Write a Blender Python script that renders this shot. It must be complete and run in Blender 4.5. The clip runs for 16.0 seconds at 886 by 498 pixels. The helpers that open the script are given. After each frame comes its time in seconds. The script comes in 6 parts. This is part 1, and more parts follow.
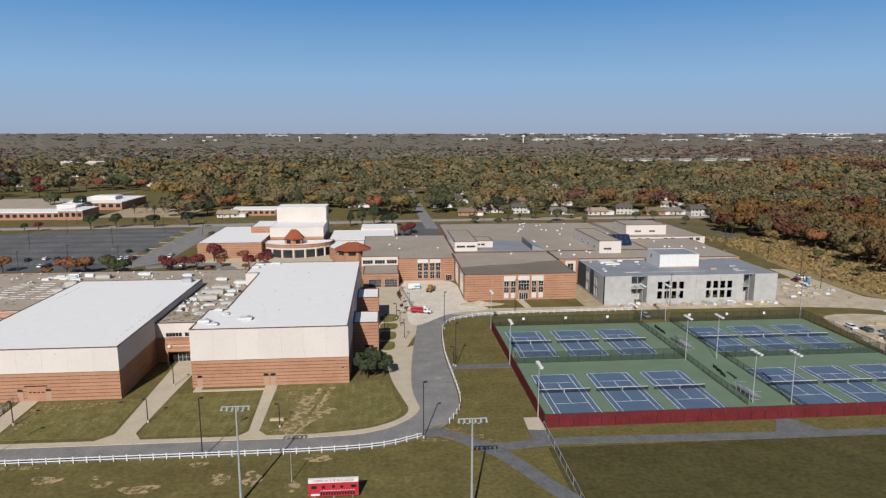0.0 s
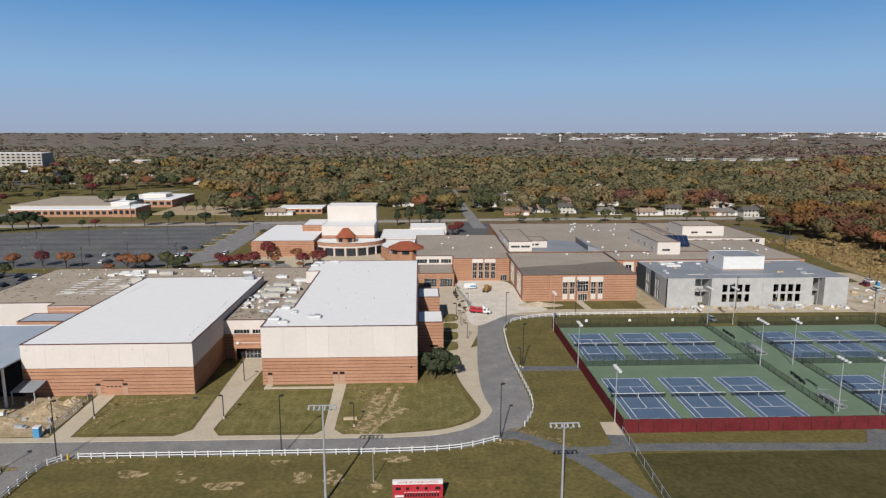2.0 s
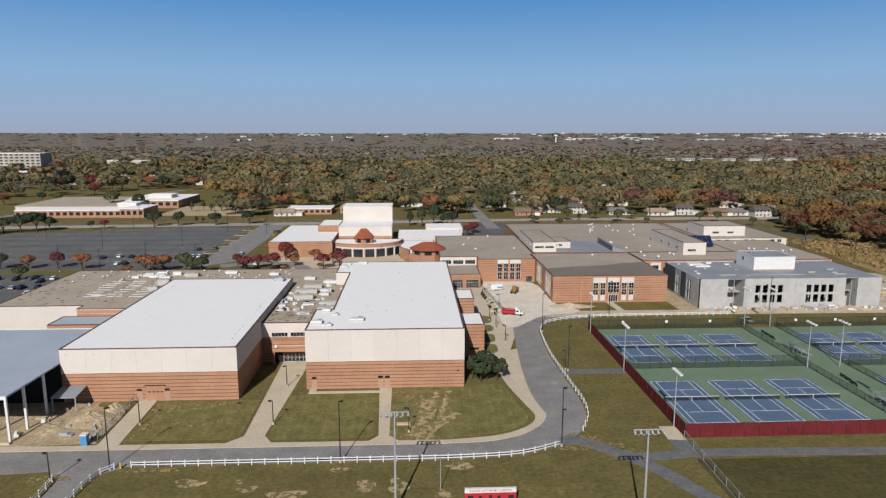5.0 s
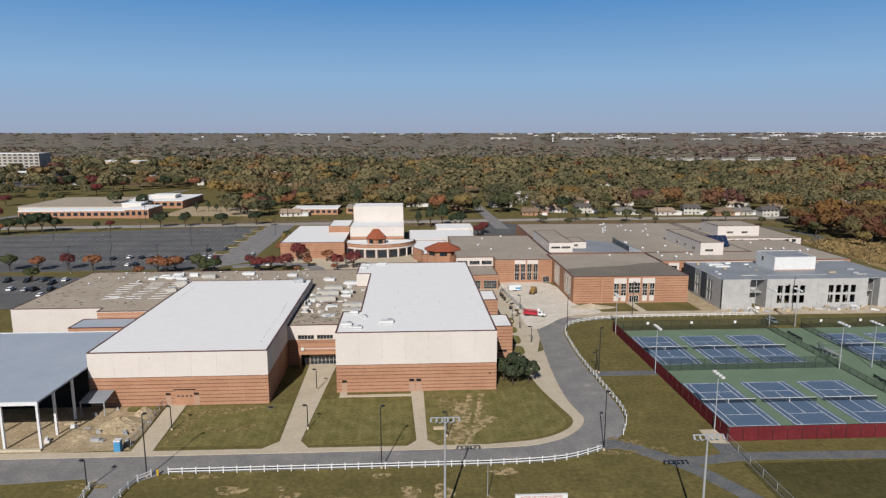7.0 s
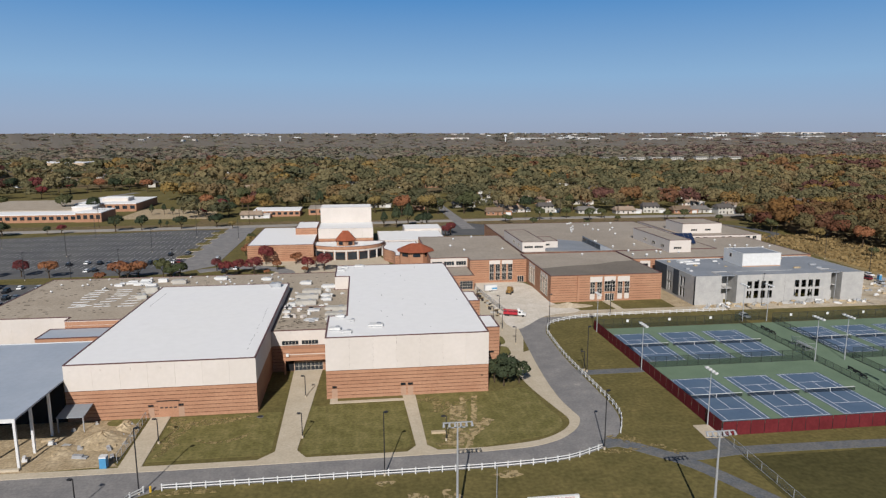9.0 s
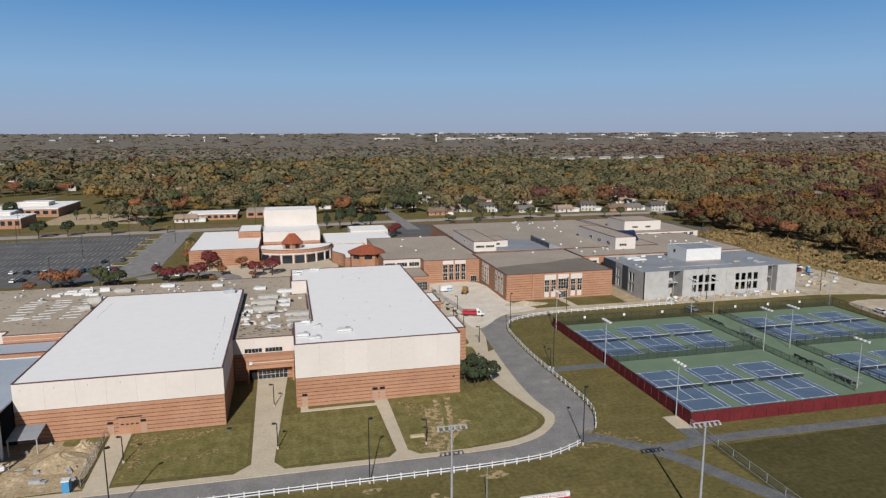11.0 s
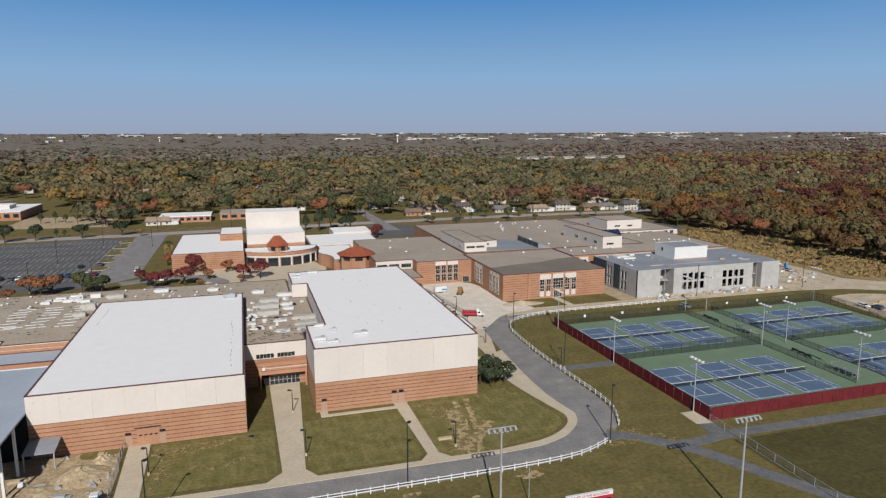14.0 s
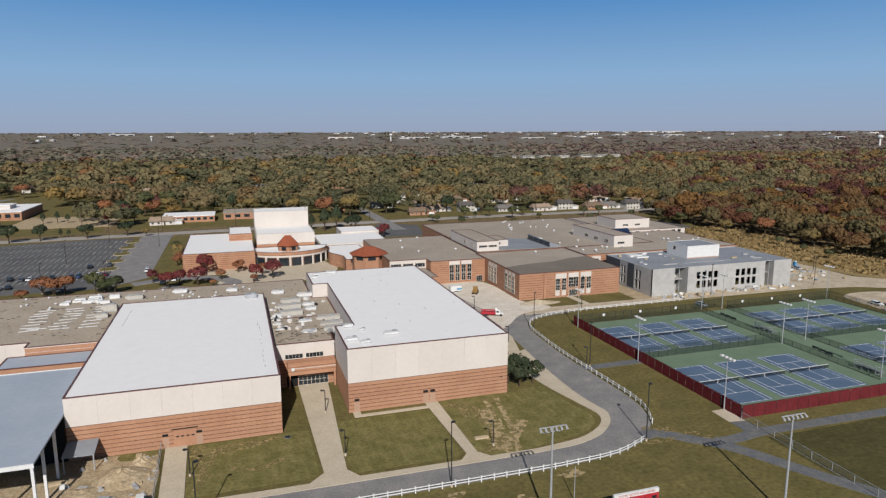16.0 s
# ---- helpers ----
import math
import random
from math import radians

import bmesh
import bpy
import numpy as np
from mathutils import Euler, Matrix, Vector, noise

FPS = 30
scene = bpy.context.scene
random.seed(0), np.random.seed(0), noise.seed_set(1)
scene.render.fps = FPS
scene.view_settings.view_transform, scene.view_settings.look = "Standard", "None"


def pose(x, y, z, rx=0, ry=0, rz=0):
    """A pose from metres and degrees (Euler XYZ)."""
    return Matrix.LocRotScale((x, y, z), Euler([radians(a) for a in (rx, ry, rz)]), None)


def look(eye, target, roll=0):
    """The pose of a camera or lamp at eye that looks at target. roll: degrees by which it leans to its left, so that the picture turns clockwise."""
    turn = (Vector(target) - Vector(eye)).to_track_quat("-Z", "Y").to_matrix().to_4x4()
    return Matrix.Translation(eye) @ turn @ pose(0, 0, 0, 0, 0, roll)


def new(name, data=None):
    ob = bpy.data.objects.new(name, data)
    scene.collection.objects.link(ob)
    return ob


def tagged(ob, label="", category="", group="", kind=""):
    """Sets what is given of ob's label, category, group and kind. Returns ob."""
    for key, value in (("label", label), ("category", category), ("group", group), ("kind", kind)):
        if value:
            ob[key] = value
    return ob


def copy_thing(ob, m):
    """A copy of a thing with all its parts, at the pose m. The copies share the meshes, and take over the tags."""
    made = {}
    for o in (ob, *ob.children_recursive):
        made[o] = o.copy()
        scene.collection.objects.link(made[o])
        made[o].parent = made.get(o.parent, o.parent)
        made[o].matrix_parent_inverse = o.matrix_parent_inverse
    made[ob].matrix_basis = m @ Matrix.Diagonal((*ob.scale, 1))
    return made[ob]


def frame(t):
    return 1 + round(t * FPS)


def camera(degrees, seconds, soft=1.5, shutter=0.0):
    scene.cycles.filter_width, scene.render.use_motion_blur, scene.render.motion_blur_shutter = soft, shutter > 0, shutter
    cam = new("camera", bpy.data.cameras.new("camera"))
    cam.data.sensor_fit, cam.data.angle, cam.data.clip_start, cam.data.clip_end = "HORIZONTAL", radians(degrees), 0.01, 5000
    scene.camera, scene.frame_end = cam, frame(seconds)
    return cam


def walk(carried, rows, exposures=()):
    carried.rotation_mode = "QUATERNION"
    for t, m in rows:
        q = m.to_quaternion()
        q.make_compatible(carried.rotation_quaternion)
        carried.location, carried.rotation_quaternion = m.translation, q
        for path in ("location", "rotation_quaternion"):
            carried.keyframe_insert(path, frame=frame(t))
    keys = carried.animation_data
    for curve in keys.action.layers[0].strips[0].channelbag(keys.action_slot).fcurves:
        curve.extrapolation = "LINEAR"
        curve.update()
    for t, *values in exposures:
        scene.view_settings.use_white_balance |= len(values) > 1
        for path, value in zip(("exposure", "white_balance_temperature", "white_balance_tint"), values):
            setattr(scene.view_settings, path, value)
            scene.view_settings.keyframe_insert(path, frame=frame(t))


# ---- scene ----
cam = camera(68.2, 16.0, soft=1.3)
METRES, EYE, TILT, LEAN, TURN = 72.5, 61.6, -10.0, 0.0, -5.0
ROWS = [
    (0.0, 0.0, 0.0, 0.0, 0.0, 0.0, -0.0),
    (0.5, -0.0311, 0.0052, 0.0004, 0.29, -0.02, -0.08),
    (1.0, -0.0625, 0.0121, 0.0016, 2.15, -0.05, -0.4),
    (1.5, -0.0954, 0.0156, 0.0007, 2.66, -0.06, -0.49),
    (2.0, -0.127, 0.0211, 0.0007, 2.9, -0.07, -0.51),
    (2.5, -0.1583, 0.0266, 0.0008, 2.95, -0.07, -0.52),
    (3.0, -0.1886, 0.0323, 0.0004, 2.98, -0.07, -0.53),
    (3.5, -0.2178, 0.0375, 0.0014, 2.98, -0.07, -0.54),
    (4.0, -0.2482, 0.0431, 0.0013, 2.8, -0.05, -0.5),
    (6.5, -0.401, 0.0759, 0.005, 1.92, -0.05, -0.32),
    (7.0, -0.4311, 0.0815, 0.0059, 1.91, -0.06, -0.3),
    (7.5, -0.4609, 0.0874, 0.0071, 1.57, -0.05, -0.25),
    (8.0, -0.4912, 0.0935, 0.0078, 0.31, -0.04, -0.01),
    (8.5, -0.5224, 0.0997, 0.0086, -0.85, -0.04, 0.2),
    (9.0, -0.5529, 0.1059, 0.0103, -2.2, -0.05, 0.47),
    (9.5, -0.5841, 0.1123, 0.0112, -3.65, -0.06, 0.73),
    (10.0, -0.615, 0.1188, 0.0128, -5.22, -0.08, 1.03),
    (12.5, -0.7677, 0.1488, 0.0222, -11.14, -0.23, 2.09),
    (13.0, -0.7979, 0.155, 0.0235, -11.42, -0.23, 2.14),
    (13.5, -0.8281, 0.161, 0.0254, -11.58, -0.24, 2.15),
    (14.0, -0.858, 0.1668, 0.0274, -11.76, -0.26, 2.19),
    (14.5, -0.8885, 0.1729, 0.0293, -11.92, -0.28, 2.22),
    (15.0, -0.9191, 0.1786, 0.0314, -12.09, -0.3, 2.25),
    (15.5, -0.9497, 0.1841, 0.0332, -12.28, -0.36, 2.29),
    (16.0, -0.9807, 0.1894, 0.0351, -12.48, -0.38, 2.33),
]
walk(cam, [(t, pose(0, 0, EYE, TILT, LEAN, TURN) @ pose(METRES * x, METRES * y, METRES * z, 90 + pitch, roll, yaw)) for t, x, y, z, yaw, pitch, roll in ROWS],
     exposures=[(0.0, 0.11, 6300, 11), (3.5, 0.1, 6300, 11), (16.0, 0.02, 6300, 11)])

from mathutils import geometry

# ---- world and sun ----
SUN_EL, SUN_AZ = 34.5, 194.0
world = bpy.data.worlds.new("sky")
scene.world = world
world.use_nodes = True
wn = world.node_tree
sky = wn.nodes.new("ShaderNodeTexSky")
sky.sky_type, sky.sun_disc = "NISHITA", False
sky.sun_elevation, sky.sun_rotation = radians(SUN_EL), radians(SUN_AZ)
sky.altitude, sky.air_density, sky.dust_density, sky.ozone_density = 100.0, 1.0, 0.5, 4.0
wn.nodes["Background"].inputs[1].default_value = 0.10
# low autumn haze: greyish at the horizon, clearing to blue overhead
co = wn.nodes.new("ShaderNodeTexCoord")
sep = wn.nodes.new("ShaderNodeSeparateXYZ")
haze = wn.nodes.new("ShaderNodeValToRGB")
for k, (p, c) in enumerate(((0.0, (3.1, 3.65, 4.7)), (0.025, (3.05, 3.9, 5.2)), (0.08, (2.5, 4.1, 6.0)), (0.19, (0.88, 2.55, 5.25)), (0.32, (0.4, 1.2, 3.2)))):
    e = haze.color_ramp.elements[k] if k < 2 else haze.color_ramp.elements.new(p)
    e.position, e.color = p, (*c, 1)
clear = wn.nodes.new("ShaderNodeMapRange")
clear.inputs["From Min"].default_value, clear.inputs["From Max"].default_value = 0.2, 0.6
clear.inputs["To Min"].default_value, clear.inputs["To Max"].default_value = 0.0, 1.0
blend = wn.nodes.new("ShaderNodeMix")
blend.data_type = "RGBA"
wn.links.new(co.outputs["Generated"], sep.inputs[0])
wn.links.new(sep.outputs["Z"], haze.inputs["Fac"])
wn.links.new(sep.outputs["Z"], clear.inputs["Value"])
wn.links.new(clear.outputs[0], blend.inputs["Factor"])
wn.links.new(haze.outputs[0], blend.inputs["A"])
dim = wn.nodes.new("ShaderNodeVectorMath")
dim.operation = "SCALE"
dim.inputs["Scale"].default_value = 0.32
wn.links.new(sky.outputs[0], dim.inputs[0])
wn.links.new(dim.outputs[0], blend.inputs["B"])
wn.links.new(blend.outputs["Result"], wn.nodes["Background"].inputs[0])
sun = new("sun", bpy.data.lights.new("sun", "SUN"))
sun.data.energy, sun.data.angle, sun.data.color = 5.0, radians(0.53), (1.0, 0.945, 0.87)
_el, _az = radians(SUN_EL), radians(SUN_AZ)
sun.matrix_world = look((0, 0, 200), (-math.sin(_az) * math.cos(_el) * 100, -math.cos(_az) * math.cos(_el) * 100, 200 - math.sin(_el) * 100))


# ---- materials ----
def lin(h):
    """Linear colour from an sRGB hex string."""
    v = [int(h[i:i + 2], 16) / 255 for i in (0, 2, 4)]
    return tuple(c / 12.92 if c <= 0.04045 else ((c + 0.055) / 1.055) ** 2.4 for c in v)


def mat(name, c1, c2=None, size=6.0, fine=0.25, fine_size=0.4, rough=0.85, spec=0.25, metal=0.0, bump=0.0, rnd=0.0, third=None, third_at=0.62, wave=None):
    """Two colours mixed by a broad noise of that size in metres, a fine grain, and relief."""
    m = bpy.data.materials.new(name)
    m.use_nodes = True
    nt = m.node_tree
    N, L = nt.nodes, nt.links
    b = N["Principled BSDF"]
    b.inputs["Roughness"].default_value, b.inputs["Metallic"].default_value = rough, metal
    b.inputs["Specular IOR Level"].default_value = spec
    geo = N.new("ShaderNodeNewGeometry")
    n1 = N.new("ShaderNodeTexNoise")
    n1.inputs["Scale"].default_value, n1.inputs["Detail"].default_value, n1.inputs["Roughness"].default_value = 1 / size, 5, 0.62
    L.new(geo.outputs["Position"], n1.inputs["Vector"])
    ramp = N.new("ShaderNodeValToRGB")
    e = ramp.color_ramp.elements
    e[0].position, e[0].color = 0.36, (*c1, 1)
    e[1].position, e[1].color = 0.64, (*(c2 or c1), 1)
    if third:
        k = e.new(third_at + 0.12)
        k.color = (*third, 1)
    L.new(n1.outputs["Fac"], ramp.inputs["Fac"])
    n2 = N.new("ShaderNodeTexNoise")
    n2.inputs["Scale"].default_value, n2.inputs["Detail"].default_value = 1 / fine_size, 4
    L.new(geo.outputs["Position"], n2.inputs["Vector"])
    gain = N.new("ShaderNodeMapRange")
    gain.inputs["From Min"].default_value, gain.inputs["From Max"].default_value = 0.3, 0.7
    gain.inputs["To Min"].default_value, gain.inputs["To Max"].default_value = 0.9 * (1 - fine), 0.9 * (1 + fine)
    L.new(n2.outputs["Fac"], gain.inputs["Value"])
    value = gain.outputs[0]
    if rnd:
        oi = N.new("ShaderNodeObjectInfo")
        r = N.new("ShaderNodeMapRange")
        r.inputs["To Min"].default_value, r.inputs["To Max"].default_value = 1 - rnd, 1 + rnd
        L.new(oi.outputs["Random"], r.inputs["Value"])
        mu = N.new("ShaderNodeMath")
        mu.operation = "MULTIPLY"
        L.new(value, mu.inputs[0]), L.new(r.outputs[0], mu.inputs[1])
        value = mu.outputs[0]
    if wave:
        pitch_m, amount, axis = wave
        wv = N.new("ShaderNodeTexWave")
        wv.wave_type, wv.bands_direction = "BANDS", axis
        wv.inputs["Scale"].default_value, wv.inputs["Distortion"].default_value = 0.314 / pitch_m, 1.2
        L.new(geo.outputs["Position"], wv.inputs["Vector"])
        r = N.new("ShaderNodeMapRange")
        r.inputs["To Min"].default_value, r.inputs["To Max"].default_value = 1 - amount, 1 + amount
        L.new(wv.outputs["Fac"], r.inputs["Value"])
        mu = N.new("ShaderNodeMath")
        mu.operation = "MULTIPLY"
        L.new(value, mu.inputs[0]), L.new(r.outputs[0], mu.inputs[1])
        value = mu.outputs[0]
    mix = N.new("ShaderNodeVectorMath")
    mix.operation = "SCALE"
    L.new(ramp.outputs[0], mix.inputs[0]), L.new(value, mix.inputs["Scale"])
    L.new(mix.outputs[0], b.inputs["Base Color"])
    if bump:
        bp = N.new("ShaderNodeBump")
        bp.inputs["Strength"].default_value, bp.inputs["Distance"].default_value = 0.6, bump
        L.new(n2.outputs["Fac"], bp.inputs["Height"]), L.new(bp.outputs[0], b.inputs["Normal"])
    return m


def glass_mat(name, c, rough=0.08):
    m = mat(name, c, tuple(v * 0.6 for v in c), 3.0, 0.1, 1.0, rough, 0.6)
    return m


def leaf_mat(name, stops, by_attr=False):
    """Foliage: the tree's tint picks the colour from the stops; each clump varies a little."""
    m = bpy.data.materials.new(name)
    m.use_nodes = True
    nt = m.node_tree
    N, L = nt.nodes, nt.links
    b = N["Principled BSDF"]
    b.inputs["Roughness"].default_value, b.inputs["Specular IOR Level"].default_value = 0.8, 0.1
    ramp = N.new("ShaderNodeValToRGB")
    e = ramp.color_ramp.elements
    while len(e) < len(stops):
        e.new(0.5)
    for k, (p, c) in zip(e, stops):
        k.position, k.color = p, (*c, 1)
    geo = N.new("ShaderNodeNewGeometry")
    if by_attr:
        at = N.new("ShaderNodeAttribute")
        at.attribute_name = "tint"
        L.new(at.outputs["Fac"], ramp.inputs["Fac"])
    else:
        oi = N.new("ShaderNodeObjectInfo")
        L.new(oi.outputs["Random"], ramp.inputs["Fac"])
    r = N.new("ShaderNodeMapRange")
    r.inputs["To Min"].default_value, r.inputs["To Max"].default_value = 0.95, 1.22
    L.new(geo.outputs["Random Per Island"], r.inputs["Value"])
    mix = N.new("ShaderNodeVectorMath")
    mix.operation = "SCALE"
    L.new(ramp.outputs[0], mix.inputs[0]), L.new(r.outputs[0], mix.inputs["Scale"])
    L.new(mix.outputs[0], b.inputs["Base Color"])
    # light passes through the leaves
    tl = N.new("ShaderNodeBsdfTranslucent")
    L.new(mix.outputs[0], tl.inputs["Color"])
    ms = N.new("ShaderNodeMixShader")
    ms.inputs[0].default_value = 0.32
    L.new(b.outputs[0], ms.inputs[1]), L.new(tl.outputs[0], ms.inputs[2])
    L.new(ms.outputs[0], N["Material Output"].inputs[0])
    return m


GRASS = mat("mown_grass", lin("615a36"), lin("70663f"), 7.0, 0.24, 0.9, 0.95, 0.1, bump=0.03, third=lin("817248"))
LAWN = mat("lawn_grass", lin("666138"), lin("7b7349"), 3.2, 0.24, 0.6, 0.95, 0.1, bump=0.04, third=lin("8f8058"), wave=(1.9, 0.045, "X"))
FIELD = mat("field_grass", lin("4c482b"), lin("555031"), 10.0, 0.24, 1.0, 0.95, 0.1, bump=0.03, third=lin("6e603e"), wave=(5.0, 0.04, "DIAGONAL"))
LITTER = mat("woodland_floor", lin("6b6046"), lin("766549"), 25.0, 0.35, 3.0, 0.95, 0.1, third=lin("6c6a48"))
MARSH = mat("dry_reeds", lin("98855e"), lin("877650"), 6.0, 0.4, 0.7, 0.95, 0.1, bump=0.3)
ASPHALT = mat("asphalt", lin("7b7978"), lin("8c8986"), 5.0, 0.14, 0.5, 0.92, 0.15, bump=0.01, third=lin("a29c94"))
LOT = mat("parking_asphalt", lin("585859"), lin("666563"), 18.0, 0.14, 0.6, 0.9, 0.2)
PATHTAR = mat("dark_path_asphalt", lin("616468"), lin("72716e"), 2.5, 0.22, 0.4, 0.9, 0.2, bump=0.01)
CONCRETE = mat("concrete_walk", lin("b9ac96"), lin("c2b6a1"), 5.0, 0.1, 0.4, 0.9, 0.15, third=lin("b3a58c"))
GRAVEL = mat("pale_gravel", lin("c2b6a2"), lin("ac9d85"), 6.0, 0.22, 0.5, 0.95, 0.1, bump=0.05, third=lin("9b8b70"))
YARD = mat("white_crushed_stone", lin("d8d0c4"), lin("c9bfae"), 5.0, 0.15, 0.5, 0.95, 0.1, bump=0.05, third=lin("b3a48c"))
SAND = mat("bare_sand", lin("ab9770"), lin("98845f"), 1.5, 0.25, 0.4, 0.95, 0.1, bump=0.03)
DIRT = mat("bare_dirt", lin("b3a286"), lin("9d8b6e"), 3.0, 0.3, 0.5, 0.95, 0.1, bump=0.1)
BRICK = mat("orange_brick", lin("ad8469"), lin("a47a60"), 5.0, 0.12, 0.35, 0.85, 0.2, rnd=0.04)
GROOVE = mat("brick_groove", lin("5a3a2d"), None, 5.0, 0.1)
CREAM = mat("cream_precast", lin("cfc7bf"), lin("cac2b9"), 9.0, 0.025, 0.9, 0.8, 0.2, rnd=0.02)
ROOFWHITE = mat("white_membrane", lin("e9e8e5"), lin("e9e8e6"), 18.0, 0.02, 2.0, 0.75, 0.15, third=lin("dedcd8"), third_at=0.72)
ROOFBROWN = mat("gravel_ballast", lin("a39786"), lin("aea291"), 8.0, 0.18, 0.7, 0.95, 0.1, third=lin("918571"))
ROOFGREY = mat("grey_roof", lin("9a9083"), lin("a59b8e"), 20.0, 0.12, 1.0, 0.95, 0.1, third=lin("8c8377"))
ROOFBLUE = mat("blue_grey_membrane", lin("8d9196"), lin("82878d"), 9.0, 0.06, 1.0, 0.7, 0.3)
SHEDROOF = mat("pale_sheet_roof", lin("aab2bc"), lin("a2abb6"), 9.0, 0.04, 1.0, 0.6, 0.3)
COPING = mat("bronze_coping", lin("6a4640"), lin("5c3e38"), 3.0, 0.1, 0.5, 0.5, 0.4)
WRAP = mat("dark_wall_wrap", lin("4b4f54"), lin("43474c"), 2.0, 0.1)
JOINT = mat("panel_joint", lin("6d6c6a"), None, 2.0, 0.1)
TILT_GREY = mat("raw_concrete_panel", lin("b2b0ac"), lin("a5a4a1"), 2.2, 0.08, 0.4, 0.9, 0.2, rnd=0.03)
# near-black for louvres and digits; also stands for shade by doors and in shed
DARK = mat("dark_parts_and_shade", lin("1c1d1f"), None, 2.0, 0.1)
GLASS = glass_mat("window_glass", lin("2c343b"))
TALLGLASS = glass_mat("dark_tinted_glass", lin("23292f"))
SPANDREL = mat("grey_spandrel", lin("8b8780"), lin("7d7a74"), 1.0, 0.08)
DOORTAN = mat("tan_door_paint", lin("a88a74"), None, 2.0, 0.05)
MULLION = mat("window_frame_paint", lin("cfc6b8"), None, 2.0, 0.05)
UNITGREY = mat("pale_grey_unit_casing", lin("bab6ad"), lin("aeaaa1"), 1.5, 0.1, 0.4, 0.6, 0.3)
WHITE = mat("white_paint", lin("d8d8d6"), lin("cfcfcc"), 1.0, 0.05, 0.3, 0.6, 0.3)
GALV = mat("galvanised_steel", lin("b4b6b8"), lin("a4a6a8"), 1.5, 0.06, 0.3, 0.5, 0.5, metal=0.3)
BLACKMET = mat("black_steel", lin("2a2a2c"), None, 1.0, 0.1, 0.3, 0.5, 0.4)
COURTGREEN = mat("court_green", lin("70836c"), lin("687b65"), 8.0, 0.06, 0.5, 0.9, 0.2)
COURTBLUE = mat("court_blue", lin("5a6d83"), lin("52667e"), 6.0, 0.05, 0.5, 0.9, 0.2)
LINEWHITE = mat("court_line_paint", lin("e4e6e8"), None, 1.0, 0.05)
REDMESH = mat("red_windscreen", lin("68292c"), lin("5e2427"), 3.0, 0.12, 0.5, 0.9, 0.1, rnd=0.05)
TILE = mat("clay_roof_tile", lin("96553c"), lin("8a4b34"), 2.0, 0.15, 0.3, 0.8, 0.2)
BARK = mat("bark", lin("54483a"), lin("43392e"), 1.0, 0.2, 0.2, 0.95, 0.1)
RED = mat("red_paint", lin("b0303a"), lin("a52833"), 1.0, 0.05, 0.3, 0.5, 0.4)
BLUE = mat("blue_plastic", lin("4a8ab4"), None, 1.0, 0.05, 0.3, 0.5, 0.4)
OLIVES = [(0.0, (0.092, 0.092, 0.05)), (0.22, (0.132, 0.122, 0.064)), (0.45, (0.178, 0.152, 0.078)), (0.66, (0.215, 0.174, 0.088)), (0.78, (0.2, 0.14, 0.072)), (0.88, (0.25, 0.17, 0.056)), (0.95, (0.2, 0.1, 0.052)), (1.0, (0.135, 0.066, 0.052))]
WOODS = leaf_mat("autumn_woods", OLIVES, True)
REDWOODS = leaf_mat("russet_woods", [(0.0, (0.08, 0.078, 0.042)), (0.2, (0.12, 0.1, 0.05)), (0.36, (0.165, 0.128, 0.058)), (0.5, (0.15, 0.088, 0.042)), (0.62, (0.185, 0.1, 0.036)), (0.74, (0.14, 0.06, 0.036)), (0.85, (0.11, 0.046, 0.038)), (0.93, (0.22, 0.128, 0.032)), (1.0, (0.1, 0.042, 0.038))], True)
# far foliage greyed and paled: distance haze mixed into the leaf colours
HAZEWOODS = leaf_mat("haze_paled_woods", [(0.0, (0.15, 0.15, 0.11)), (0.35, (0.195, 0.175, 0.125)), (0.65, (0.215, 0.172, 0.13)), (0.85, (0.2, 0.14, 0.115)), (1.0, (0.165, 0.112, 0.102))], True)
HAZECANOPY = mat("haze_paled_canopy", (0.175, 0.16, 0.13), (0.18, 0.152, 0.126), 90.0, 0.14, 18.0, 0.95, 0.05, third=(0.175, 0.138, 0.12))
L_GREEN = leaf_mat("green_leaves", [(0.0, (0.068, 0.080, 0.038)), (1.0, (0.110, 0.110, 0.050))])
L_DARK = leaf_mat("evergreen_leaves", [(0.0, (0.039, 0.053, 0.031)), (1.0, (0.061, 0.074, 0.039))])
L_RED = leaf_mat("crimson_leaves", [(0.0, (0.190, 0.044, 0.042)), (1.0, (0.137, 0.043, 0.043))])
L_ORANGE = leaf_mat("orange_leaves", [(0.0, (0.304, 0.141, 0.068)), (1.0, (0.235, 0.101, 0.055))])
L_YELLOW = leaf_mat("yellow_leaves", [(0.0, (0.270, 0.197, 0.076)), (1.0, (0.214, 0.166, 0.069))])


def mesh_mat_transparent(name, c, open_part):
    """Woven wire seen from far: part cover, part see-through."""
    m = mat(name, c, None, 2.0, 0.1)
    nt = m.node_tree
    mix = nt.nodes.new("ShaderNodeMixShader")
    tr = nt.nodes.new("ShaderNodeBsdfTransparent")
    mix.inputs[0].default_value = open_part
    nt.links.new(nt.nodes["Principled BSDF"].outputs[0], mix.inputs[1])
    nt.links.new(tr.outputs[0], mix.inputs[2])
    nt.links.new(mix.outputs[0], nt.nodes["Material Output"].inputs[0])
    return m


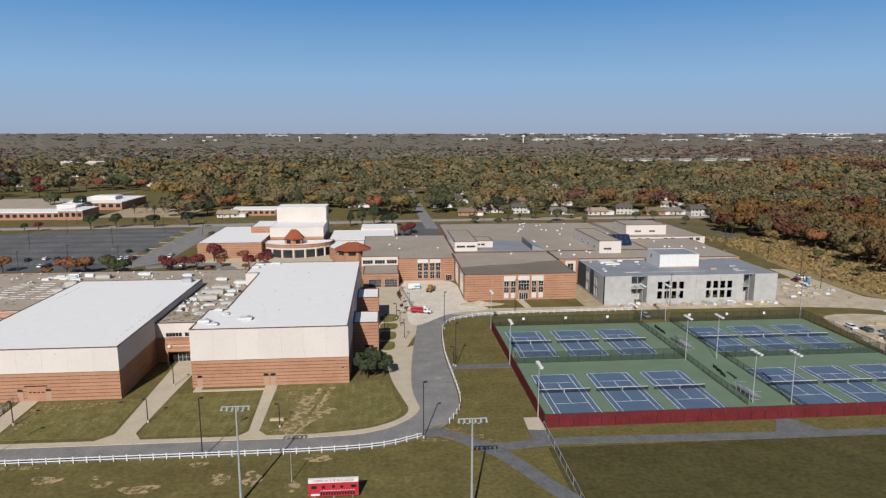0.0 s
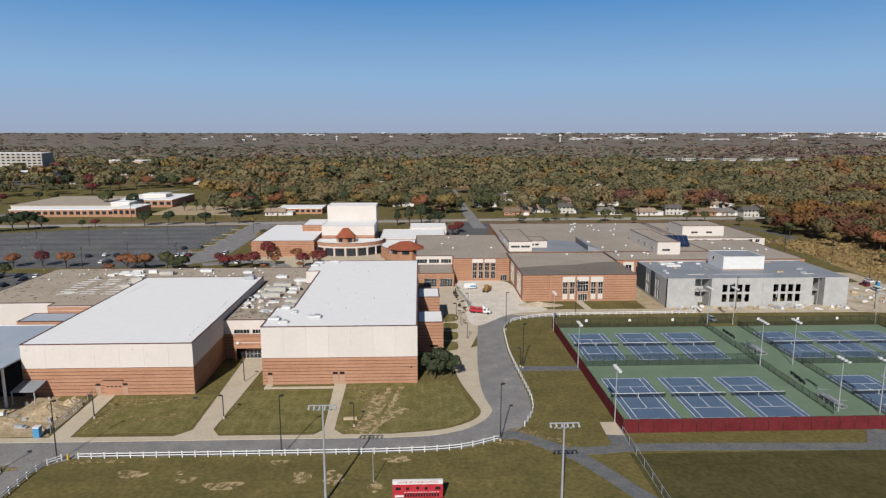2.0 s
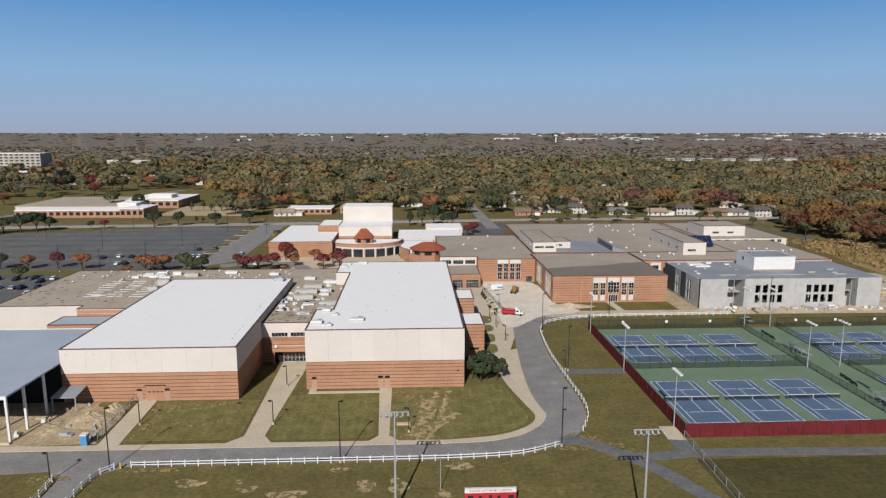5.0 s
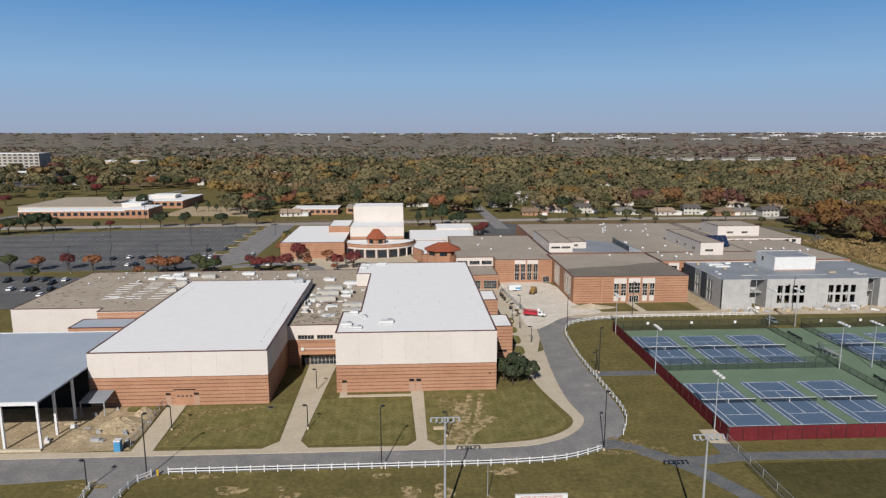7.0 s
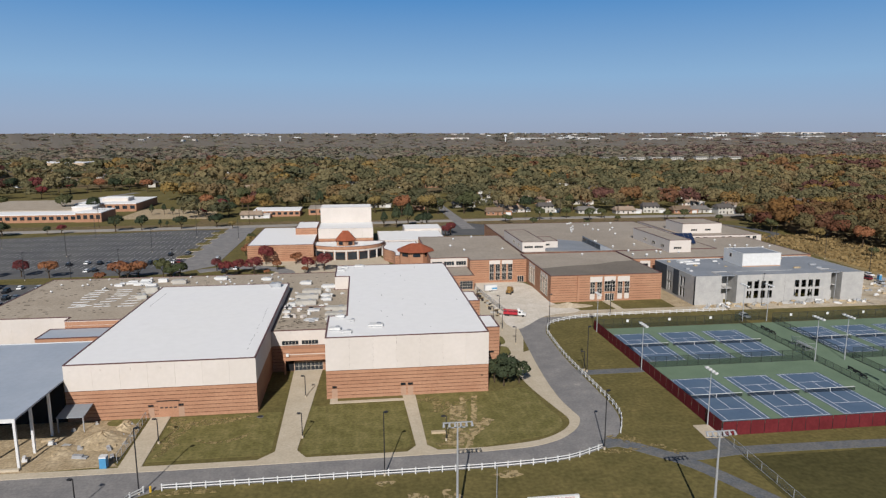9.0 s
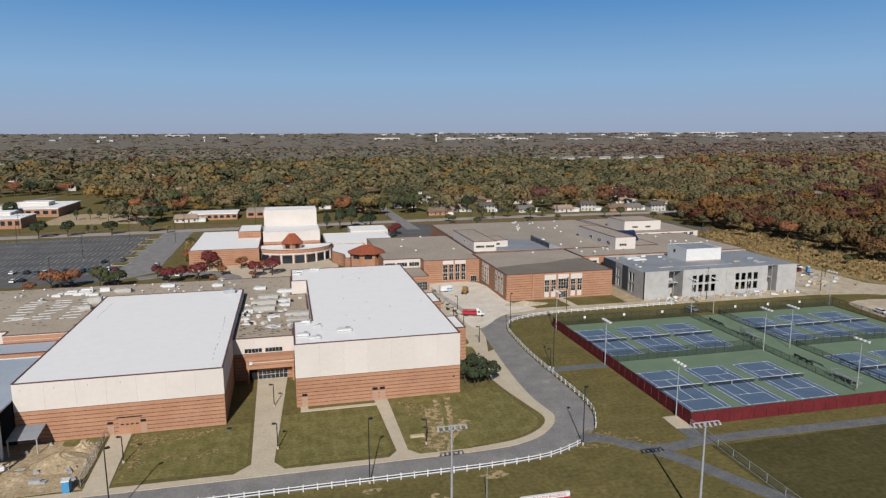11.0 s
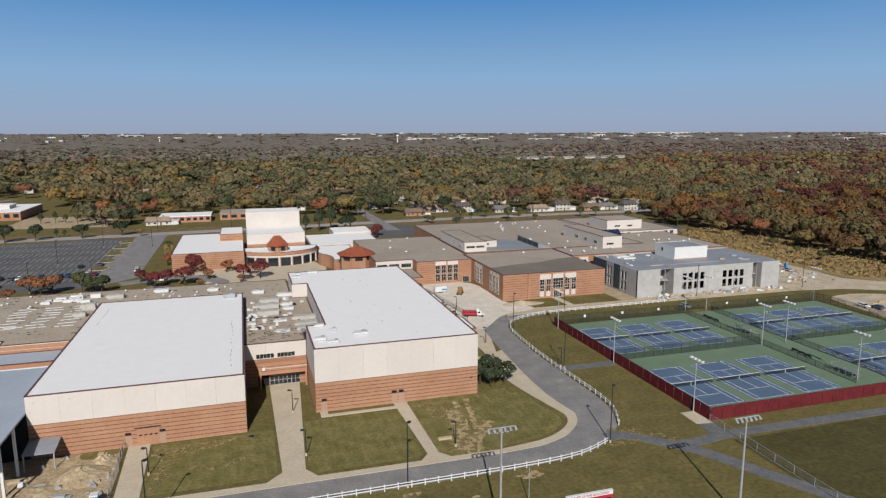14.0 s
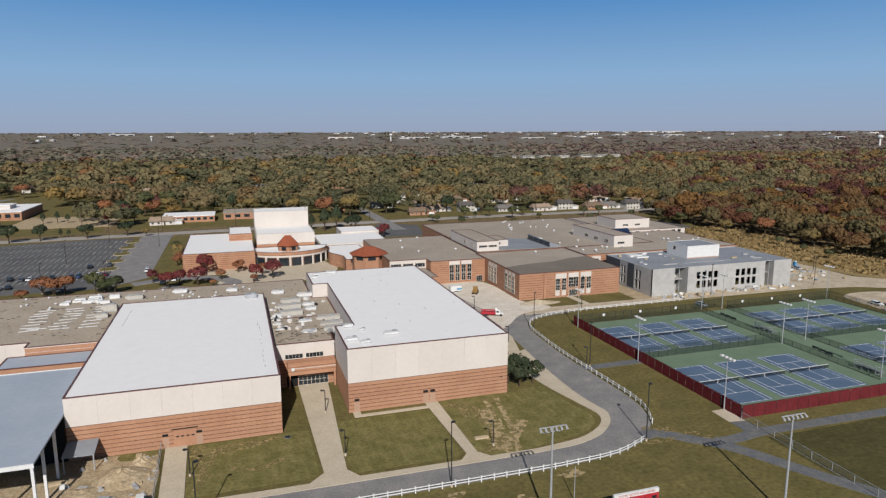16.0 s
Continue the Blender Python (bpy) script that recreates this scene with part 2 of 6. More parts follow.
def ragged(m, size, cover):
    """Lets the ground show through a thin patch in ragged holes."""
    nt = m.node_tree
    geo = nt.nodes.new("ShaderNodeNewGeometry")
    n = nt.nodes.new("ShaderNodeTexNoise")
    n.inputs["Scale"].default_value, n.inputs["Detail"].default_value, n.inputs["Roughness"].default_value = 1 / size, 6, 0.7
    cut = nt.nodes.new("ShaderNodeMapRange")
    cut.inputs["From Min"].default_value, cut.inputs["From Max"].default_value = cover - 0.05, cover + 0.05
    mix, tr = nt.nodes.new("ShaderNodeMixShader"), nt.nodes.new("ShaderNodeBsdfTransparent")
    nt.links.new(geo.outputs["Position"], n.inputs["Vector"])
    nt.links.new(n.outputs["Fac"], cut.inputs["Value"])
    nt.links.new(cut.outputs[0], mix.inputs[0])
    nt.links.new(nt.nodes["Principled BSDF"].outputs[0], mix.inputs[1])
    nt.links.new(tr.outputs[0], mix.inputs[2])
    nt.links.new(mix.outputs[0], nt.nodes["Material Output"].inputs[0])
    return m


PATCH = ragged(mat("sandy_bare_patch", lin("b3a07a"), lin("9a8863"), 1.2, 0.25, 0.4, 0.95, 0.1), 1.6, 0.52)
CHAIN = mesh_mat_transparent("green_chain_link", lin("2f3b33"), 0.78)
CHAINGREY = mesh_mat_transparent("grey_chain_link", lin("6f6f6a"), 0.84)
CHAINFINE = mesh_mat_transparent("fine_grey_chain_link", lin("9c9b90"), 0.9)
NETMESH = mesh_mat_transparent("tennis_net_mesh", lin("1d2326"), 0.7)


# ---- building blocks ----
def box(bm, x0, x1, y0, y1, z0, z1):
    v = [bm.verts.new(p) for p in ((x0, y0, z0), (x1, y0, z0), (x1, y1, z0), (x0, y1, z0), (x0, y0, z1), (x1, y0, z1), (x1, y1, z1), (x0, y1, z1))]
    for f in ((3, 2, 1, 0), (4, 5, 6, 7), (0, 1, 5, 4), (1, 2, 6, 5), (2, 3, 7, 6), (3, 0, 4, 7)):
        bm.faces.new([v[i] for i in f])
    return bm


def boxes(*dims):
    bm = bmesh.new()
    for d in dims:
        box(bm, *d)
    return bm


def prism(pts, z0, z1, bm=None):
    """An upright prism over an outline given anticlockwise."""
    bm = bm or bmesh.new()
    a = [bm.verts.new((x, y, z0)) for x, y in pts]
    b = [bm.verts.new((x, y, z1)) for x, y in pts]
    n = len(pts)
    for i in range(n):
        bm.faces.new((a[i], a[(i + 1) % n], b[(i + 1) % n], b[i]))
    for tri in geometry.tessellate_polygon([[Vector((x, y, 0)) for x, y in pts]]):
        if (pts[tri[1]][0] - pts[tri[0]][0]) * (pts[tri[2]][1] - pts[tri[0]][1]) - (pts[tri[1]][1] - pts[tri[0]][1]) * (pts[tri[2]][0] - pts[tri[0]][0]) < 0:
            tri = tri[::-1]
        bm.faces.new([b[i] for i in tri])
    return bm


def tube(bm, p, q, r0, r1, n=6):
    p, q = Vector(p), Vector(q)
    w = (q - p).normalized()
    u = w.orthogonal().normalized()
    v = w.cross(u)
    rings = []
    for c, r in ((p, r0), (q, r1)):
        rings.append([bm.verts.new(c + r * (math.cos(k * math.tau / n) * u + math.sin(k * math.tau / n) * v)) for k in range(n)])
    for k in range(n):
        bm.faces.new((rings[0][k], rings[0][(k + 1) % n], rings[1][(k + 1) % n], rings[1][k]))
    bm.faces.new(rings[1])
    bm.faces.new(rings[0][::-1])
    return bm


def mesh_of(name, bm, material):
    me = bpy.data.meshes.new(name)
    bm.to_mesh(me)
    bm.free()
    me.materials.append(material)
    return me


def part(name, bm, material, parent, label=""):
    ob = new(name, mesh_of(name, bm, material))
    ob.parent = parent
    return tagged(ob, label)


def thing(name, bm, material, label, category, group="", kind=""):
    return tagged(new(name, mesh_of(name, bm, material)), label, category, group, kind)


def empty(name, label, category, at=(0, 0, 0), turn=0.0, group="", kind=""):
    ob = new(name)
    ob.matrix_basis = pose(*at, 0, 0, turn)
    return tagged(ob, label, category, group, kind)


def smooth(pts, n=6, closed=False):
    """A smooth line through the points."""
    out, k = [], len(pts)
    for i in range(k if closed else k - 1):
        p0, p1, p2, p3 = [np.array(pts[(i + d) % k] if closed else pts[min(max(i + d, 0), k - 1)], float) for d in (-1, 0, 1, 2)]
        for s in range(n):
            t = s / n
            out.append(tuple(0.5 * ((2 * p1) + (p2 - p0) * t + (2 * p0 - 5 * p1 + 4 * p2 - p3) * t * t + (3 * p1 - p0 - 3 * p2 + p3) * t ** 3)))
    if not closed:
        out.append(tuple(map(float, pts[-1])))
    return out


def ribbon(pts, width):
    """The outline of a band of that width along a line."""
    P = np.array(pts, float)
    d = np.gradient(P, axis=0)
    d /= np.linalg.norm(d, axis=1)[:, None]
    nrm = np.stack([-d[:, 1], d[:, 0]], 1) * width / 2
    return [tuple(p) for p in P + nrm][::-1] + [tuple(p) for p in P - nrm]


def area(outline):
    return sum(a[0] * b[1] - b[0] * a[1] for a, b in zip(outline, outline[1:] + outline[:1])) / 2


def sheet(name, outline, top, material, label, category, thick=0.3):
    pts = list(outline)
    if area(pts) < 0:
        pts.reverse()
    return thing(name, prism(pts, top - thick, top), material, label, category, kind="structure")


# ---- ground ----
def rise(x, y):
    """The land lifts gently far off."""
    d = np.hypot(x, y)
    s = np.clip((d - 2300) / 2600, 0, 1)
    return 50 * s * s * (3 - 2 * s)


def ground():
    rad = np.concatenate([[0.0], np.linspace(150, 2250, 12), np.linspace(2350, 6000, 26)])
    ang = np.linspace(0, math.tau, 72, endpoint=False)
    verts, faces = [], []
    for r in rad:
        for a in ang:
            x, y = r * math.cos(a), r * math.sin(a)
            verts.append((x, y, float(rise(x, y))))
    n = len(ang)
    for i in range(len(rad) - 1):
        for k in range(n):
            a, b = i * n + k, i * n + (k + 1) % n
            faces.append((a, a + n, b + n, b))
    me = bpy.data.meshes.new("ground")
    me.from_pydata(verts, [], faces)
    me.materials.append(LITTER)
    tagged(new("ground", me), "brown and olive open ground reaching the horizon", "ground", kind="structure")


ground()
sheet("ground_campus", [(-330, -160), (175, -160), (190, 200), (225, 380), (250, 440), (-330, 440)], 0.02, GRASS, "mown autumn grass of the school grounds", "grass")
sheet("ground_sports_field", [(31.5, -100), (165, -100), (165, 119), (31.5, 119)], 0.05, FIELD, "mown grass of the sports field", "grass")

# ---- roads and walks ----
kerb_out = smooth([(-15.8, 127.6), (-6.8, 128.3), (-1.2, 130.2), (2.2, 132.5), (5.2, 135.8), (6.9, 139.8), (6.6, 143.3), (5.8, 150.0), (5.8, 160.0), (6.6, 174.0), (8.0, 190.0), (8.8, 200.0), (9.2, 210.0)])
fence_in = smooth([(7.1, 126.0), (12.6, 131.9), (15.4, 138.5), (16.4, 145.8), (16.2, 156.8), (15.8, 169.2), (15.7, 180.2), (16.5, 195.4), (17.3, 202.2), (20.5, 209.9), (28.1, 214.1), (40.3, 216.2)])
road_s = smooth([(-74.5, 121.3), (-27.2, 121.3), (-12.3, 121.5), (-1.4, 122.6), (7.1, 126.0)])
sheet("road_campus", [(-74.5, 127.8)] + [(-150, 128.4), (-150, 116)] + [(-100, 119)] + road_s + fence_in[1:] + [(22, 220), (9, 224)] + kerb_out[::-1], 0.06, ASPHALT, "worn grey asphalt drive curving round the gymnasium", "road")
sheet("road_field", [(-89, 120.0), (-85.7, 116.6), (-85.4, 110), (-85.4, 40), (-80.6, 40), (-80.6, 110), (-80.4, 115.4), (-79.4, 118.4), (-76, 120.6), (-76, 121.6), (-89, 121.6)], 0.075, ASPHALT, "narrow asphalt drive into the sports field", "road")
sheet("shed_kerb", [(-160, 130.9), (-102.4, 130.9), (-102.4, 131.5), (-160, 131.5)], 0.5, CONCRETE, "pale concrete kerb before the open shed", "kerb", 0.6)
walk_in = smooth([(-15.7, 129.2), (-6.4, 130.4), (-1.3, 132.4), (2.8, 135.8), (4.4, 140.0), (3.2, 146.5), (1.0, 157.0), (-0.2, 168.0), (-0.4, 180)])
walk_out = [p for p in kerb_out if p[1] < 186]
sheet("pavement_curve", [(-150, 130.6), (-150, 128.4), (-74.5, 127.8)] + walk_out + walk_in[::-1], 0.14, CONCRETE, "pale concrete pavement along the drive", "pavement")
sheet("pavement_entry_walk", [(-60.0, 129.4), (-50.6, 129.4), (-52.6, 132.6), (-50.0, 176.8), (-57.3, 176.8), (-56.8, 132.6)], 0.15, CONCRETE, "pale concrete walk up to the entrance doors", "pavement")
sheet("pavement_side_walk", [(-31.5, 129.0), (-25.0, 129.0), (-27.2, 131.6), (-27.4, 157.2), (-30.4, 157.2), (-29.4, 131.6)], 0.155, CONCRETE, "pale concrete walk to the side doors", "pavement")
sheet("pavement_wall_walk", [(-47.2, 154.4), (-30.3, 154.4), (-30.3, 155.6), (-45.5, 155.6), (-45.5, 157.2), (-47.2, 157.2)], 0.15, CONCRETE, "narrow concrete walk along the gymnasium wall", "pavement")
sheet("pavement_west_walk", [(-84.9, 129.8), (-80.7, 129.8), (-81.4, 152.0), (-85.5, 152.0)], 0.15, CONCRETE, "pale concrete walk to the west gymnasium door", "pavement")
sheet("pavement_courtyard", [(-2.2, 180), (4.5, 180), (8.6, 196), (10.2, 212), (9.6, 262), (-8, 262), (-3.0, 215)], 0.10, CONCRETE, "concrete apron beside the gymnasium", "pavement")
sheet("yard_gravel", smooth([(8.0, 206), (22, 219), (36, 224), (29, 236), (27, 268), (6, 270), (7, 240)], 4, True), 0.13, YARD, "pale gravel works yard", "gravel")
sheet("road_service", [(20, 217.5), (88, 218.2), (146, 217.4), (166, 214), (200, 196), (230, 170), (236, 178), (206, 206), (182, 229), (183, 280), (176, 282), (172, 236), (160, 223.6), (88, 224), (20, 224.5)], 0.08, GRAVEL, "dusty pale service road", "road")
sheet("ground_works", [(76, 223.9), (172, 223.9), (174, 262), (147, 262), (147, 228), (76, 228)], 0.07, GRAVEL, "dusty building ground", "gravel")
sheet("path_side", ribbon([(15.6, 166.2), (33, 166.2)], 3.2), 0.07, PATHTAR, "dark asphalt path to the courts gate", "path")
sheet("path_main", ribbon(smooth([(7.5, 127.5), (11, 127.6), (16, 123.5), (22.0, 117.0), (29, 104.0), (36, 92), (44, 78), (56, 52), (62, 20), (62, -60)]), 3.4), 0.10, PATHTAR, "dark asphalt path across the field", "path")
sheet("path_courts", ribbon(smooth([(18.5, 121.5), (24, 120.6), (33, 121.6), (50, 121.4), (75, 120.6), (84, 120.4), (110, 120.4), (160, 121.5)]), 3.0), 0.085, PATHTAR, "cracked dark asphalt path along the courts", "path")
sheet("path_gate_pad", [(29.2, 127.6), (33.0, 126.8), (32.8, 133.2), (29.4, 133.2)], 0.12, CONCRETE, "pale concrete pad at the courts corner", "pavement")
sheet("path_gate_link", [(29.2, 121), (34, 121), (33.0, 126.8), (29.2, 127.4)], 0.095, PATHTAR, "dark asphalt link to the courts", "path")
sheet("path_gate_east", [(80, 121), (92, 121), (87.6, 127.8), (84.4, 127.8)], 0.095, PATHTAR, "dark asphalt link to the court gate", "path")
for k, (x0, x1, y0, y1) in enumerate([(-80.6, -57.6, 131.6, 151.4), (-51.8, -30.2, 131.0, 153.6), (-26.6, 0.0, 132.4, 156.6)]):
    pts = [(x0, y0), (x1 - 1.2, y0), (x1, y0 + 1.5), (x1, y1), (x0, y1)] if k < 2 else smooth([(-26.6, 131.0), (-8, 131.6), (0, 134.5), (2.8, 139.6), (1.4, 147), (-0.6, 158), (-9, 157), (-26.8, 156.6)], 5, True)
    sheet("lawn_%d" % (k + 1), pts, 0.07, LAWN, "mown lawn before the gymnasium wall", "lawn")

for k, (y0, y1) in enumerate(((182, 189), (191.5, 199), (202, 208.5), (211, 219))):
    sheet("lawn_%d" % (k + 4), smooth([(-2.0, y0), (1.2 + k * 0.4, y0), (2.0 + k * 0.6, (y0 + y1) / 2), (1.6 + k * 0.4, y1), (-2.0, y1)], 3, True), 0.15, LAWN, "small lawn plot beside the gymnasium walk", "lawn")

# ---- tennis courts ----
sheet("ground_courts", [(33.2, 128.2), (139.6, 128.2), (139.6, 202.3), (33.2, 202.3)], 0.05, COURTGREEN, "green acrylic surround of the tennis courts", "court surface")


def tennis_court(x, y):
    """One court whose south-west doubles corner is at x, y."""
    c = empty("tennis_court", "blue acrylic tennis court with white lines", "tennis court", (x, y, 0), group="tennis courts")
    W, Ln, s, w = 10.97, 23.77, 1.37, 0.13
    part("playing_surface", boxes((-0.3, W + 0.3, -0.3, Ln + 0.3, 0.0, 0.06)), COURTBLUE, c)
    z0, z1 = 0.055, 0.066
    for a in ((0, W, 0, w), (0, W, Ln - w, Ln), (s, W - s, Ln / 2 - 6.4, Ln / 2 - 6.4 + w), (s, W - s, Ln / 2 + 6.4 - w, Ln / 2 + 6.4)):
        part("line", boxes((*a, z0, z1)), LINEWHITE, c)
    for xx, ya, yb in ((0, w, Ln - w), (W - w, w, Ln - w), (s, w, Ln - w), (W - s - w, w, Ln - w), (W / 2 - w / 2, Ln / 2 - 6.3, Ln / 2 + 6.3)):
        part("line", boxes((xx, xx + w, ya, yb, z0, z1)), LINEWHITE, c)
    net = part("net", boxes((-0.9, W + 0.9, Ln / 2 - 0.02, Ln / 2 + 0.02, 0.07, 0.98)), NETMESH, c, "dark tennis net")
    part("net_band", boxes((-0.9, W + 0.9, Ln / 2 - 0.05, Ln / 2 + 0.05, 0.98, 1.07)), WHITE, net, "white net band")
    part("net_strap", boxes((W / 2 - 0.05, W / 2 + 0.05, Ln / 2 - 0.06, Ln / 2 + 0.06, 0.07, 0.98)), WHITE, net)
    for xx in (-0.95, W + 0.95):
        part("net_post", tube(bmesh.new(), (xx, Ln / 2, 0.05), (xx, Ln / 2, 1.12), 0.06, 0.06), BLACKMET, c)
    return c


first = tennis_court(36.7, 134.5)
for bx in (36.7, 94.8):
    for by in (134.5, 171.9):
        for k in range(3):
            if (bx, by, k) != (36.7, 134.5, 0):
                copy_thing(first, pose(bx + 14.45 * k, by, 0))


def fence(name, p, q, h, label, screen=None, step=3.05, gauge=CHAIN, post=BLACKMET, rails=(0.0, 1.0)):
    """A wire fence from p to q with posts, rails and, where it has one, a cloth screen."""
    p, q = Vector((*p, 0)), Vector((*q, 0))
    run = (q - p).length
    f = empty(name, label, "fence", p, math.degrees(math.atan2(q.y - p.y, q.x - p.x)), group="court fences")
    n = max(2, round(run / step))
    post_me = None
    for k in range(n + 1):
        if post_me is None:
            o = part("post", tube(bmesh.new(), (0, 0, 0), (0, 0, h), 0.055, 0.055, 5), post, f)
            post_me = o.data
        else:
            o = new("post", post_me)
            o.parent = f
        o.location.x = run * k / n
    for r in rails:
        part("rail", boxes((0, run, -0.03, 0.03, max(0.06, h * r - 0.06), max(0.12, h * r))), post, f)
    if screen:
        panel_me = None
        for k in range(n):
            if panel_me is None:
                o = part("screen_panel", boxes((0.06, run / n - 0.06, -0.09, -0.06, 0.06, h - 0.06)), screen, f)
                panel_me = o.data
            else:
                o = new("screen_panel", panel_me)
                o.parent = f
            o.location.x = run * k / n
    else:
        part("wire_mesh", boxes((0, run, -0.006, 0.006, 0.05, h - 0.05)), gauge, f)
    return f


fence("court_fence", (33.0, 128.0), (139.8, 128.0), 3.1, "tall court fence hung with dark red windscreen", REDMESH)
fence("court_fence", (33.0, 202.5), (33.0, 128.2), 3.1, "tall side fence hung with dark red windscreen", REDMESH)
fence("court_fence", (33.2, 202.7), (82.2, 202.7), 3.1, "tall dark green chain link court fence")
fence("court_fence", (93.6, 202.7), (139.8, 202.7), 3.1, "tall dark green chain link court fence")
fence("court_fence", (82.3, 205.6), (93.5, 205.6), 3.1, "tall dark green chain link fence closing the court aisle")
fence("court_fence", (139.8, 128.2), (139.8, 202.5), 3.1, "tall dark green chain link court fence")
fence("court_fence", (34.0, 167.4), (82.0, 167.4), 3.1, "dark green chain link fence between court rows")
fence("court_fence", (93.8, 167.4), (139.6, 167.4), 3.1, "dark green chain link fence between court rows")
fence("court_fence", (82.3, 135.5), (82.3, 202.5), 1.8, "low dark green fence beside the court aisle")
fence("court_fence", (93.6, 130.5), (93.6, 202.5), 1.8, "low dark green fence beside the court aisle")


# ---- school buildings ----
def strip(bm, p, q, out, inn, z0, z1):
    """An upright slab along the edge p to q, from out metres outside the outline to inn metres inside (outline anticlockwise)."""
    d = Vector((q[0] - p[0], q[1] - p[1], 0)).normalized()
    n = Vector((d.y, -d.x, 0))
    P, Q = Vector((*p, 0)), Vector((*q, 0))
    c = [P + n * out, Q + n * out, Q - n * inn, P - n * inn]
    v = [bm.verts.new((k.x, k.y, z)) for z in (z0, z1) for k in c]
    for f in ((3, 2, 1, 0), (4, 5, 6, 7), (0, 1, 5, 4), (1, 2, 6, 5), (2, 3, 7, 6), (3, 0, 4, 7)):
        bm.faces.new([v[i] for i in f])
    return bm


def grown(pts, by):
    """The outline moved inwards (by > 0) or outwards."""
    out = []
    for k in range(len(pts)):
        a, b, c = (Vector(pts[(k + d) % len(pts)]) for d in (-1, 0, 1))
        u, v = (b - a).normalized(), (c - b).normalized()
        n1, n2 = Vector((-u.y, u.x)), Vector((-v.y, v.x))
        m = (n1 + n2) / max(0.3, 1 + n1.dot(n2))
        out.append(tuple(b + m * by))
    return out


def block(name, rect, h, label, roof, base=BRICK, upper=CREAM, split=None, courses=8, cope=COPING, panel=5.7, group="school wings", cat="school building", z0=0.0, low=0.0):
    """A flat-roofed wing: brick courses below, precast panels above, coping and roof deck. rect: x0, x1, y0, y1, or an outline."""
    pts = rect if len(rect) != 4 or not isinstance(rect[0], (int, float)) else [(rect[0], rect[2]), (rect[1], rect[2]), (rect[1], rect[3]), (rect[0], rect[3])]
    ox, oy = pts[0]
    b = empty(name, label, cat, (ox, oy, z0), group=group)
    pts = [(x - ox, y - oy) for x, y in pts]
    split = h if split is None else split
    part("wall_core", prism(grown(pts, 0.09), 0, h - 0.25), GROOVE if split > 0.2 and base is BRICK else upper, b)
    n = len(pts)
    if split > 0.2:
        ch = split / courses
        for k in range(courses):
            part("brick_course", prism(pts, k * ch, (k + 1) * ch - 0.13), base, b)
    if split < h - 0.3:
        for i in range(n):
            p, q = Vector(pts[i]), Vector(pts[(i + 1) % n])
            m = max(1, round((q - p).length / panel))
            for k in range(m):
                e = 0.009 / max((q - p).length, 0.1)
                part("wall_panel", strip(bmesh.new(), p.lerp(q, k / m + e), p.lerp(q, (k + 1) / m - e), 0.02, 0.2, split, h - 0.05), upper, b)
    part("roof", prism(grown(pts, 0.32), h - 0.35, h - 0.015 - low), roof, b, "flat roof membrane")
    for i in range(n):
        part("coping", strip(bmesh.new(), pts[i], pts[(i + 1) % n], 0.08, 0.3, h - 0.05, h + 0.1), cope, b)
    return b


def turned(bm, x, y, z, face):
    bmesh.ops.transform(bm, matrix=pose(x, y, z, 0, 0, {"s": 0, "w": -90, "e": 90}[face]), verts=bm.verts)
    return bm


def window(parent, x, y, z, w, h, nx=2, ny=2, face="s", frame_mat=MULLION, glass=GLASS, depth=0.1, bar=0.06, name="window"):
    """A glazed window on a wall that faces south, west or east, in the parent's own space."""
    f = boxes((-bar, 0, -depth, 0.02, -bar, h + bar), (w, w + bar, -depth, 0.02, -bar, h + bar), (0, w, -depth, 0.02, -bar, 0), (0, w, -depth, 0.02, h, h + bar))
    for k in range(1, nx):
        box(f, w * k / nx - bar / 2, w * k / nx + bar / 2, -depth, 0.02, 0, h)
    for k in range(1, ny):
        box(f, 0, w, -depth * 0.9, 0.02, h * k / ny - bar / 2, h * k / ny + bar / 2)
    win = part(name, turned(f, x, y, z, face), frame_mat, parent)
    for i in range(nx):
        for j in range(ny):
            part("pane", turned(boxes((w * i / nx + bar / 2, w * (i + 1) / nx - bar / 2, -0.05, 0.0, h * j / ny + bar / 2, h * (j + 1) / ny - bar / 2)), x, y, z, face), glass, win)
    return win


def slab_on(parent, name, x, y, z, w, h, material, face="s", depth=0.08, label=""):
    return part(name, turned(boxes((0, w, -depth, 0.0, 0, h)), x, y, z, face), material, parent, label)


gymA = block("gymnasium", (-102.5, -62.8, 152.0, 224.5), 12.7, "large gymnasium with orange brick base and cream upper panels", ROOFWHITE, split=6.9, group="gymnasiums")
gd = slab_on(gymA, "overhead_door", 18.7, 0, 0, 4.2, 3.6, BRICK, depth=0.05, label="brick-coloured overhead door")
for k in range(4):
    slab_on(gymA, "door_light", 19.1 + k * 0.95, -0.05, 2.1, 0.6, 0.28, GLASS, depth=0.03)
slab_on(gymA, "door_lintel", 18.3, 0, 3.7, 5.0, 0.18, DARK, depth=0.12, label="dark steel lintel")
for xx in (16.6, 22.9):
    slab_on(gymA, "service_door", xx, 0, 0, 1.2, 2.3, DOORTAN, depth=0.05)
    slab_on(gymA, "vent_louvre", xx, 0, 2.5, 1.1, 0.5, DARK, depth=0.06, label="dark wall louvre")
for k in range(7):
    slab_on(gymA, "wall_scupper", 1.2 + k * 6.1, 0, 11.3, 0.28, 0.28, CREAM, depth=0.14)

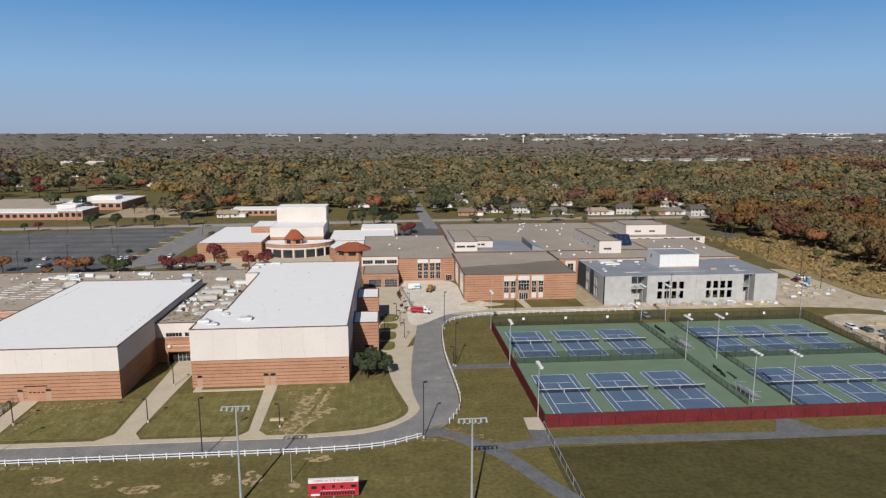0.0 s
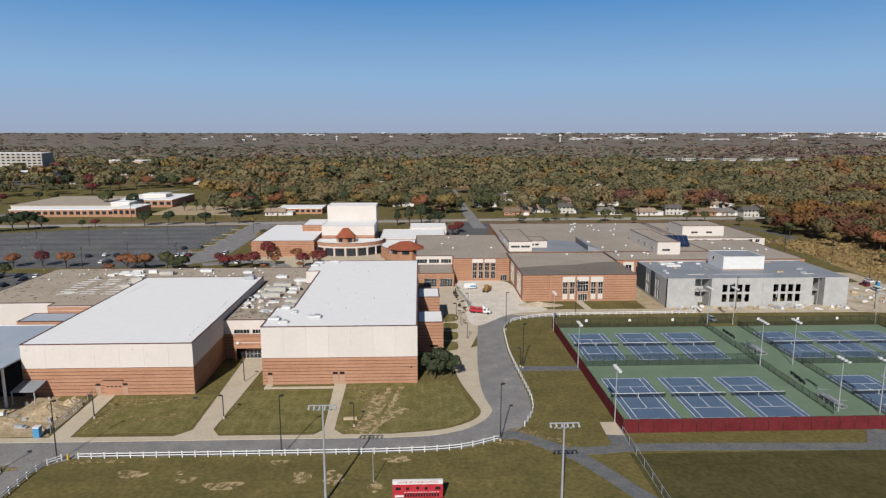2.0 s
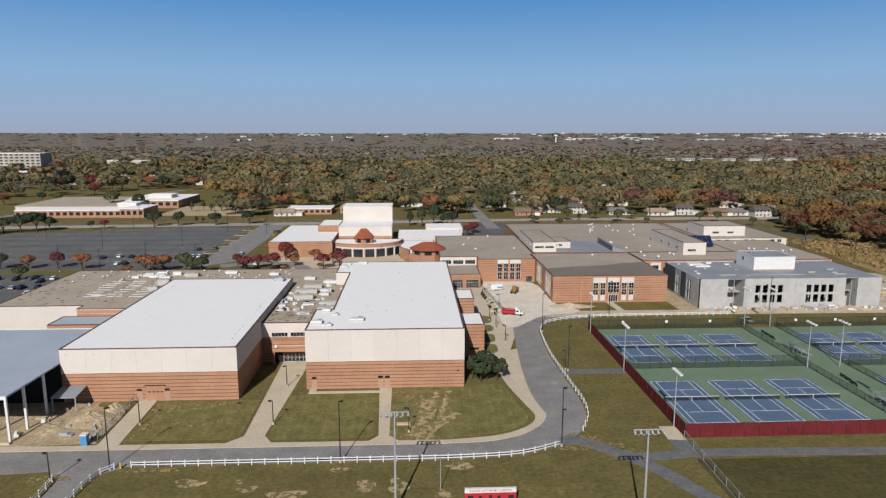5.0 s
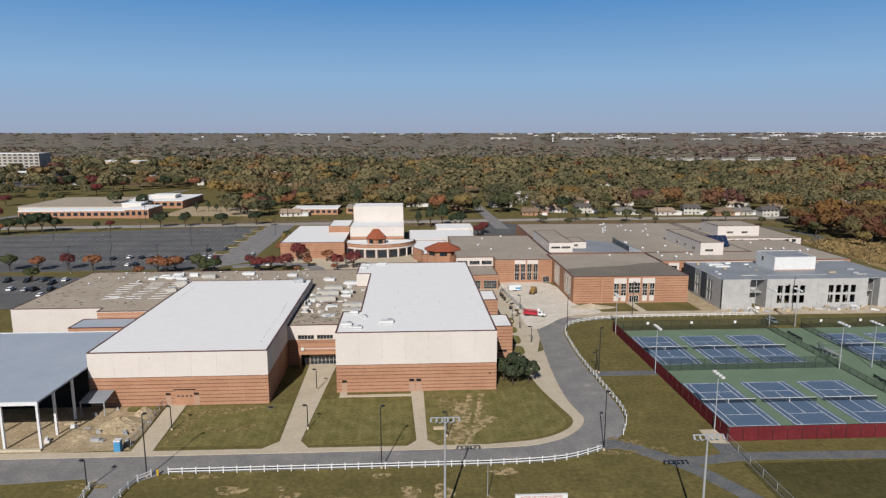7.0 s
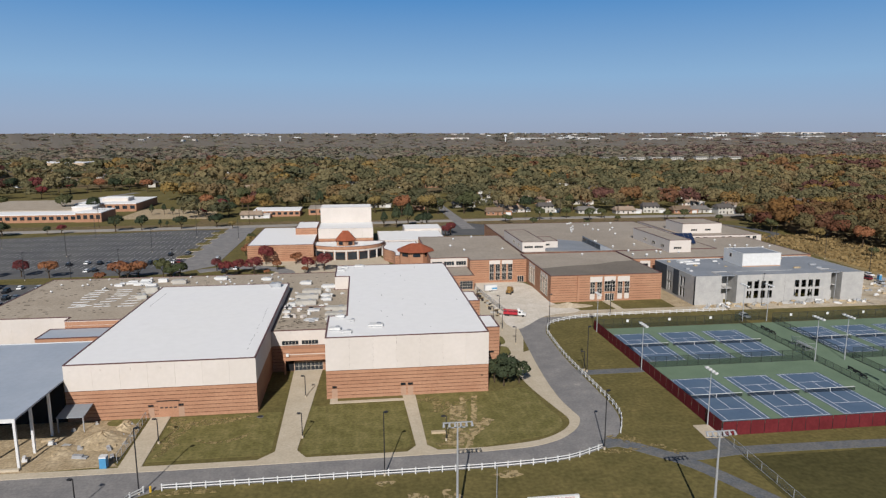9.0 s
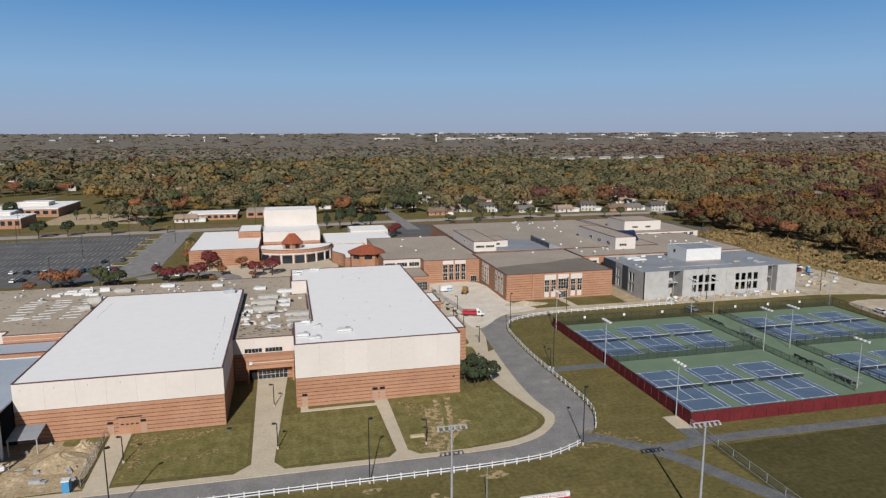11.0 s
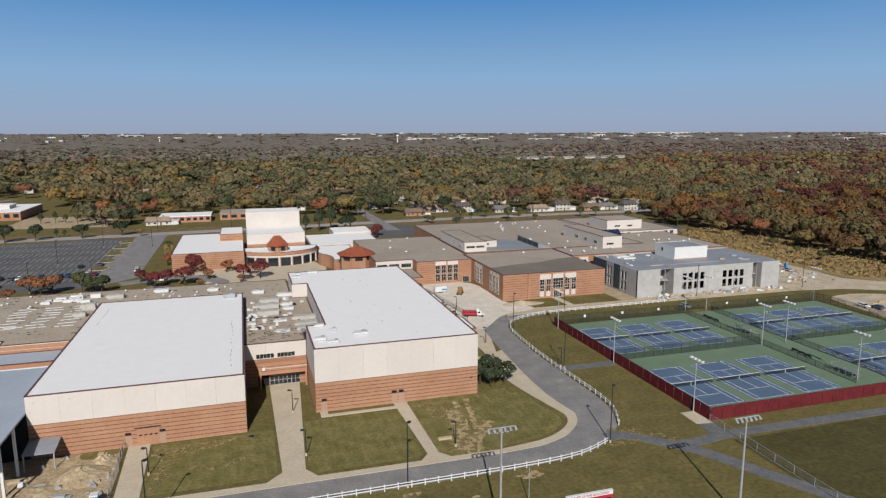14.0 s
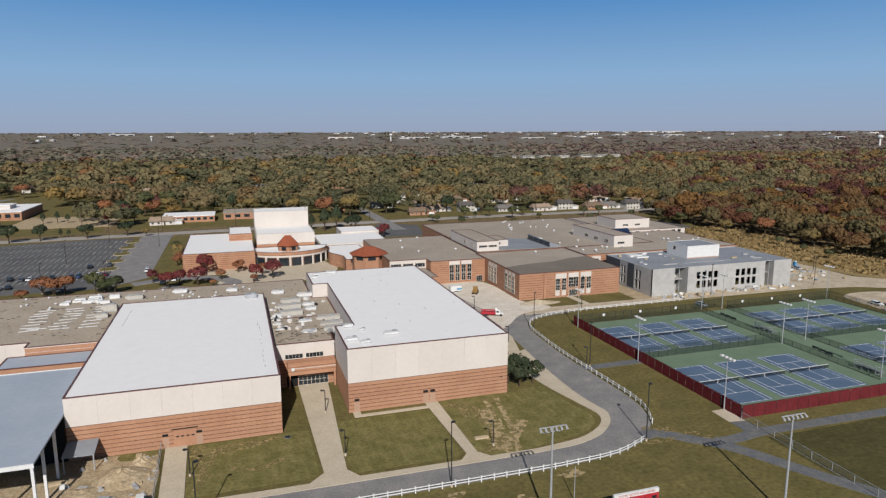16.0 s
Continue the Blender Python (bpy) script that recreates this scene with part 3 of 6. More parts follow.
gymB = block("gymnasium", [(-48.0, 157.4), (-9.8, 157.4), (-9.8, 241.0), (-48.0, 241.0), (-48.0, 223.0), (-43.4, 223.0), (-43.4, 175.8), (-48.0, 175.8)], 14.8,
             "tall gymnasium with white roof, brick base and cream panels", ROOFWHITE, split=6.9, group="gymnasiums")
for xx in (17.2, 18.9):
    slab_on(gymB, "service_door", xx, 0, 0, 1.3, 2.3, DOORTAN, depth=0.05, label="tan painted steel door")
    slab_on(gymB, "vent_louvre", xx, 0, 2.6, 1.2, 0.55, DARK, depth=0.06, label="dark wall louvre")
slab_on(gymB, "service_door", 1.2, 0, 0, 1.3, 2.4, DOORTAN, depth=0.05, label="tan painted steel door")
slab_on(gymB, "vent_louvre", 1.3, 0, 2.6, 1.1, 0.5, DARK, depth=0.06, label="dark wall louvre")
slab_on(gymB, "vent_louvre", 36.4, 0, 4.0, 0.5, 0.3, DARK, depth=0.06, label="dark wall louvre")
for k in range(7):
    slab_on(gymB, "wall_scupper", 2.0 + k * 5.6, 0, 13.2, 0.3, 0.3, CREAM, depth=0.14)

link = block("school_wing", (-62.7, -48.1, 177.0, 200.2), 11.0, "link building with entrance doors between the gymnasiums", ROOFBROWN, split=7.0, courses=8)
window(link, 2.6, 0, 7.2, 4.2, 1.1, 5, 1)
window(link, 7.6, 0, 7.2, 4.2, 1.1, 5, 1)
for k in range(3):
    slab_on(link, "canopy_course", 3.0, 0, 3.7 + k * 1.05, 11.5, 0.93, BRICK, depth=2.4, label="brick band over the entrance")
slab_on(link, "canopy_core", 3.1, 0, 3.76, 11.3, 2.85, GROOVE, depth=2.3)
slab_on(link, "canopy_rail", 4.2, -2.4, 5.3, 10.3, 0.14, CREAM, depth=0.16, label="cream pipe along the brick band")
slab_on(link, "wall_lamp", 3.8, -2.4, 5.0, 0.7, 0.7, WHITE, depth=0.5, label="white wall floodlight")
for xx in (3.1, 14.0):
    slab_on(link, "pier", xx, -1.7, 0, 0.45, 3.7, BRICK, depth=0.6)
window(link, 5.6, 0, 0.2, 7.2, 2.3, 7, 2, name="entrance_doors")
# flat near-black slab in place of the gymnasium's shadow left of the doors
slab_on(link, "door_recess", 2.8, 0, 0.1, 2.6, 2.6, DARK, depth=0.05)
annex = block("school_wing", [(-146.5, 199.5), (-120.3, 199.5), (-120.3, 195.5), (-102.7, 195.5), (-102.7, 224.8), (-62.8, 224.8), (-62.8, 200.4), (-43.6, 200.4), (-43.6, 222.8), (-48.2, 222.8), (-48.2, 250.5), (-146.5, 250.5)],
              10.5, "long low school wing with gravel ballast roof", ROOFBROWN, split=0.1)
for k in range(9):
    slab_on(annex, "brick_course", 26.3, -4.0, k * 1.15, 17.4, 1.05, BRICK, depth=0.06)
lowroof = block("school_wing", (-124.0, -102.7, 186.5, 195.3), 8.4, "low link roof beside the gymnasium", SHEDROOF, courses=7)

for y0, y1, x1 in ((178.5, 190.0, -2.6), (207.0, 219.0, -2.8)):
    s = block("stair_tower", (-9.7, x1, y0, y1), 9.4, "brick stair tower with white roof beside the gymnasium", ROOFWHITE, courses=10, group="stair towers")
    slab_on(s, "vent_louvre", 3.2, 0, 2.2, 2.4, 0.5, DARK, depth=0.06)

H = block("school_wing", [(-10.8, 277.0), (4.9, 277.0), (4.9, 270.6), (28.5, 270.6), (28.5, 281.3), (29.8, 281.3), (29.8, 334.0), (-10.8, 334.0)], 9.7, "brick classroom wing with tall windows and grey gravel roof", ROOFGREY, courses=11)
slab_on(H, "wall_panel", 0.1, 0, 5.6, 15.4, 3.9, CREAM, depth=0.05, label="cream upper wall")
for k in range(3):
    window(H, 0.6 + k * 5.1, -0.05, 6.6, 4.2, 1.6, 4, 1)
def tall_bay(parent, x0, y0, w, glass_w, sill, head, top, foot=None):
    """A pair of tall windows between brick piers, with a cream head panel over both and cream feet."""
    slab_on(parent, "head_panel", x0, y0, head, w, top - head, CREAM, depth=0.08, label="cream precast head panel")
    for x in (x0 + 0.1, x0 + w - glass_w - 0.1):
        window(parent, x, y0 - 0.02, sill, glass_w, head - sill - 0.08, 2, 4, bar=0.07, glass=TALLGLASS)
        if foot is not None:
            slab_on(parent, "foot_panel", x, y0, foot, glass_w, sill - foot - 0.1, CREAM, depth=0.06, label="cream precast foot panel")
        slab_on(parent, "spandrel", x + 0.05, y0 - 0.1, sill + (head - sill) * 0.42, glass_w - 0.1, 0.7, SPANDREL, depth=0.05, label="grey spandrel panel")


for x0 in (23.7, 28.9):
    tall_bay(H, x0, -6.4, 4.5, 1.75, 1.2, 7.9, 9.4)
window(H, 35.6, -6.4, 0.2, 2.6, 2.4, 3, 1, name="entrance_doors")
lowH = block("school_wing", (-9.6, 4.7, 259.5, 276.8), 5.8, "single-storey brick lobby with glazed front", ROOFGREY, courses=6)
window(lowH, 2.2, 0, 0.4, 5.0, 3.2, 5, 3)
window(lowH, 8.6, 0, 0.4, 5.0, 3.2, 5, 3)

C = block("school_wing", (28.7, 71.0, 236.0, 281.0), 9.9, "brick school wing with tall windows and grey roof", ROOFGREY, courses=11)
for x0 in (14.8, 25.3):
    tall_bay(C, x0, 0, 4.6, 1.75, 2.8, 7.3, 9.2, 0.7)
slab_on(C, "head_panel", 20.2, 0, 7.6, 4.3, 1.6, CREAM, depth=0.08, label="cream precast head panel")
window(C, 20.3, -0.02, 3.7, 4.1, 3.8, 4, 3, bar=0.09, glass=TALLGLASS)
window(C, 20.7, -0.02, 0.2, 3.3, 2.6, 4, 1, bar=0.12, name="entrance_doors")
for yy in (6.6, 10.0, 13.4, 24.4, 27.5, 30.6):
    slab_on(C, "head_panel", 0, yy, 8.1, 2.5, 1.2, CREAM, face="w", depth=0.06)
    window(C, -0.03, yy, 1.6, 2.3, 6.4, 2, 4, face="w", bar=0.12, glass=TALLGLASS)
part("roof_patch", prism([(0.5, 0.5), (41.8, 0.5), (41.8, 25), (33, 23.5), (24, 19), (12, 17.5), (0.5, 14)], 9.86, 9.895), mat("damp_grey_roof", lin("7d756b"), lin("746d64"), 12.0, 0.1, 1.0, 0.95, 0.1), C, "darker front half of the roof")
part("pilaster", boxes((9.9, 10.6, -0.5, 0, 0, 9.7)), BRICK, C)

main = block("school_wing", (30.2, 118.0, 281.4, 372.0), 10.2, "broad main school block with grey flat roof", ROOFGREY, courses=10)
mid = block("school_wing", [(71.2, 262.4), (150.0, 262.4), (150.0, 310.8), (118.2, 310.8), (118.2, 281.2), (71.2, 281.2)], 10.1, "low school block with grey gravel roof", ROOFGREY, courses=10)
slab_on(mid, "wall_panel", 3.0, 0, 4.8, 4.4, 4.5, CREAM, depth=0.06)
window(mid, 4.0, -0.06, 5.2, 2.4, 3.0, 2, 2)
wing = block("school_wing", (118.2, 158.8, 311.0, 366.0), 11.1, "cream school wing with small paired windows", ROOFGREY, split=0.1, cope=COPING)
for x0 in (6, 10, 19.5, 23, 32.5, 36.0):
    window(wing, x0, 0, 9.0, 2.0, 1.5, 2, 1)


def penthouse(rect, z, h, label, panes, side=0):
    p = block("penthouse", rect, h, label, ROOFGREY, split=0.05, z0=z, panel=5.0, group="penthouses", cat="roof penthouse")
    for x, w, zz in panes:
        window(p, x, 0, zz, w, 0.9, max(1, round(w / 0.9)), 1)
    for k in range(side):
        window(p, 0, 8.0 + k * 9.0, 1.5, 3.2, 1.3, 3, 1, face="w")
    return p


penthouse((30.0, 40.2, 283.8, 320.0), 10.15, 4.3, "cream roof penthouse with strip windows", [(0.9, 3.8, 1.7), (5.4, 3.8, 1.7)], 2)
penthouse((92.6, 102.4, 274.6, 312.6), 10.0, 5.4, "long cream roof penthouse with strip windows", [(2.0, 3.4, 1.6)], 3)
penthouse((121.0, 141.8, 318.6, 337.0), 11.0, 5.0, "cream roof penthouse with two slit windows", [(4.5, 3.2, 1.4), (12.0, 3.0, 1.4)])
penthouse((40.4, 48.6, 293.0, 306.0), 10.15, 3.0, "low white roof room with dark windows", [(0.6, 1.6, 1.0), (2.8, 1.6, 1.0)])
thing("lower_roof", prism([(41.0, 285.5), (58, 283.0), (64.6, 283.0), (64.6, 308), (56, 314), (49.0, 314), (49.0, 292.6), (41.0, 292.6)], 10.1, 10.24), ROOFBLUE, "blue-grey membrane patch of the main roof", "roof", kind="structure")
sk = empty("clerestory", "blue sloped metal clerestory with dark glazing on the roof", "skylight", (64.8, 283, 10.15))
bm = bmesh.new()
v = [bm.verts.new(p) for p in ((0, 0, 0), (6.4, 0, 0), (5.0, 23.5, 0), (0, 23.5, 0), (0, 0, 2.5), (0, 23.5, 2.9))]
for f in ((0, 1, 4), (1, 2, 5, 4), (2, 3, 5), (3, 0, 4, 5), (0, 3, 2, 1)):
    bm.faces.new([v[i] for i in f])
part("shell", bm, ROOFBLUE, sk)
for k in range(4):
    part("pane", boxes((-0.06, -0.01, 0.6 + k * 5.7, 5.9 + k * 5.7, 0.5, 2.3)), GLASS, sk)
sp = empty("solar_array", "tilted dark blue solar panels on a roof rack", "solar panels", (103.4, 291.5, 10.1))
for k in range(5):
    for j in range(2):
        part("panel", prism([(k * 2.1, 0), (k * 2.1 + 2.0, 0), (k * 2.1 + 2.0, 3.2), (k * 2.1, 3.2)], 0, 0.1), glass_mat("solar_cell", lin("27344f"), 0.2) if k + j == 0 else bpy.data.materials["solar_cell"], sp)
        sp.children[-1].matrix_basis = pose(0, j * 2.4, 0.6 + j * 2.1, 42, 0, 0)
for xx in (0.4, 5.2, 10.0):
    part("strut", boxes((xx - 0.06, xx + 0.06, 4.4, 4.6, -0.02, 4.4)), GALV, sp)

# concrete shell under construction
D = empty("building_shell", "unfinished grey concrete building shell with open windows", "building", (78.4, 225.6, 0), group="works")


def holed(run, z0, z1, holes, thick=0.3):
    """An upright wall along x with rectangular openings (x0, x1, z0, z1) through it."""
    xs = sorted({0, run, *[v for h in holes for v in h[:2]]})
    zs = sorted({z0, z1, *[v for h in holes for v in h[2:]]})
    bm = bmesh.new()
    for a, b in zip(xs, xs[1:]):
        for c, d in zip(zs, zs[1:]):
            if not any(h[0] <= a and b <= h[1] and h[2] <= c and d <= h[3] for h in holes):
                box(bm, a, b, 0, thick, c, d)
    bmesh.ops.remove_doubles(bm, verts=bm.verts, dist=1e-4)
    return bm


def eight(x0):
    return [(x0 + k * 2.7, x0 + k * 2.7 + 1.8, za, zb) for k in range(4) for za, zb in ((1.9, 4.7), (5.5, 8.2))]


main_holes = [(a, b, c, d) for x0 in (20.2 - 16.2, 38.7 - 16.2) for a, b, c, d in eight(x0)]
for x0, x1, hs in ((0, 10.2, []), (16.2, 52.9, main_holes), (57.3, 66.0, [])):
    w = part("wall_panel", holed(x1 - x0, 0, 10.6, hs), TILT_GREY, D)
    w.location.x = x0
    # joints between the tilt-up panels
    for xx in ((9.6, 18.6, 27.8) if hs else ()):
        part("panel_joint", boxes((x0 + xx - 0.03, x0 + xx + 0.03, -0.012, 0.0, 0.1, 10.5)), JOINT, D)
for x0, x1 in ((10.2, 16.2), (52.9, 57.3)):
    w = part("recess_wall", boxes((x0 - 0.3, x0, 0.3, 7, 0, 10.6), (x1, x1 + 0.3, 0.3, 7, 0, 10.6), (x0, x1, 7, 7.3, 0, 10.6)), TILT_GREY, D)
    part("stair", prism([(x0 + 0.5, 2), (x0 + 2.2, 2), (x0 + 2.2, 6), (x0 + 0.5, 6)], 0, 3.4), TILT_GREY, D)
    part("mullion", boxes((x0 + 2.4, x0 + 2.6, 0.6, 0.8, 0, 10), (x0 + 0.1, x0 + 0.3, 0.6, 0.8, 0, 10)), GALV, D)
    part("landing", boxes((x0, x1, 3.2, 7, 5.0, 5.25)), TILT_GREY, D, "raw concrete landing")
# inner columns and a back partition seen through the open windows
for xx in (19.0, 24.4, 31.0, 37.4, 42.8, 49.0):
    part("column", boxes((xx - 0.2, xx + 0.2, 5.0, 5.4, 0, 10.2)), TILT_GREY, D)
west = part("wall_panel", turned(holed(32.2, 0, 10.6, [(32.2 - y1, 32.2 - y0, z, z + 3.4) for y0, y1 in ((7.2, 8.6), (9.4, 10.9), (17.8, 19.1), (19.7, 20.9)) for z in (1.3, 5.3)]), 0, 32.2, 0, "w"), TILT_GREY, D)
for y0, y1 in ((11.7, 16.1), (21.6, 32.0)):
    part("wall_wrap", boxes((-0.05, -0.01, y0, y1, 0.8, 10.4)), WRAP, D, "dark weather wrap on the wall")
part("wall_panel", boxes((65.7, 66.0, 0.3, 32.2, 0, 10.6)), TILT_GREY, D)
part("wall_panel", boxes((0, 66.0, 31.9, 32.2, 0, 10.6)), TILT_GREY, D)
part("floor_slab", boxes((0.3, 65.7, 7.4, 31.9, 4.8, 5.05)), TILT_GREY, D)
part("roof", prism([(0.3, 0.3), (9.9, 0.3), (9.9, 7.3), (16.5, 7.3), (16.5, 0.3), (52.6, 0.3), (52.6, 7.3), (57.6, 7.3), (57.6, 0.3), (65.7, 0.3), (65.7, 31.9), (0.3, 31.9)], 10.0, 10.4), ROOFBLUE, D, "blue-grey roof membrane")
for x0, x1 in ((9.9, 16.5), (52.6, 57.6)):
    part("roof", boxes((x0, x1, 1.5, 7.3, 10.0, 10.35)), ROOFBLUE, D)
for x0, x1, y0, y1 in ((4, 11, 0.25, 0.37), (52.8, 58, 0.9, 1.05), (20, 42, 7.0, 7.15), (1.0, 64.0, 31.6, 31.75)):
    part("roof_seam", boxes((x0, x1, y0, y1, 10.4, 10.44)), WHITE, D, "pale lap seam of the roof membrane")
ph = block("roof_plant_room", (105.2, 120.9, 240.2, 253.4), 5.1, "white panelled roof plant room with sunken grey roof", ROOFBLUE, split=0.05, upper=WHITE, cope=WHITE, z0=10.38, panel=4.0, group="penthouses", cat="roof penthouse", low=0.0)
part("base_strip", boxes((0.1, 15.6, -0.14, -0.03, 0.03, 0.4)), DOORTAN, ph, "tan timber kerb")
window(ph, 0, 9.0, 2.6, 1.6, 1.4, 1, 1, face="w")
rng = random.Random(5)
for k in range(16):
    x, y = rng.uniform(81, 141), rng.uniform(234, 255)
    if 102 < x < 123 and y > 237:
        continue
    thing("material_stack", boxes((x, x + rng.uniform(0.8, 2.6), y, y + rng.uniform(0.6, 1.4), 10.39, 10.39 + rng.uniform(0.2, 0.7))), (WHITE, DIRT, GALV)[k % 3], "stack of building material on the shell's roof", "building material", "roof stacks")
thing("roof_tarp", boxes((85, 90.5, 250, 253.4, 10.39, 11.1), (86.4, 92, 247.4, 250, 10.39, 10.9)), WHITE, "white wrapped roofing insulation on the shell's roof", "building material", "roof stacks")

# theatre end
aud = block("theatre_wing", (-93.4, -62.2, 328.5, 388.0), 8.1, "brick theatre wing with white roof", ROOFWHITE, courses=9, group="theatre")
tower = block("theatre_tower", (-60.6, -33.4, 368.6, 384.0), 21.3, "cream stage tower above the theatre", ROOFWHITE, split=0.1, cope=CREAM, group="theatre")
midt = block("theatre_hall", (-60.6, -33.0, 345.0, 368.4), 13.2, "cream theatre hall with white roof and brick foot", ROOFWHITE, split=8.2, courses=7, cope=CREAM, group="theatre")
box2 = block("theatre_wing", (-73.5, -62.3, 361.0, 386.0), 11.5, "brick plant room with white roof beside the theatre", ROOFWHITE, courses=9, group="theatre", z0=0)
arc = [(-46.5 + 19.0 * math.cos(a), 343.5 + 15.5 * math.sin(a)) for a in np.linspace(math.pi, math.tau, 15)]
lobby = block("entrance_lobby", arc + [(-27.5, 344.8), (-65.5, 344.8)], 6.6, "curved brick entrance lobby with white roof", ROOFWHITE, split=6.6, courses=5, group="theatre")
for a in np.linspace(math.pi * 1.12, math.pi * 1.88, 9):
    x, y = 19.0 + 19.1 * math.cos(a), 15.6 * math.sin(a)
    part("column", tube(bmesh.new(), (x, y, 0), (x, y, 4.3), 0.45, 0.45, 8), CREAM, lobby)
for a in np.linspace(math.pi * 1.16, math.pi * 1.84, 8):
    x, y = 19.0 + 18.95 * math.cos(a), 15.45 * math.sin(a)
    pane = part("glazing", boxes((-2.2, 2.2, -0.15, 0.05, 0.3, 4.0)), GLASS, lobby)
    pane.matrix_basis = pose(x, y, 0, 0, 0, math.degrees(a) + 90)
part("band", prism([(19 + 19.25 * math.cos(a), 15.75 * math.sin(a)) for a in np.linspace(math.pi, math.tau, 21)], 4.3, 5.0), CREAM, lobby, "cream canopy band")


def hip_pavilion(x, y, r, wall_z, eave, top, sides, label, squash=1.0):
    """A many-sided brick pavilion under a clay-tiled hipped roof."""
    p = empty("roof_pavilion", label, "pavilion", (x, y, 0), group="theatre")
    ring = [(r * math.cos(a), r * squash * math.sin(a)) for a in np.arange(sides) * math.tau / sides + math.pi / sides]
    part("wall", prism(ring, 0, eave), BRICK, p)
    bm = bmesh.new()
    e = [bm.verts.new((1.18 * a, 1.18 * b, eave)) for a, b in ring]
    t0, t1 = bm.verts.new((-r * 0.28, 0, top)), bm.verts.new((r * 0.28, 0, top))
    for k in range(sides):
        a, b = e[k], e[(k + 1) % sides]
        ta = t1 if a.co.x > 0.01 else t0
        tb = t1 if b.co.x > 0.01 else t0
        bm.faces.new((a, b, tb, ta) if ta is not tb else (a, b, ta))
    bm.faces.new(e[::-1])
    part("roof", bm, TILE, p, "hipped clay tile roof")
    for k in range(sides):
        a = k * math.tau / sides + math.tau / sides
        if math.sin(a) < 0.3:
            w = part("window", boxes((-r * 0.22, r * 0.22, -0.12, 0.05, eave - 2.0, eave - 0.5)), GLASS, p)
            w.matrix_basis = pose(r * 0.93 * math.cos(a), r * squash * 0.93 * math.sin(a), 0, 0, 0, math.degrees(a) + 90)
    return p


hip_pavilion(-46.8, 334.6, 4.9, 6.5, 9.2, 13.7, 6, "brick lantern with clay tile roof over the lobby")
hip_pavilion(-15.4, 297.0, 7.4, 6.0, 9.9, 12.9, 8, "octagonal brick pavilion with clay tile roof", 1.0)
gal = block("entrance_gallery", smooth([(-27.0, 338.0), (-28.5, 326.0), (-24.0, 316.0), (-24, 306)], 4) + [(-11.2, 306), (-11.2, 345), (-27.0, 345)], 5.8, "low brick gallery with white roof", ROOFWHITE, courses=5, group="theatre")
back = block("school_wing", (-30.0, 4.6, 345.4, 377.8), 6.5, "low cream school block with white roof", ROOFWHITE, split=0.1, cope=CREAM)
back2 = block("school_wing", (-14.6, 6.4, 378.0, 396.0), 7.5, "low brick school block with cream parapet", ROOFWHITE, split=4.0, courses=4, cope=CREAM)

# open shed west of the gymnasium
shed = empty("open_shed", "open steel shed with blue-grey sheet roof", "shed", (-160, 132.0, 0))
bm = bmesh.new()
v = [bm.verts.new(p) for p in ((0, 0, 9.5), (57.4, 0, 9.5), (57.4, 48.0, 8.8), (0, 48.0, 8.8), (0, 0, 9.85), (57.4, 0, 9.85), (57.4, 48.0, 9.15), (0, 48.0, 9.15))]
for f in ((3, 2, 1, 0), (4, 5, 6, 7), (0, 1, 5, 4), (1, 2, 6, 5), (2, 3, 7, 6), (3, 0, 4, 7)):
    bm.faces.new([v[i] for i in f])
part("roof", bm, SHEDROOF, shed, "blue-grey standing seam roof")
part("fascia", boxes((0, 57.5, -0.25, -0.02, 9.2, 9.95)), WHITE, shed)
part("fascia", boxes((0, 57.3, 48.02, 48.3, 8.6, 9.3)), WHITE, shed)
for x in (57.1, 50.2, 43.3, 36.4, 29.5):
    for y in (0.2, 6.2, 13.6):
        if y < 1 or x > 57:
            part("column", boxes((x - 0.22, x + 0.22, y - 0.22, y + 0.22, 0, 9.5)), WHITE, shed)
# added backdrop: the dark under the roof is put into its near-black colour
part("back_wall", boxes((0, 57.2, 20.0, 20.2, 0, 9.0)), DARK, shed, "near-black backdrop for the shade inside the shed")
can = empty("door_canopy", "small grey metal canopy on posts beside the gymnasium", "canopy", (-102.4, 146.6, 0))
bm = bmesh.new()
v = [bm.verts.new(p) for p in ((0, 0, 3.2), (5.4, 0, 3.2), (5.4, 5.2, 3.9), (0, 5.2, 3.9), (0, 0, 3.4), (5.4, 0, 3.4), (5.4, 5.2, 4.1), (0, 5.2, 4.1))]
for f in ((3, 2, 1, 0), (4, 5, 6, 7), (0, 1, 5, 4), (1, 2, 6, 5), (2, 3, 7, 6), (3, 0, 4, 7)):
    bm.faces.new([v[i] for i in f])
part("roof", bm, ROOFBLUE, can)
for x in (0.2, 5.2):
    part("post", boxes((x - 0.1, x + 0.1, 0.1, 0.3, 0, 3.3)), GALV, can)


rng = random.Random(14)
for k in range(46):
    x, y = (rng.uniform(-61.8, -57.5), rng.uniform(186, 222)) if k < 26 else (rng.uniform(-56, -44.5), rng.uniform(183, 222))
    if y < 200 and x > -48.5:
        continue
    a, b, h = rng.uniform(0.5, 1.6), rng.uniform(0.4, 1.2), rng.uniform(0.2, 0.8)
    o = thing("roofing_scrap", boxes((0, a, 0, b, 0, h), (0.1, a * 0.6, 0.1, b * 0.8, h, h * 1.3)), (WHITE, GALV, WHITE, CREAM, BLACKMET)[k % 5], "loose roofing material strewn over the ballast roof", "building material", "roof scrap")
    o.matrix_basis = pose(x, y, 10.95 if y < 200.1 else 10.45, 0, 0, rng.uniform(-50, 50))
bm = bmesh.new()
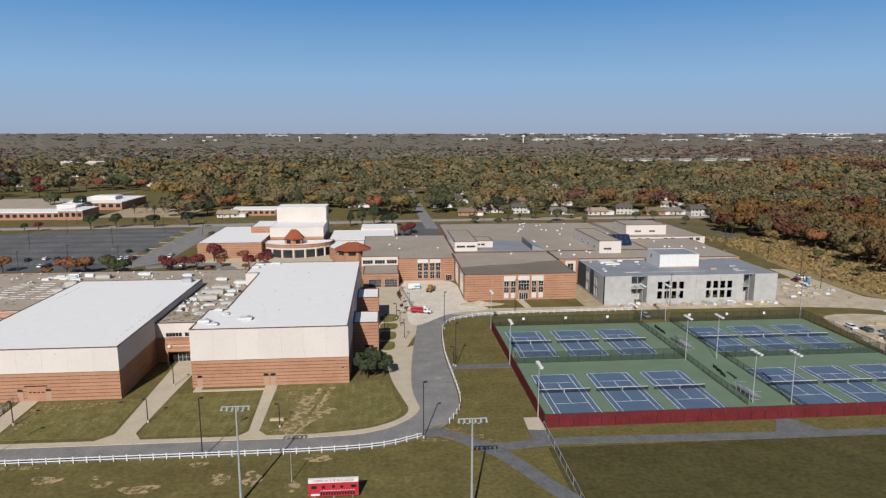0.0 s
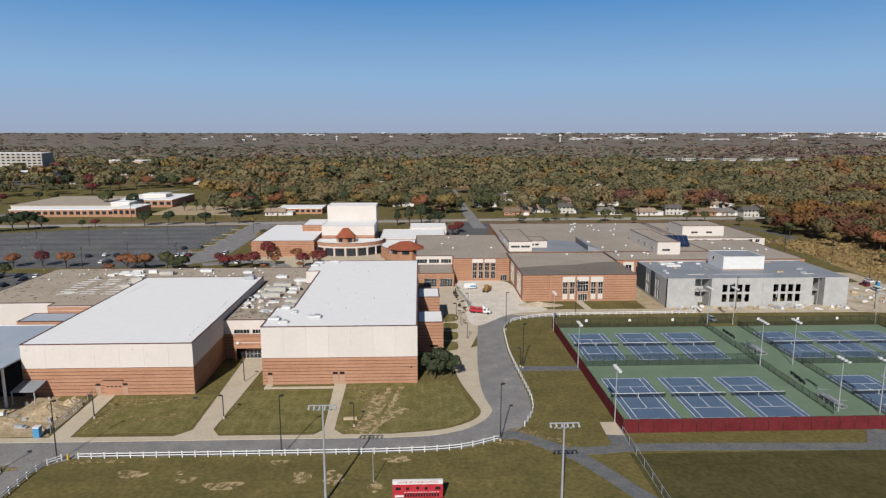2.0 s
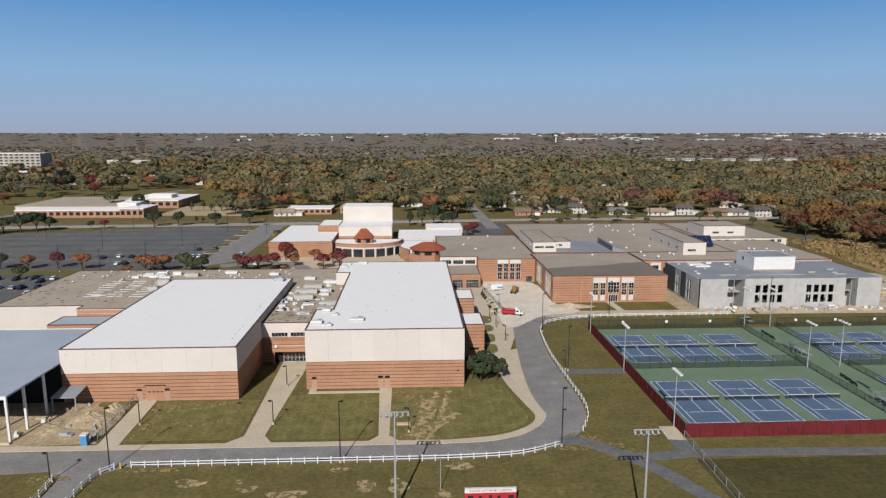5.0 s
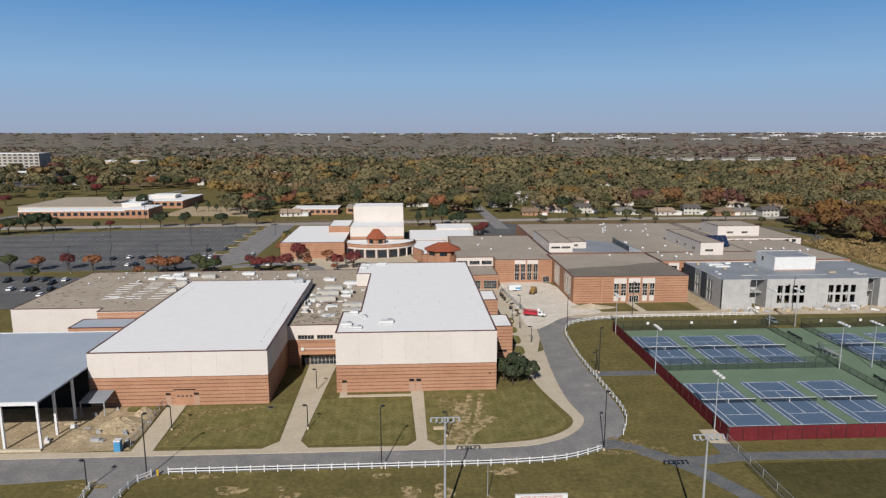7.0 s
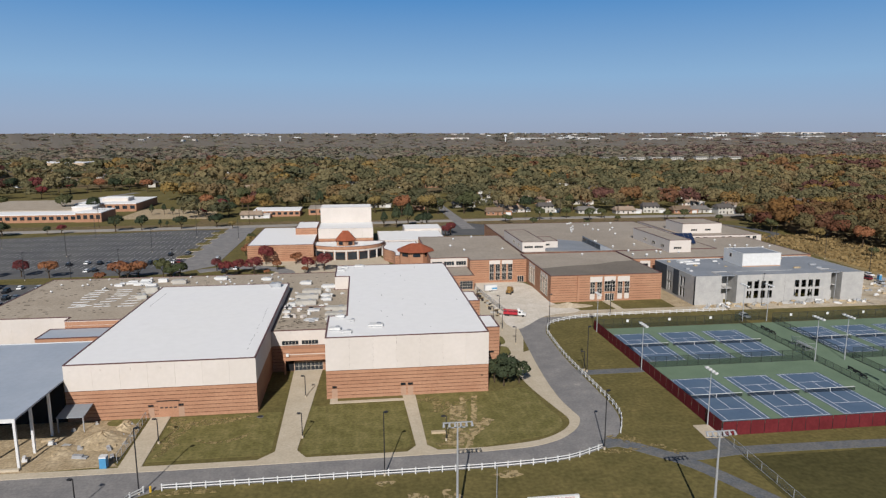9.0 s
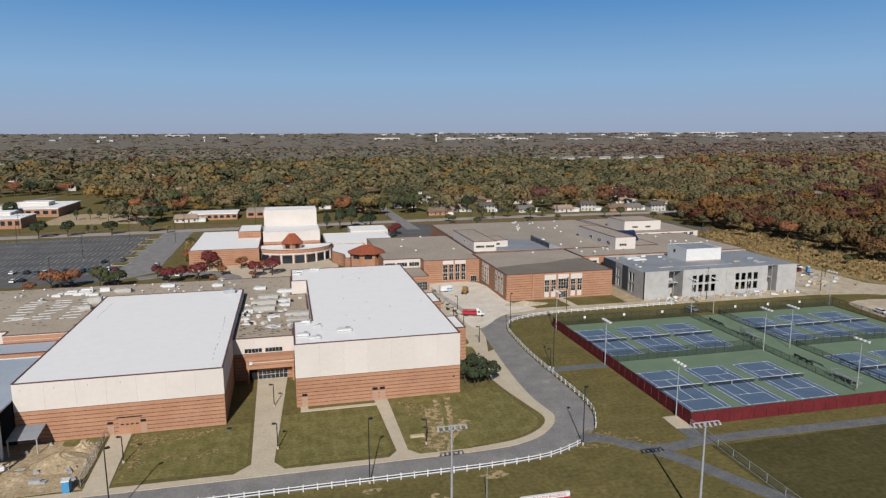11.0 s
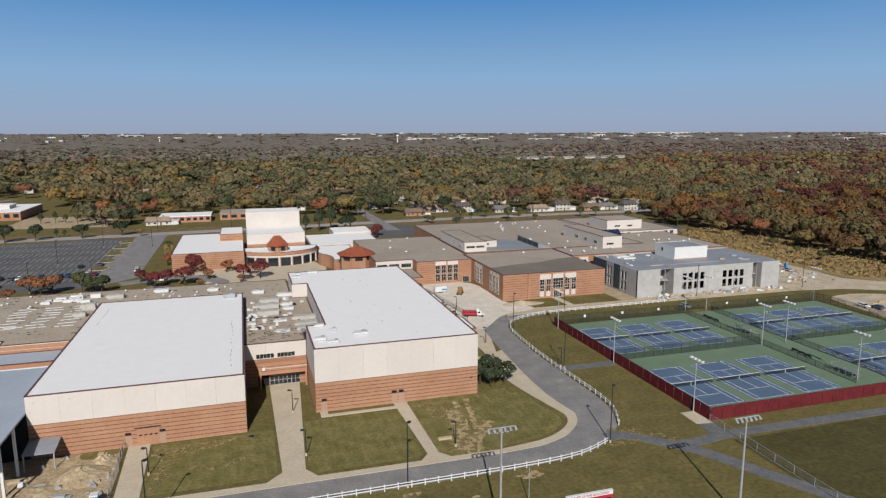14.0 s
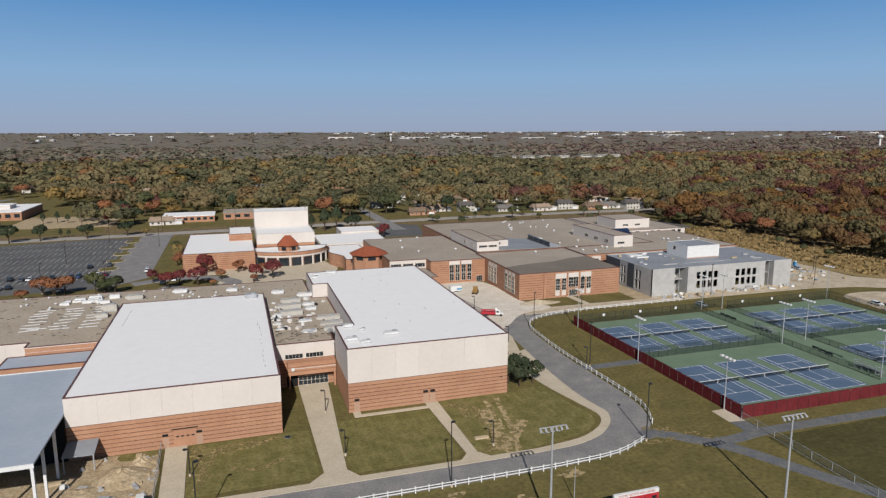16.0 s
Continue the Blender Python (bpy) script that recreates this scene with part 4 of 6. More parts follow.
for k in range(34):
    if k < 20:
        x, y, z = (-65.5 + rng.uniform(-0.4, 0.3), 158 + k * 3.2, 12.68) if k < 12 else (-99.5 + 0.03 * k, 175 + k * 2.1, 12.68)
    else:
        x, y, z = rng.uniform(-42, -12), rng.uniform(160, 238), 14.78
    box(bm, x, x + rng.uniform(0.08, 0.16), y, y + rng.uniform(0.6, 2.4), z, z + 0.02)
thing("roof_scuffs", bm, mat("roof_scuff", lin("9a9a98"), None, 1.0, 0.1), "grey scuffs and seams on the white roofs", "roof marks", kind="stuff")


# ---- roof plant ----
def roof_unit(x, y, z, w, d, h, m=WHITE, turn=0.0):
    u = empty("roof_unit", "pale rooftop air handling unit on a curb", "roof unit", (x, y, z), turn, "roof plant")
    part("curb", boxes((-w / 2 + 0.1, w / 2 - 0.1, -d / 2 + 0.1, d / 2 - 0.1, 0, 0.35)), GALV, u)
    part("casing", boxes((-w / 2, w / 2, -d / 2, d / 2, 0.35, h), (-w / 2 - 0.06, w / 2 + 0.06, -d / 2 - 0.06, d / 2 + 0.06, h, h + 0.08)), m, u)
    part("fan", tube(bmesh.new(), (w * 0.2, 0, h + 0.08), (w * 0.2, 0, h + 0.3), min(w, d) * 0.3, min(w, d) * 0.3, 10), GALV, u)
    part("intake_hood", boxes((-w / 2 - 0.5, -w / 2, -d / 3, d / 3, h * 0.4, h * 0.85)), m, u)
    return u


for x, y, w, d, h in ((-46, 186, 6, 2.4, 1.9), (-46.5, 191, 5.5, 2.2, 1.6), (-46.6, 197, 6.0, 2.2, 1.7), (-53, 196, 3.0, 2.0, 1.2), (-56, 205, 6.0, 2.2, 1.8), (-56, 212, 6.5, 2.4, 1.9), (-55, 219, 5.5, 2.2, 1.7),
                      (-60, 190, 1.6, 1.4, 1.1), (-60.5, 195, 1.6, 1.4, 1.2), (-60.5, 199, 1.7, 1.4, 1.1), (-60, 204, 2.0, 1.5, 1.2), (-50, 209, 2.6, 1.8, 1.2), (-50.5, 214, 2.4, 1.8, 1.2), (-50, 226, 4.4, 2.0, 1.4),
                      (-58, 232, 3.4, 2.0, 1.4), (-72, 240, 3.0, 2.0, 1.3), (-88, 243, 4.0, 2.0, 1.5), (-101, 239, 4.6, 2.2, 1.7), (-106, 226, 3.6, 2.2, 2.6), (-107, 219, 3.0, 2.0, 1.6), (-53, 186, 3.4, 1.8, 1.1)):
    roof_unit(x, y, 10.38, w, d, h * 0.8, UNITGREY if h > 1.55 else WHITE)
for x, y, w, d, h in ((-45.8, 163.5, 2.4, 1.6, 0.8), (-43.0, 161.0, 2.0, 1.4, 0.6), (-36.0, 165.5, 3.0, 2.0, 0.7), (-42, 170.5, 1.2, 1.2, 0.5), (-46, 232, 2.2, 1.6, 0.7), (-40, 238, 3.0, 1.6, 0.7), (-45.0, 236.5, 1.8, 1.5, 0.7), (-44.8, 174.0, 1.8, 1.0, 0.8)):
    roof_unit(x, y, 14.68, w, d, h)
roof_unit(-66.5, 220.5, 12.58, 3.0, 2.4, 1.3, GALV)
rng = random.Random(8)
vent0 = empty("roof_vent", "small white round roof vent", "roof vent", (53.5, 274, 9.8), group="roof vents")
part("pipe", tube(bmesh.new(), (0, 0, 0), (0, 0, 0.7), 0.3, 0.3, 8), GALV, vent0)
part("cap", tube(bmesh.new(), (0, 0, 0.7), (0, 0, 1.1), 0.62, 0.3, 8), WHITE, vent0)
for k in range(46):
    x, y = ((rng.uniform(66, 116), rng.uniform(284, 368)) if k < 26 else (rng.uniform(74, 100), rng.uniform(265, 280)) if k < 33 else (rng.uniform(-8, 27), rng.uniform(285, 330)) if k < 38 else (rng.uniform(122, 150), rng.uniform(266, 310)))
    copy_thing(vent0, pose(x, y, 9.55 if 33 <= k < 38 else 10.05))
for k in range(44):
    x, y = rng.uniform(-140, -66), rng.uniform(228, 248)
    copy_thing(vent0, pose(x, y, 10.38) @ Matrix.Scale(0.7, 4))
strip0 = thing("insulation_board", boxes((0, 4.6, 0, 0.55, 0, 0.18)), WHITE, "white insulation board lying on the ballast roof", "building material", "roof boards")
strip0.location = (-124, 212, 10.4)
for k in range(24):
    x, y = -126 + (k % 3) * 7.4 + rng.uniform(-0.8, 0.8), 210 + (k // 3) * 3.1 + rng.uniform(-0.5, 0.5)
    copy_thing(strip0, pose(x, y, 10.4, 0, 0, rng.uniform(-9, 12)))
for k in range(12):
    x, y = rng.uniform(-124, -107), rng.uniform(235, 242)
    thing("wrapped_pallet", boxes((x, x + rng.uniform(1.4, 3.6), y, y + 1.4, 10.38, 10.38 + rng.uniform(0.5, 1.3))), WHITE, "white wrapped pallet on the ballast roof", "building material", "roof boards")
bm = bmesh.new()
for k in range(230):
    x, y = (rng.uniform(-145, -104), rng.uniform(202, 249)) if k < 130 else (rng.uniform(-62, -49), rng.uniform(179, 199)) if k < 190 else (rng.uniform(-100, -50), rng.uniform(227, 249))
    z = 10.99 if y < 199.9 and x > -70 else 10.49
    box(bm, x, x + rng.uniform(0.5, 1.1), y, y + rng.uniform(0.3, 0.6), z - 0.05, z + 0.06)
thing("roof_patches", bm, mat("damp_ballast", lin("5f564a"), None, 1.0, 0.1), "dark damp patches and pads on the ballast roof", "roof patches", kind="stuff")


# ---- trees ----
def crown_template(rng, quads, size, lumps=8, squash=0.8):
    """Quads of leaf clumps on the skins of several lumps that make up one crown of radius 1."""
    # one broad body, and lumps set round and over it
    a = np.arange(lumps) * 2.4 + rng.uniform(-0.4, 0.4, lumps)
    reach = rng.uniform(0.36, 0.66, lumps)
    c = np.stack([reach * np.cos(a), reach * np.sin(a), rng.uniform(-0.2, 0.62, lumps) * squash * (1.15 - reach)], 1)
    r = rng.uniform(0.26, 0.44, lumps)
    c[0], r[0] = (0.0, 0.0, 0.08), 0.62
    out = []
    while len(out) < quads:
        k = rng.integers(lumps)
        n = rng.normal(size=3)
        n /= np.linalg.norm(n)
        if n[2] < -0.5:
            continue
        p = c[k] + n * r[k] * rng.uniform(0.85, 1.12)
        if np.any(np.linalg.norm(c - p, axis=1) < r * 0.8):
            continue
        m = n + rng.normal(size=3) * 0.24
        m /= np.linalg.norm(m)
        u = np.cross(m, rng.normal(size=3))
        u /= np.linalg.norm(u)
        v = np.cross(m, u)
        s = size * rng.uniform(0.6, 1.3)
        t = s * rng.uniform(0.6, 1.2)
        out.append(np.stack([p - u * s - v * t * 0.4, p + u * s * 0.3 - v * t, p + u * s + v * t * 0.5, p - u * s * 0.4 + v * t]))
    return np.array(out)


def quads_mesh(name, Q, tint, material):
    """One mesh from an array of quads (n, 4, 3), with a tint for each."""
    n = len(Q)
    me = bpy.data.meshes.new(name)
    me.vertices.add(n * 4)
    me.vertices.foreach_set("co", Q.astype(np.float32).ravel())
    me.loops.add(n * 4)
    me.loops.foreach_set("vertex_index", np.arange(n * 4, dtype=np.int32))
    me.polygons.add(n)
    me.polygons.foreach_set("loop_start", np.arange(0, n * 4, 4, dtype=np.int32))
    at = me.attributes.new("tint", "FLOAT", "POINT")
    at.data.foreach_set("value", np.repeat(tint, 4).astype(np.float32))
    me.materials.append(material)
    me.update(calc_edges=True)
    return me


def make_tree(seed, leaves, label, conifer=False, quads=760):
    """A tree 1 high in its crown's radius unit: trunk with limbs, and a crown of leaf clumps. Scaled when planted."""
    rng = np.random.default_rng(seed)
    t = empty("tree", label, "tree", (0, -900 - seed * 4, 0), group="campus trees")
    bm = bmesh.new()
    tube(bm, (0, 0, 0), (0.02, 0, 0.75), 0.075, 0.05, 7)
    for k in range(5):
        a = k * math.tau / 5 + rng.uniform(-0.4, 0.4)
        tube(bm, (0.01, 0, 0.5 + 0.06 * k), (0.5 * math.cos(a), 0.5 * math.sin(a), 1.0 + rng.uniform(0, 0.35)), 0.035, 0.012, 5)
    part("trunk", bm, BARK, t)
    Q = crown_template(rng, quads, 0.088, 13, 0.85)
    if conifer:
        Q[..., :2] *= (1.05 - 0.42 * (Q[..., 2:3] + 1))
        Q[..., 2] *= 1.35
    Q[..., 2] = Q[..., 2] * 0.92 + (1.28 if not conifer else 1.35)
    crown = new("crown", quads_mesh("crown", Q, np.zeros(len(Q)), leaves))
    crown.parent = t
    return t


KINDS = {}
for i, (key, leaves, label, con) in enumerate((("green", L_GREEN, "leafy olive green tree standing in grass", False), ("dark", L_DARK, "dark evergreen tree standing in grass", True), ("red", L_RED, "crimson autumn maple with full crown", False),
                                               ("orange", L_ORANGE, "orange autumn tree with thinning crown", False), ("yellow", L_YELLOW, "yellow autumn tree with full crown", False), ("oak", L_DARK, "dark green round-crowned tree in grass", False))):
    KINDS[key] = (make_tree(20 + i, leaves, label, con), make_tree(40 + i, leaves, label, con))
USED = set()
rngT = random.Random(12)


def plant(key, x, y, r):
    i = rngT.randrange(2)
    m = pose(x, y, 0.0, 0, 0, rngT.uniform(0, 360)) @ Matrix.Diagonal((r, r, r * rngT.uniform(0.9, 1.15), 1))
    if (key, i) not in USED:
        USED.add((key, i))
        KINDS[key][i].matrix_basis = m
        return
    t = KINDS[key][i]
    c = copy_thing(t, Matrix.Identity(4))
    c.matrix_basis = m


for key, x, y, r in (("oak", -5.4, 160.0, 3.0), ("oak", -1.2, 161.5, 3.1), ("oak", -7.2, 162.6, 2.8), ("oak", -3.4, 164.5, 3.2),
                     ("red", -86, 300, 4.2), ("red", -97, 297, 3.6), ("red", -104, 310, 2.6), ("red", -93, 303, 3.0), ("orange", -70, 321, 3.2), ("red", -56, 304, 3.8), ("red", -63, 301, 3.2), ("orange", -77, 308, 2.4), ("orange", -60, 312, 2.6), ("red", -84, 322.5, 4.0),
                     ("orange", -141, 297, 4.6), ("orange", -134, 299, 3.9), ("orange", -137, 295, 3.6), ("green", -123, 296, 4.0), ("green", -116, 295, 3.8), ("green", -119.5, 294, 3.4), ("orange", -172, 304, 4.0), ("red", -185, 308, 3.4),
                     ("orange", -197, 306, 3.8), ("green", -210, 307, 4.2), ("green", -187, 283, 3.4), ("orange", -147, 292, 2.6), ("orange", -64, 298, 1.8), ("orange", -80, 296, 1.6),
                     ("oak", -193, 443.5, 5.2), ("oak", -178, 446, 4.4), ("oak", -154, 447.6, 4.6), ("oak", -133, 452.6, 5.0), ("yellow", -122, 447, 2.4), ("dark", -170, 458, 2.2), ("dark", -166, 459, 2.2), ("red", -222, 436, 3.0), ("oak", -229, 433, 2.6),
                     ("green", -274, 417, 5.5), ("oak", -266, 421, 6.0), ("oak", -258, 424, 7.0), ("yellow", -282, 415, 5.0), ("orange", -277, 412, 4.0), ("oak", -252, 428, 5.0), ("green", -290, 411, 5.0), ("yellow", -298, 409, 5.0),
                     ("orange", -96, 352, 3.0), ("yellow", -98, 362, 3.0), ("yellow", -99, 374, 3.0), ("green", -100, 384, 2.8), ("orange", -97, 345, 2.6),
                     ("green", 61, 455, 3.2), ("green", 87, 461, 4.4), ("dark", 96, 463, 2.4), ("green", 109, 468, 4.0), ("green", 121, 453, 4.2), ("green", 135, 466, 4.0), ("green", 139, 446, 2.4), ("green", 178, 451, 3.4), ("green", 190, 450, 3.6),
                     ("red", 15, 403, 3.6), ("orange", 16, 412, 2.6), ("red", 11, 395, 3.4), ("green", 75, 432, 3.0), ("green", 108, 420, 2.8), ("green", 150, 410, 2.6), ("green", 165, 420, 2.6), ("green", 205, 430, 2.8),
                     ("dark", -16, 436, 6.0), ("dark", -8, 440, 6.4), ("oak", 0, 434, 5.0), ("dark", -24, 440, 4.6), ("oak", 4, 438, 4.6), ("green", 62, 447, 2.6),
                     ("orange", -9, 494, 7.4), ("yellow", 11, 499, 7.8), ("green", 20, 507, 7.0), ("yellow", -28, 520, 6.0), ("oak", 88, 505, 6.0), ("green", 40, 507, 8.0), ("green", 48, 518, 8.0), ("green", 128, 512, 7.0), ("orange", 140, 518, 6.0), ("yellow", 246, 470, 5.0),
                     ("oak", -420, 742, 8), ("oak", -396, 738, 8.5), ("red", -372, 736, 8), ("green", -352, 742, 7.5), ("red", -336, 730, 6.5), ("oak", -408, 726, 7), ("yellow", -322, 738, 7), ("orange", -312, 746, 7), ("red", -338, 672, 5.5), ("oak", -300, 752, 8), ("green", -282, 744, 7.5), ("orange", -262, 738, 7),
                     ("red", -322, 486, 4.4), ("green", -336, 600, 4.6), ("oak", -352, 604, 4.4), ("red", -372, 582, 5.0), ("green", -266, 548, 7.0), ("oak", -246, 550, 6.0), ("dark", -196, 528, 3.2), ("dark", -188, 532, 3.2), ("dark", -181, 529, 3.0), ("dark", -174, 531, 3.2), ("oak", -160, 520, 5.0), ("orange", -162, 556, 6.5), ("oak", -150, 560, 6.0), ("red", -146, 536, 5.5), ("orange", -128, 546, 6.5), ("green", -136, 568, 8.0), ("yellow", -118, 562, 7.0), ("red", -152, 508, 4.0), ("oak", -137, 515, 6.0), ("green", -121, 590, 7.5),
                     ("dark", -86, 552, 5.5), ("dark", -72, 556, 6.0), ("dark", -60, 552, 5.5), ("dark", -48, 556, 6.2), ("dark", -36, 550, 5.8), ("green", -98, 550, 6.5), ("yellow", -58, 545, 6.0),
                     ("yellow", 226, 290, 5.4), ("yellow", 236, 286, 5.0), ("orange", 231, 330, 5.5), ("green", 205, 262, 2.4), ("green", 212, 300, 3.0), ("green", 208, 280, 2.2), ("yellow", 215, 345, 4.4), ("green", 214, 385, 4.6), ("yellow", 222, 410, 4.0)):
    plant(key, x, y, r)

# ---- roads, lots and far ground ----
ROADLINE = smooth([(-460, 433), (-290, 444), (-150, 452), (-70, 458), (30, 466), (120, 470), (240, 468), (400, 462)], 5)
sheet("road_main", ribbon(ROADLINE, 11.0), 0.16, mat("pale_road", lin("a39d94"), lin("938e87"), 9.0, 0.08, 0.8), "pale grey main road behind the school", "road")
sheet("road_side", ribbon([(30, 425), (29, 470), (27, 560), (26, 720)], 8.5), 0.19, ASPHALT, "grey side street between the houses", "road")
sheet("lot_west", [(-300, 322), (-215, 303), (-124, 306), (-122, 322), (-127, 362), (-128, 440), (-150, 443), (-246, 421), (-310, 392)], 0.10, LOT, "large dark asphalt car park with worn stall lines", "car park")
sheet("lot_drive", [(-122, 306), (-107, 322), (-107, 452), (-124, 452), (-126, 362)], 0.13, ASPHALT, "asphalt drive beside the car park", "road")
sheet("lot_near", [(-240, 240), (-149, 240), (-149, 288), (-178, 292), (-240, 300)], 0.10, LOT, "small dark asphalt car park", "car park")
sheet("drive_dropoff", ribbon(smooth([(-112, 310), (-95, 316), (-80, 312), (-72, 300), (-84, 292), (-100, 300)]), 7.0), 0.16, ASPHALT, "looping asphalt drop-off drive", "road")
sheet("plaza_theatre", [(-80, 296), (-30, 296), (-26, 318), (-30, 336), (-64, 336), (-92, 326), (-92, 320), (-74, 318)], 0.10, CONCRETE, "pale concrete plaza before the theatre", "pavement")
sheet("lot_north", [(48, 398), (170, 392), (176, 418), (52, 428)], 0.09, LOT, "dark asphalt car park behind the school", "car park")
sheet("lot_court", [(5, 398), (40, 398), (46, 440), (26, 458), (8, 430)], 0.11, LOT, "asphalt turning court behind the school", "car park")
sheet("loop_drive", ribbon(smooth([(160, 424), (194, 424.5), (207, 411), (212.5, 391), (211, 375), (201, 367.5), (188, 370), (177, 383)]), 6.0), 0.13, LOT, "curving asphalt loop drive", "road")
sheet("ground_residential", [(-140, 478), (330, 478), (420, 700), (-180, 700)], 0.04, GRASS, "house lawns among the trees", "grass")
sheet("ground_west", [(-520, 470), (-150, 470), (-190, 820), (-640, 760)], 0.045, GRASS, "open grass west of the road", "grass")
sheet("ground_marsh", smooth([(186, 300), (184, 232), (208, 208), (245, 178), (330, 140), (420, 200), (330, 230), (250, 262), (228, 300), (214, 345), (205, 372), (196, 350)], 4, True), 0.12, MARSH, "dry tan reed bed", "reeds")
sheet("lot_hospital", [(-760, 820), (-480, 800), (-440, 960), (-760, 1010)], 0.3, LOT, "distant car park", "car park")
sheet("drive_westschool", ribbon(smooth([(-330, 470), (-318, 540), (-300, 640), (-270, 730)]), 8.0), 0.14, ASPHALT, "pale drive beside the low school", "road")
sheet("lot_westschool", [(-215, 505), (-150, 500), (-150, 560), (-214, 570)], 0.12, DIRT, "dusty building plot", "ground")
bm = bmesh.new()
for row in range(7):
    y = 322 + row * 17.0
    for k in range(64):
        x = -292 + k * 2.6
        if x < -300 + (row - 1) * 4 or y > 440 + (x + 150) * 0.22 or y < 303 - (x + 215) * 0.22 * (x < -215) + 3:
            continue
        box(bm, x, x + 0.2, y, y + 5.2, 0.1, 0.115)
        box(bm, x, x + 0.2, y + 5.3, y + 10.5, 0.1, 0.115)
for k in range(30):
    for y in (262, 268, 280):
        box(bm, -232 + k * 2.7, -231.86 + k * 2.7, y, y + 5.2, 0.1, 0.115)
for k in range(40):
    box(bm, 54 + k * 2.8, 54.14 + k * 2.8, 402, 407, 0.09, 0.105)
thing("stall_lines", bm, mat("worn_line_paint", lin("bdbcb8"), lin("a3a29f"), 4.0, 0.2), "worn white stall lines on the car parks", "road marking", kind="stuff")
for k in range(5):
    pts = smooth([(-130, 343 + k * 20), (-124, 343 + k * 20), (-123, 350 + k * 20), (-130, 350 + k * 20)], 4, True)
    isl = empty("lot_island", "kerbed grass island in the car park", "traffic island", (0, 0, 0), group="lot islands")
    part("kerb", prism(pts if area(pts) > 0 else pts[::-1], 0.05, 0.26), CONCRETE, isl)
    q = grown(pts if area(pts) > 0 else pts[::-1], 0.4)
    part("turf", prism(q, 0.2, 0.3), GRASS, isl)


# ---- vehicles ----
def car(paint, label, kind="car"):
    c = empty("car", label, "car", (0, -800, 0), group="parked cars")
    prof = [(-2.2, 0.35), (2.2, 0.35), (2.25, 0.75), (1.25, 0.95), (-2.2, 1.0)]
    bm = bmesh.new()
    for side in (-0.9, 0.9):
        [bm.verts.new((x, side, z)) for x, z in prof]
    bm.verts.ensure_lookup_table()
    n = len(prof)
    bm.faces.new([bm.verts[i] for i in range(n)])
    bm.faces.new([bm.verts[n + i] for i in reversed(range(n))])
    for i in range(n):
        bm.faces.new((bm.verts[i], bm.verts[n + i], bm.verts[n + (i + 1) % n], bm.verts[(i + 1) % n]))
    bmesh.ops.recalc_face_normals(bm, faces=bm.faces)
    bmesh.ops.bevel(bm, geom=bm.edges[:], offset=0.07, segments=1, affect="EDGES")
    part("body", bm, paint, c)
    h = 1.75 if kind == "suv" else 1.45
    bm = bmesh.new()
    a = [bm.verts.new(p) for p in ((-2.0, -0.82, 0.95), (1.2, -0.82, 0.9), (1.2, 0.82, 0.9), (-2.0, 0.82, 0.95))]
    b = [bm.verts.new(p) for p in ((-1.6 if kind == "car" else -1.9, -0.66, h - 0.06), (0.35, -0.66, h - 0.06), (0.35, 0.66, h - 0.06), (-1.6 if kind == "car" else -1.9, 0.66, h - 0.06))]
    for i in range(4):
        bm.faces.new((a[i], a[(i + 1) % 4], b[(i + 1) % 4], b[i]))
    part("glasshouse", bm, GLASS, c)
    part("roof", boxes((-1.62 if kind == "car" else -1.92, 0.38, -0.68, 0.68, h - 0.07, h)), paint, c)
    for x in (-1.35, 1.4):
        for y in (-0.82, 0.82):
            part("wheel", tube(bmesh.new(), (x, y - 0.11, 0.33), (x, y + 0.11, 0.33), 0.33, 0.33, 10), BLACKMET, c)
    return c


paints = [("white", "e2e2e0"), ("black", "1b1c1f"), ("silver", "a9adb1"), ("dark red", "7a1c22"), ("grey", "55595e"), ("blue", "2c4468")]
CARS = [car(mat("car_paint_" + n.replace(" ", "_"), lin(h), None, 1.0, 0.02, 0.5, 0.3, 0.5), n + " car parked on worn asphalt", "suv" if k % 2 else "car") for k, (n, h) in enumerate(paints)]
parked = set()
spots = [(-175, 331, 1), (-168, 334, 0), (-162, 333, 1), (-157.5, 331, 4), (-154.5, 331, 0), (-161, 315, 0), (-158, 316, 1), (-150, 331, 4), (-146, 331, 1), (-138.6, 330, 1), (-135.8, 331, 5), (-131.4, 331.5, 0), (-128.6, 332, 0), (-125.6, 332, 3), (-135, 352, 1), (-127.5, 355, 4),
         (-109.5, 340, 2), (-109, 335.5, 0), (-141, 318, 1), (-144, 318, 4), (-197, 283, 1), (-189, 283, 1), (-183, 284, 4), (-187, 268, 0), (-181, 267, 2), (-177.6, 267, 1), (-170, 258, 0), (-176.5, 278, 1), (-174, 284, 0), (-167, 284, 2), (-163, 284, 0), (-159.6, 284, 1), (-171, 267, 1), (-168, 268, 4),
         (-195, 268, 1), (-199, 268, 0), (-203, 283, 4), (-206, 268, 2), (-160, 268, 0), (-210, 283, 1), (-100, 306, 1), (-96, 312, 0),
         (148, 190, 0), (151, 187, 4), (155, 184, 2), (152, 178, 1), (158, 180, 0), (162, 176, 4), (160, 186, 1), (87.6, 208.6, 2), (172, 256, 3), (178, 262, 0), (171, 248, 2), (-690, 880, 0)]
for k in range(36):
    spots.append((-640 + (k % 12) * 9.0 + rngT.uniform(-2, 2), 850 + (k // 12) * 22, rngT.randrange(6)))
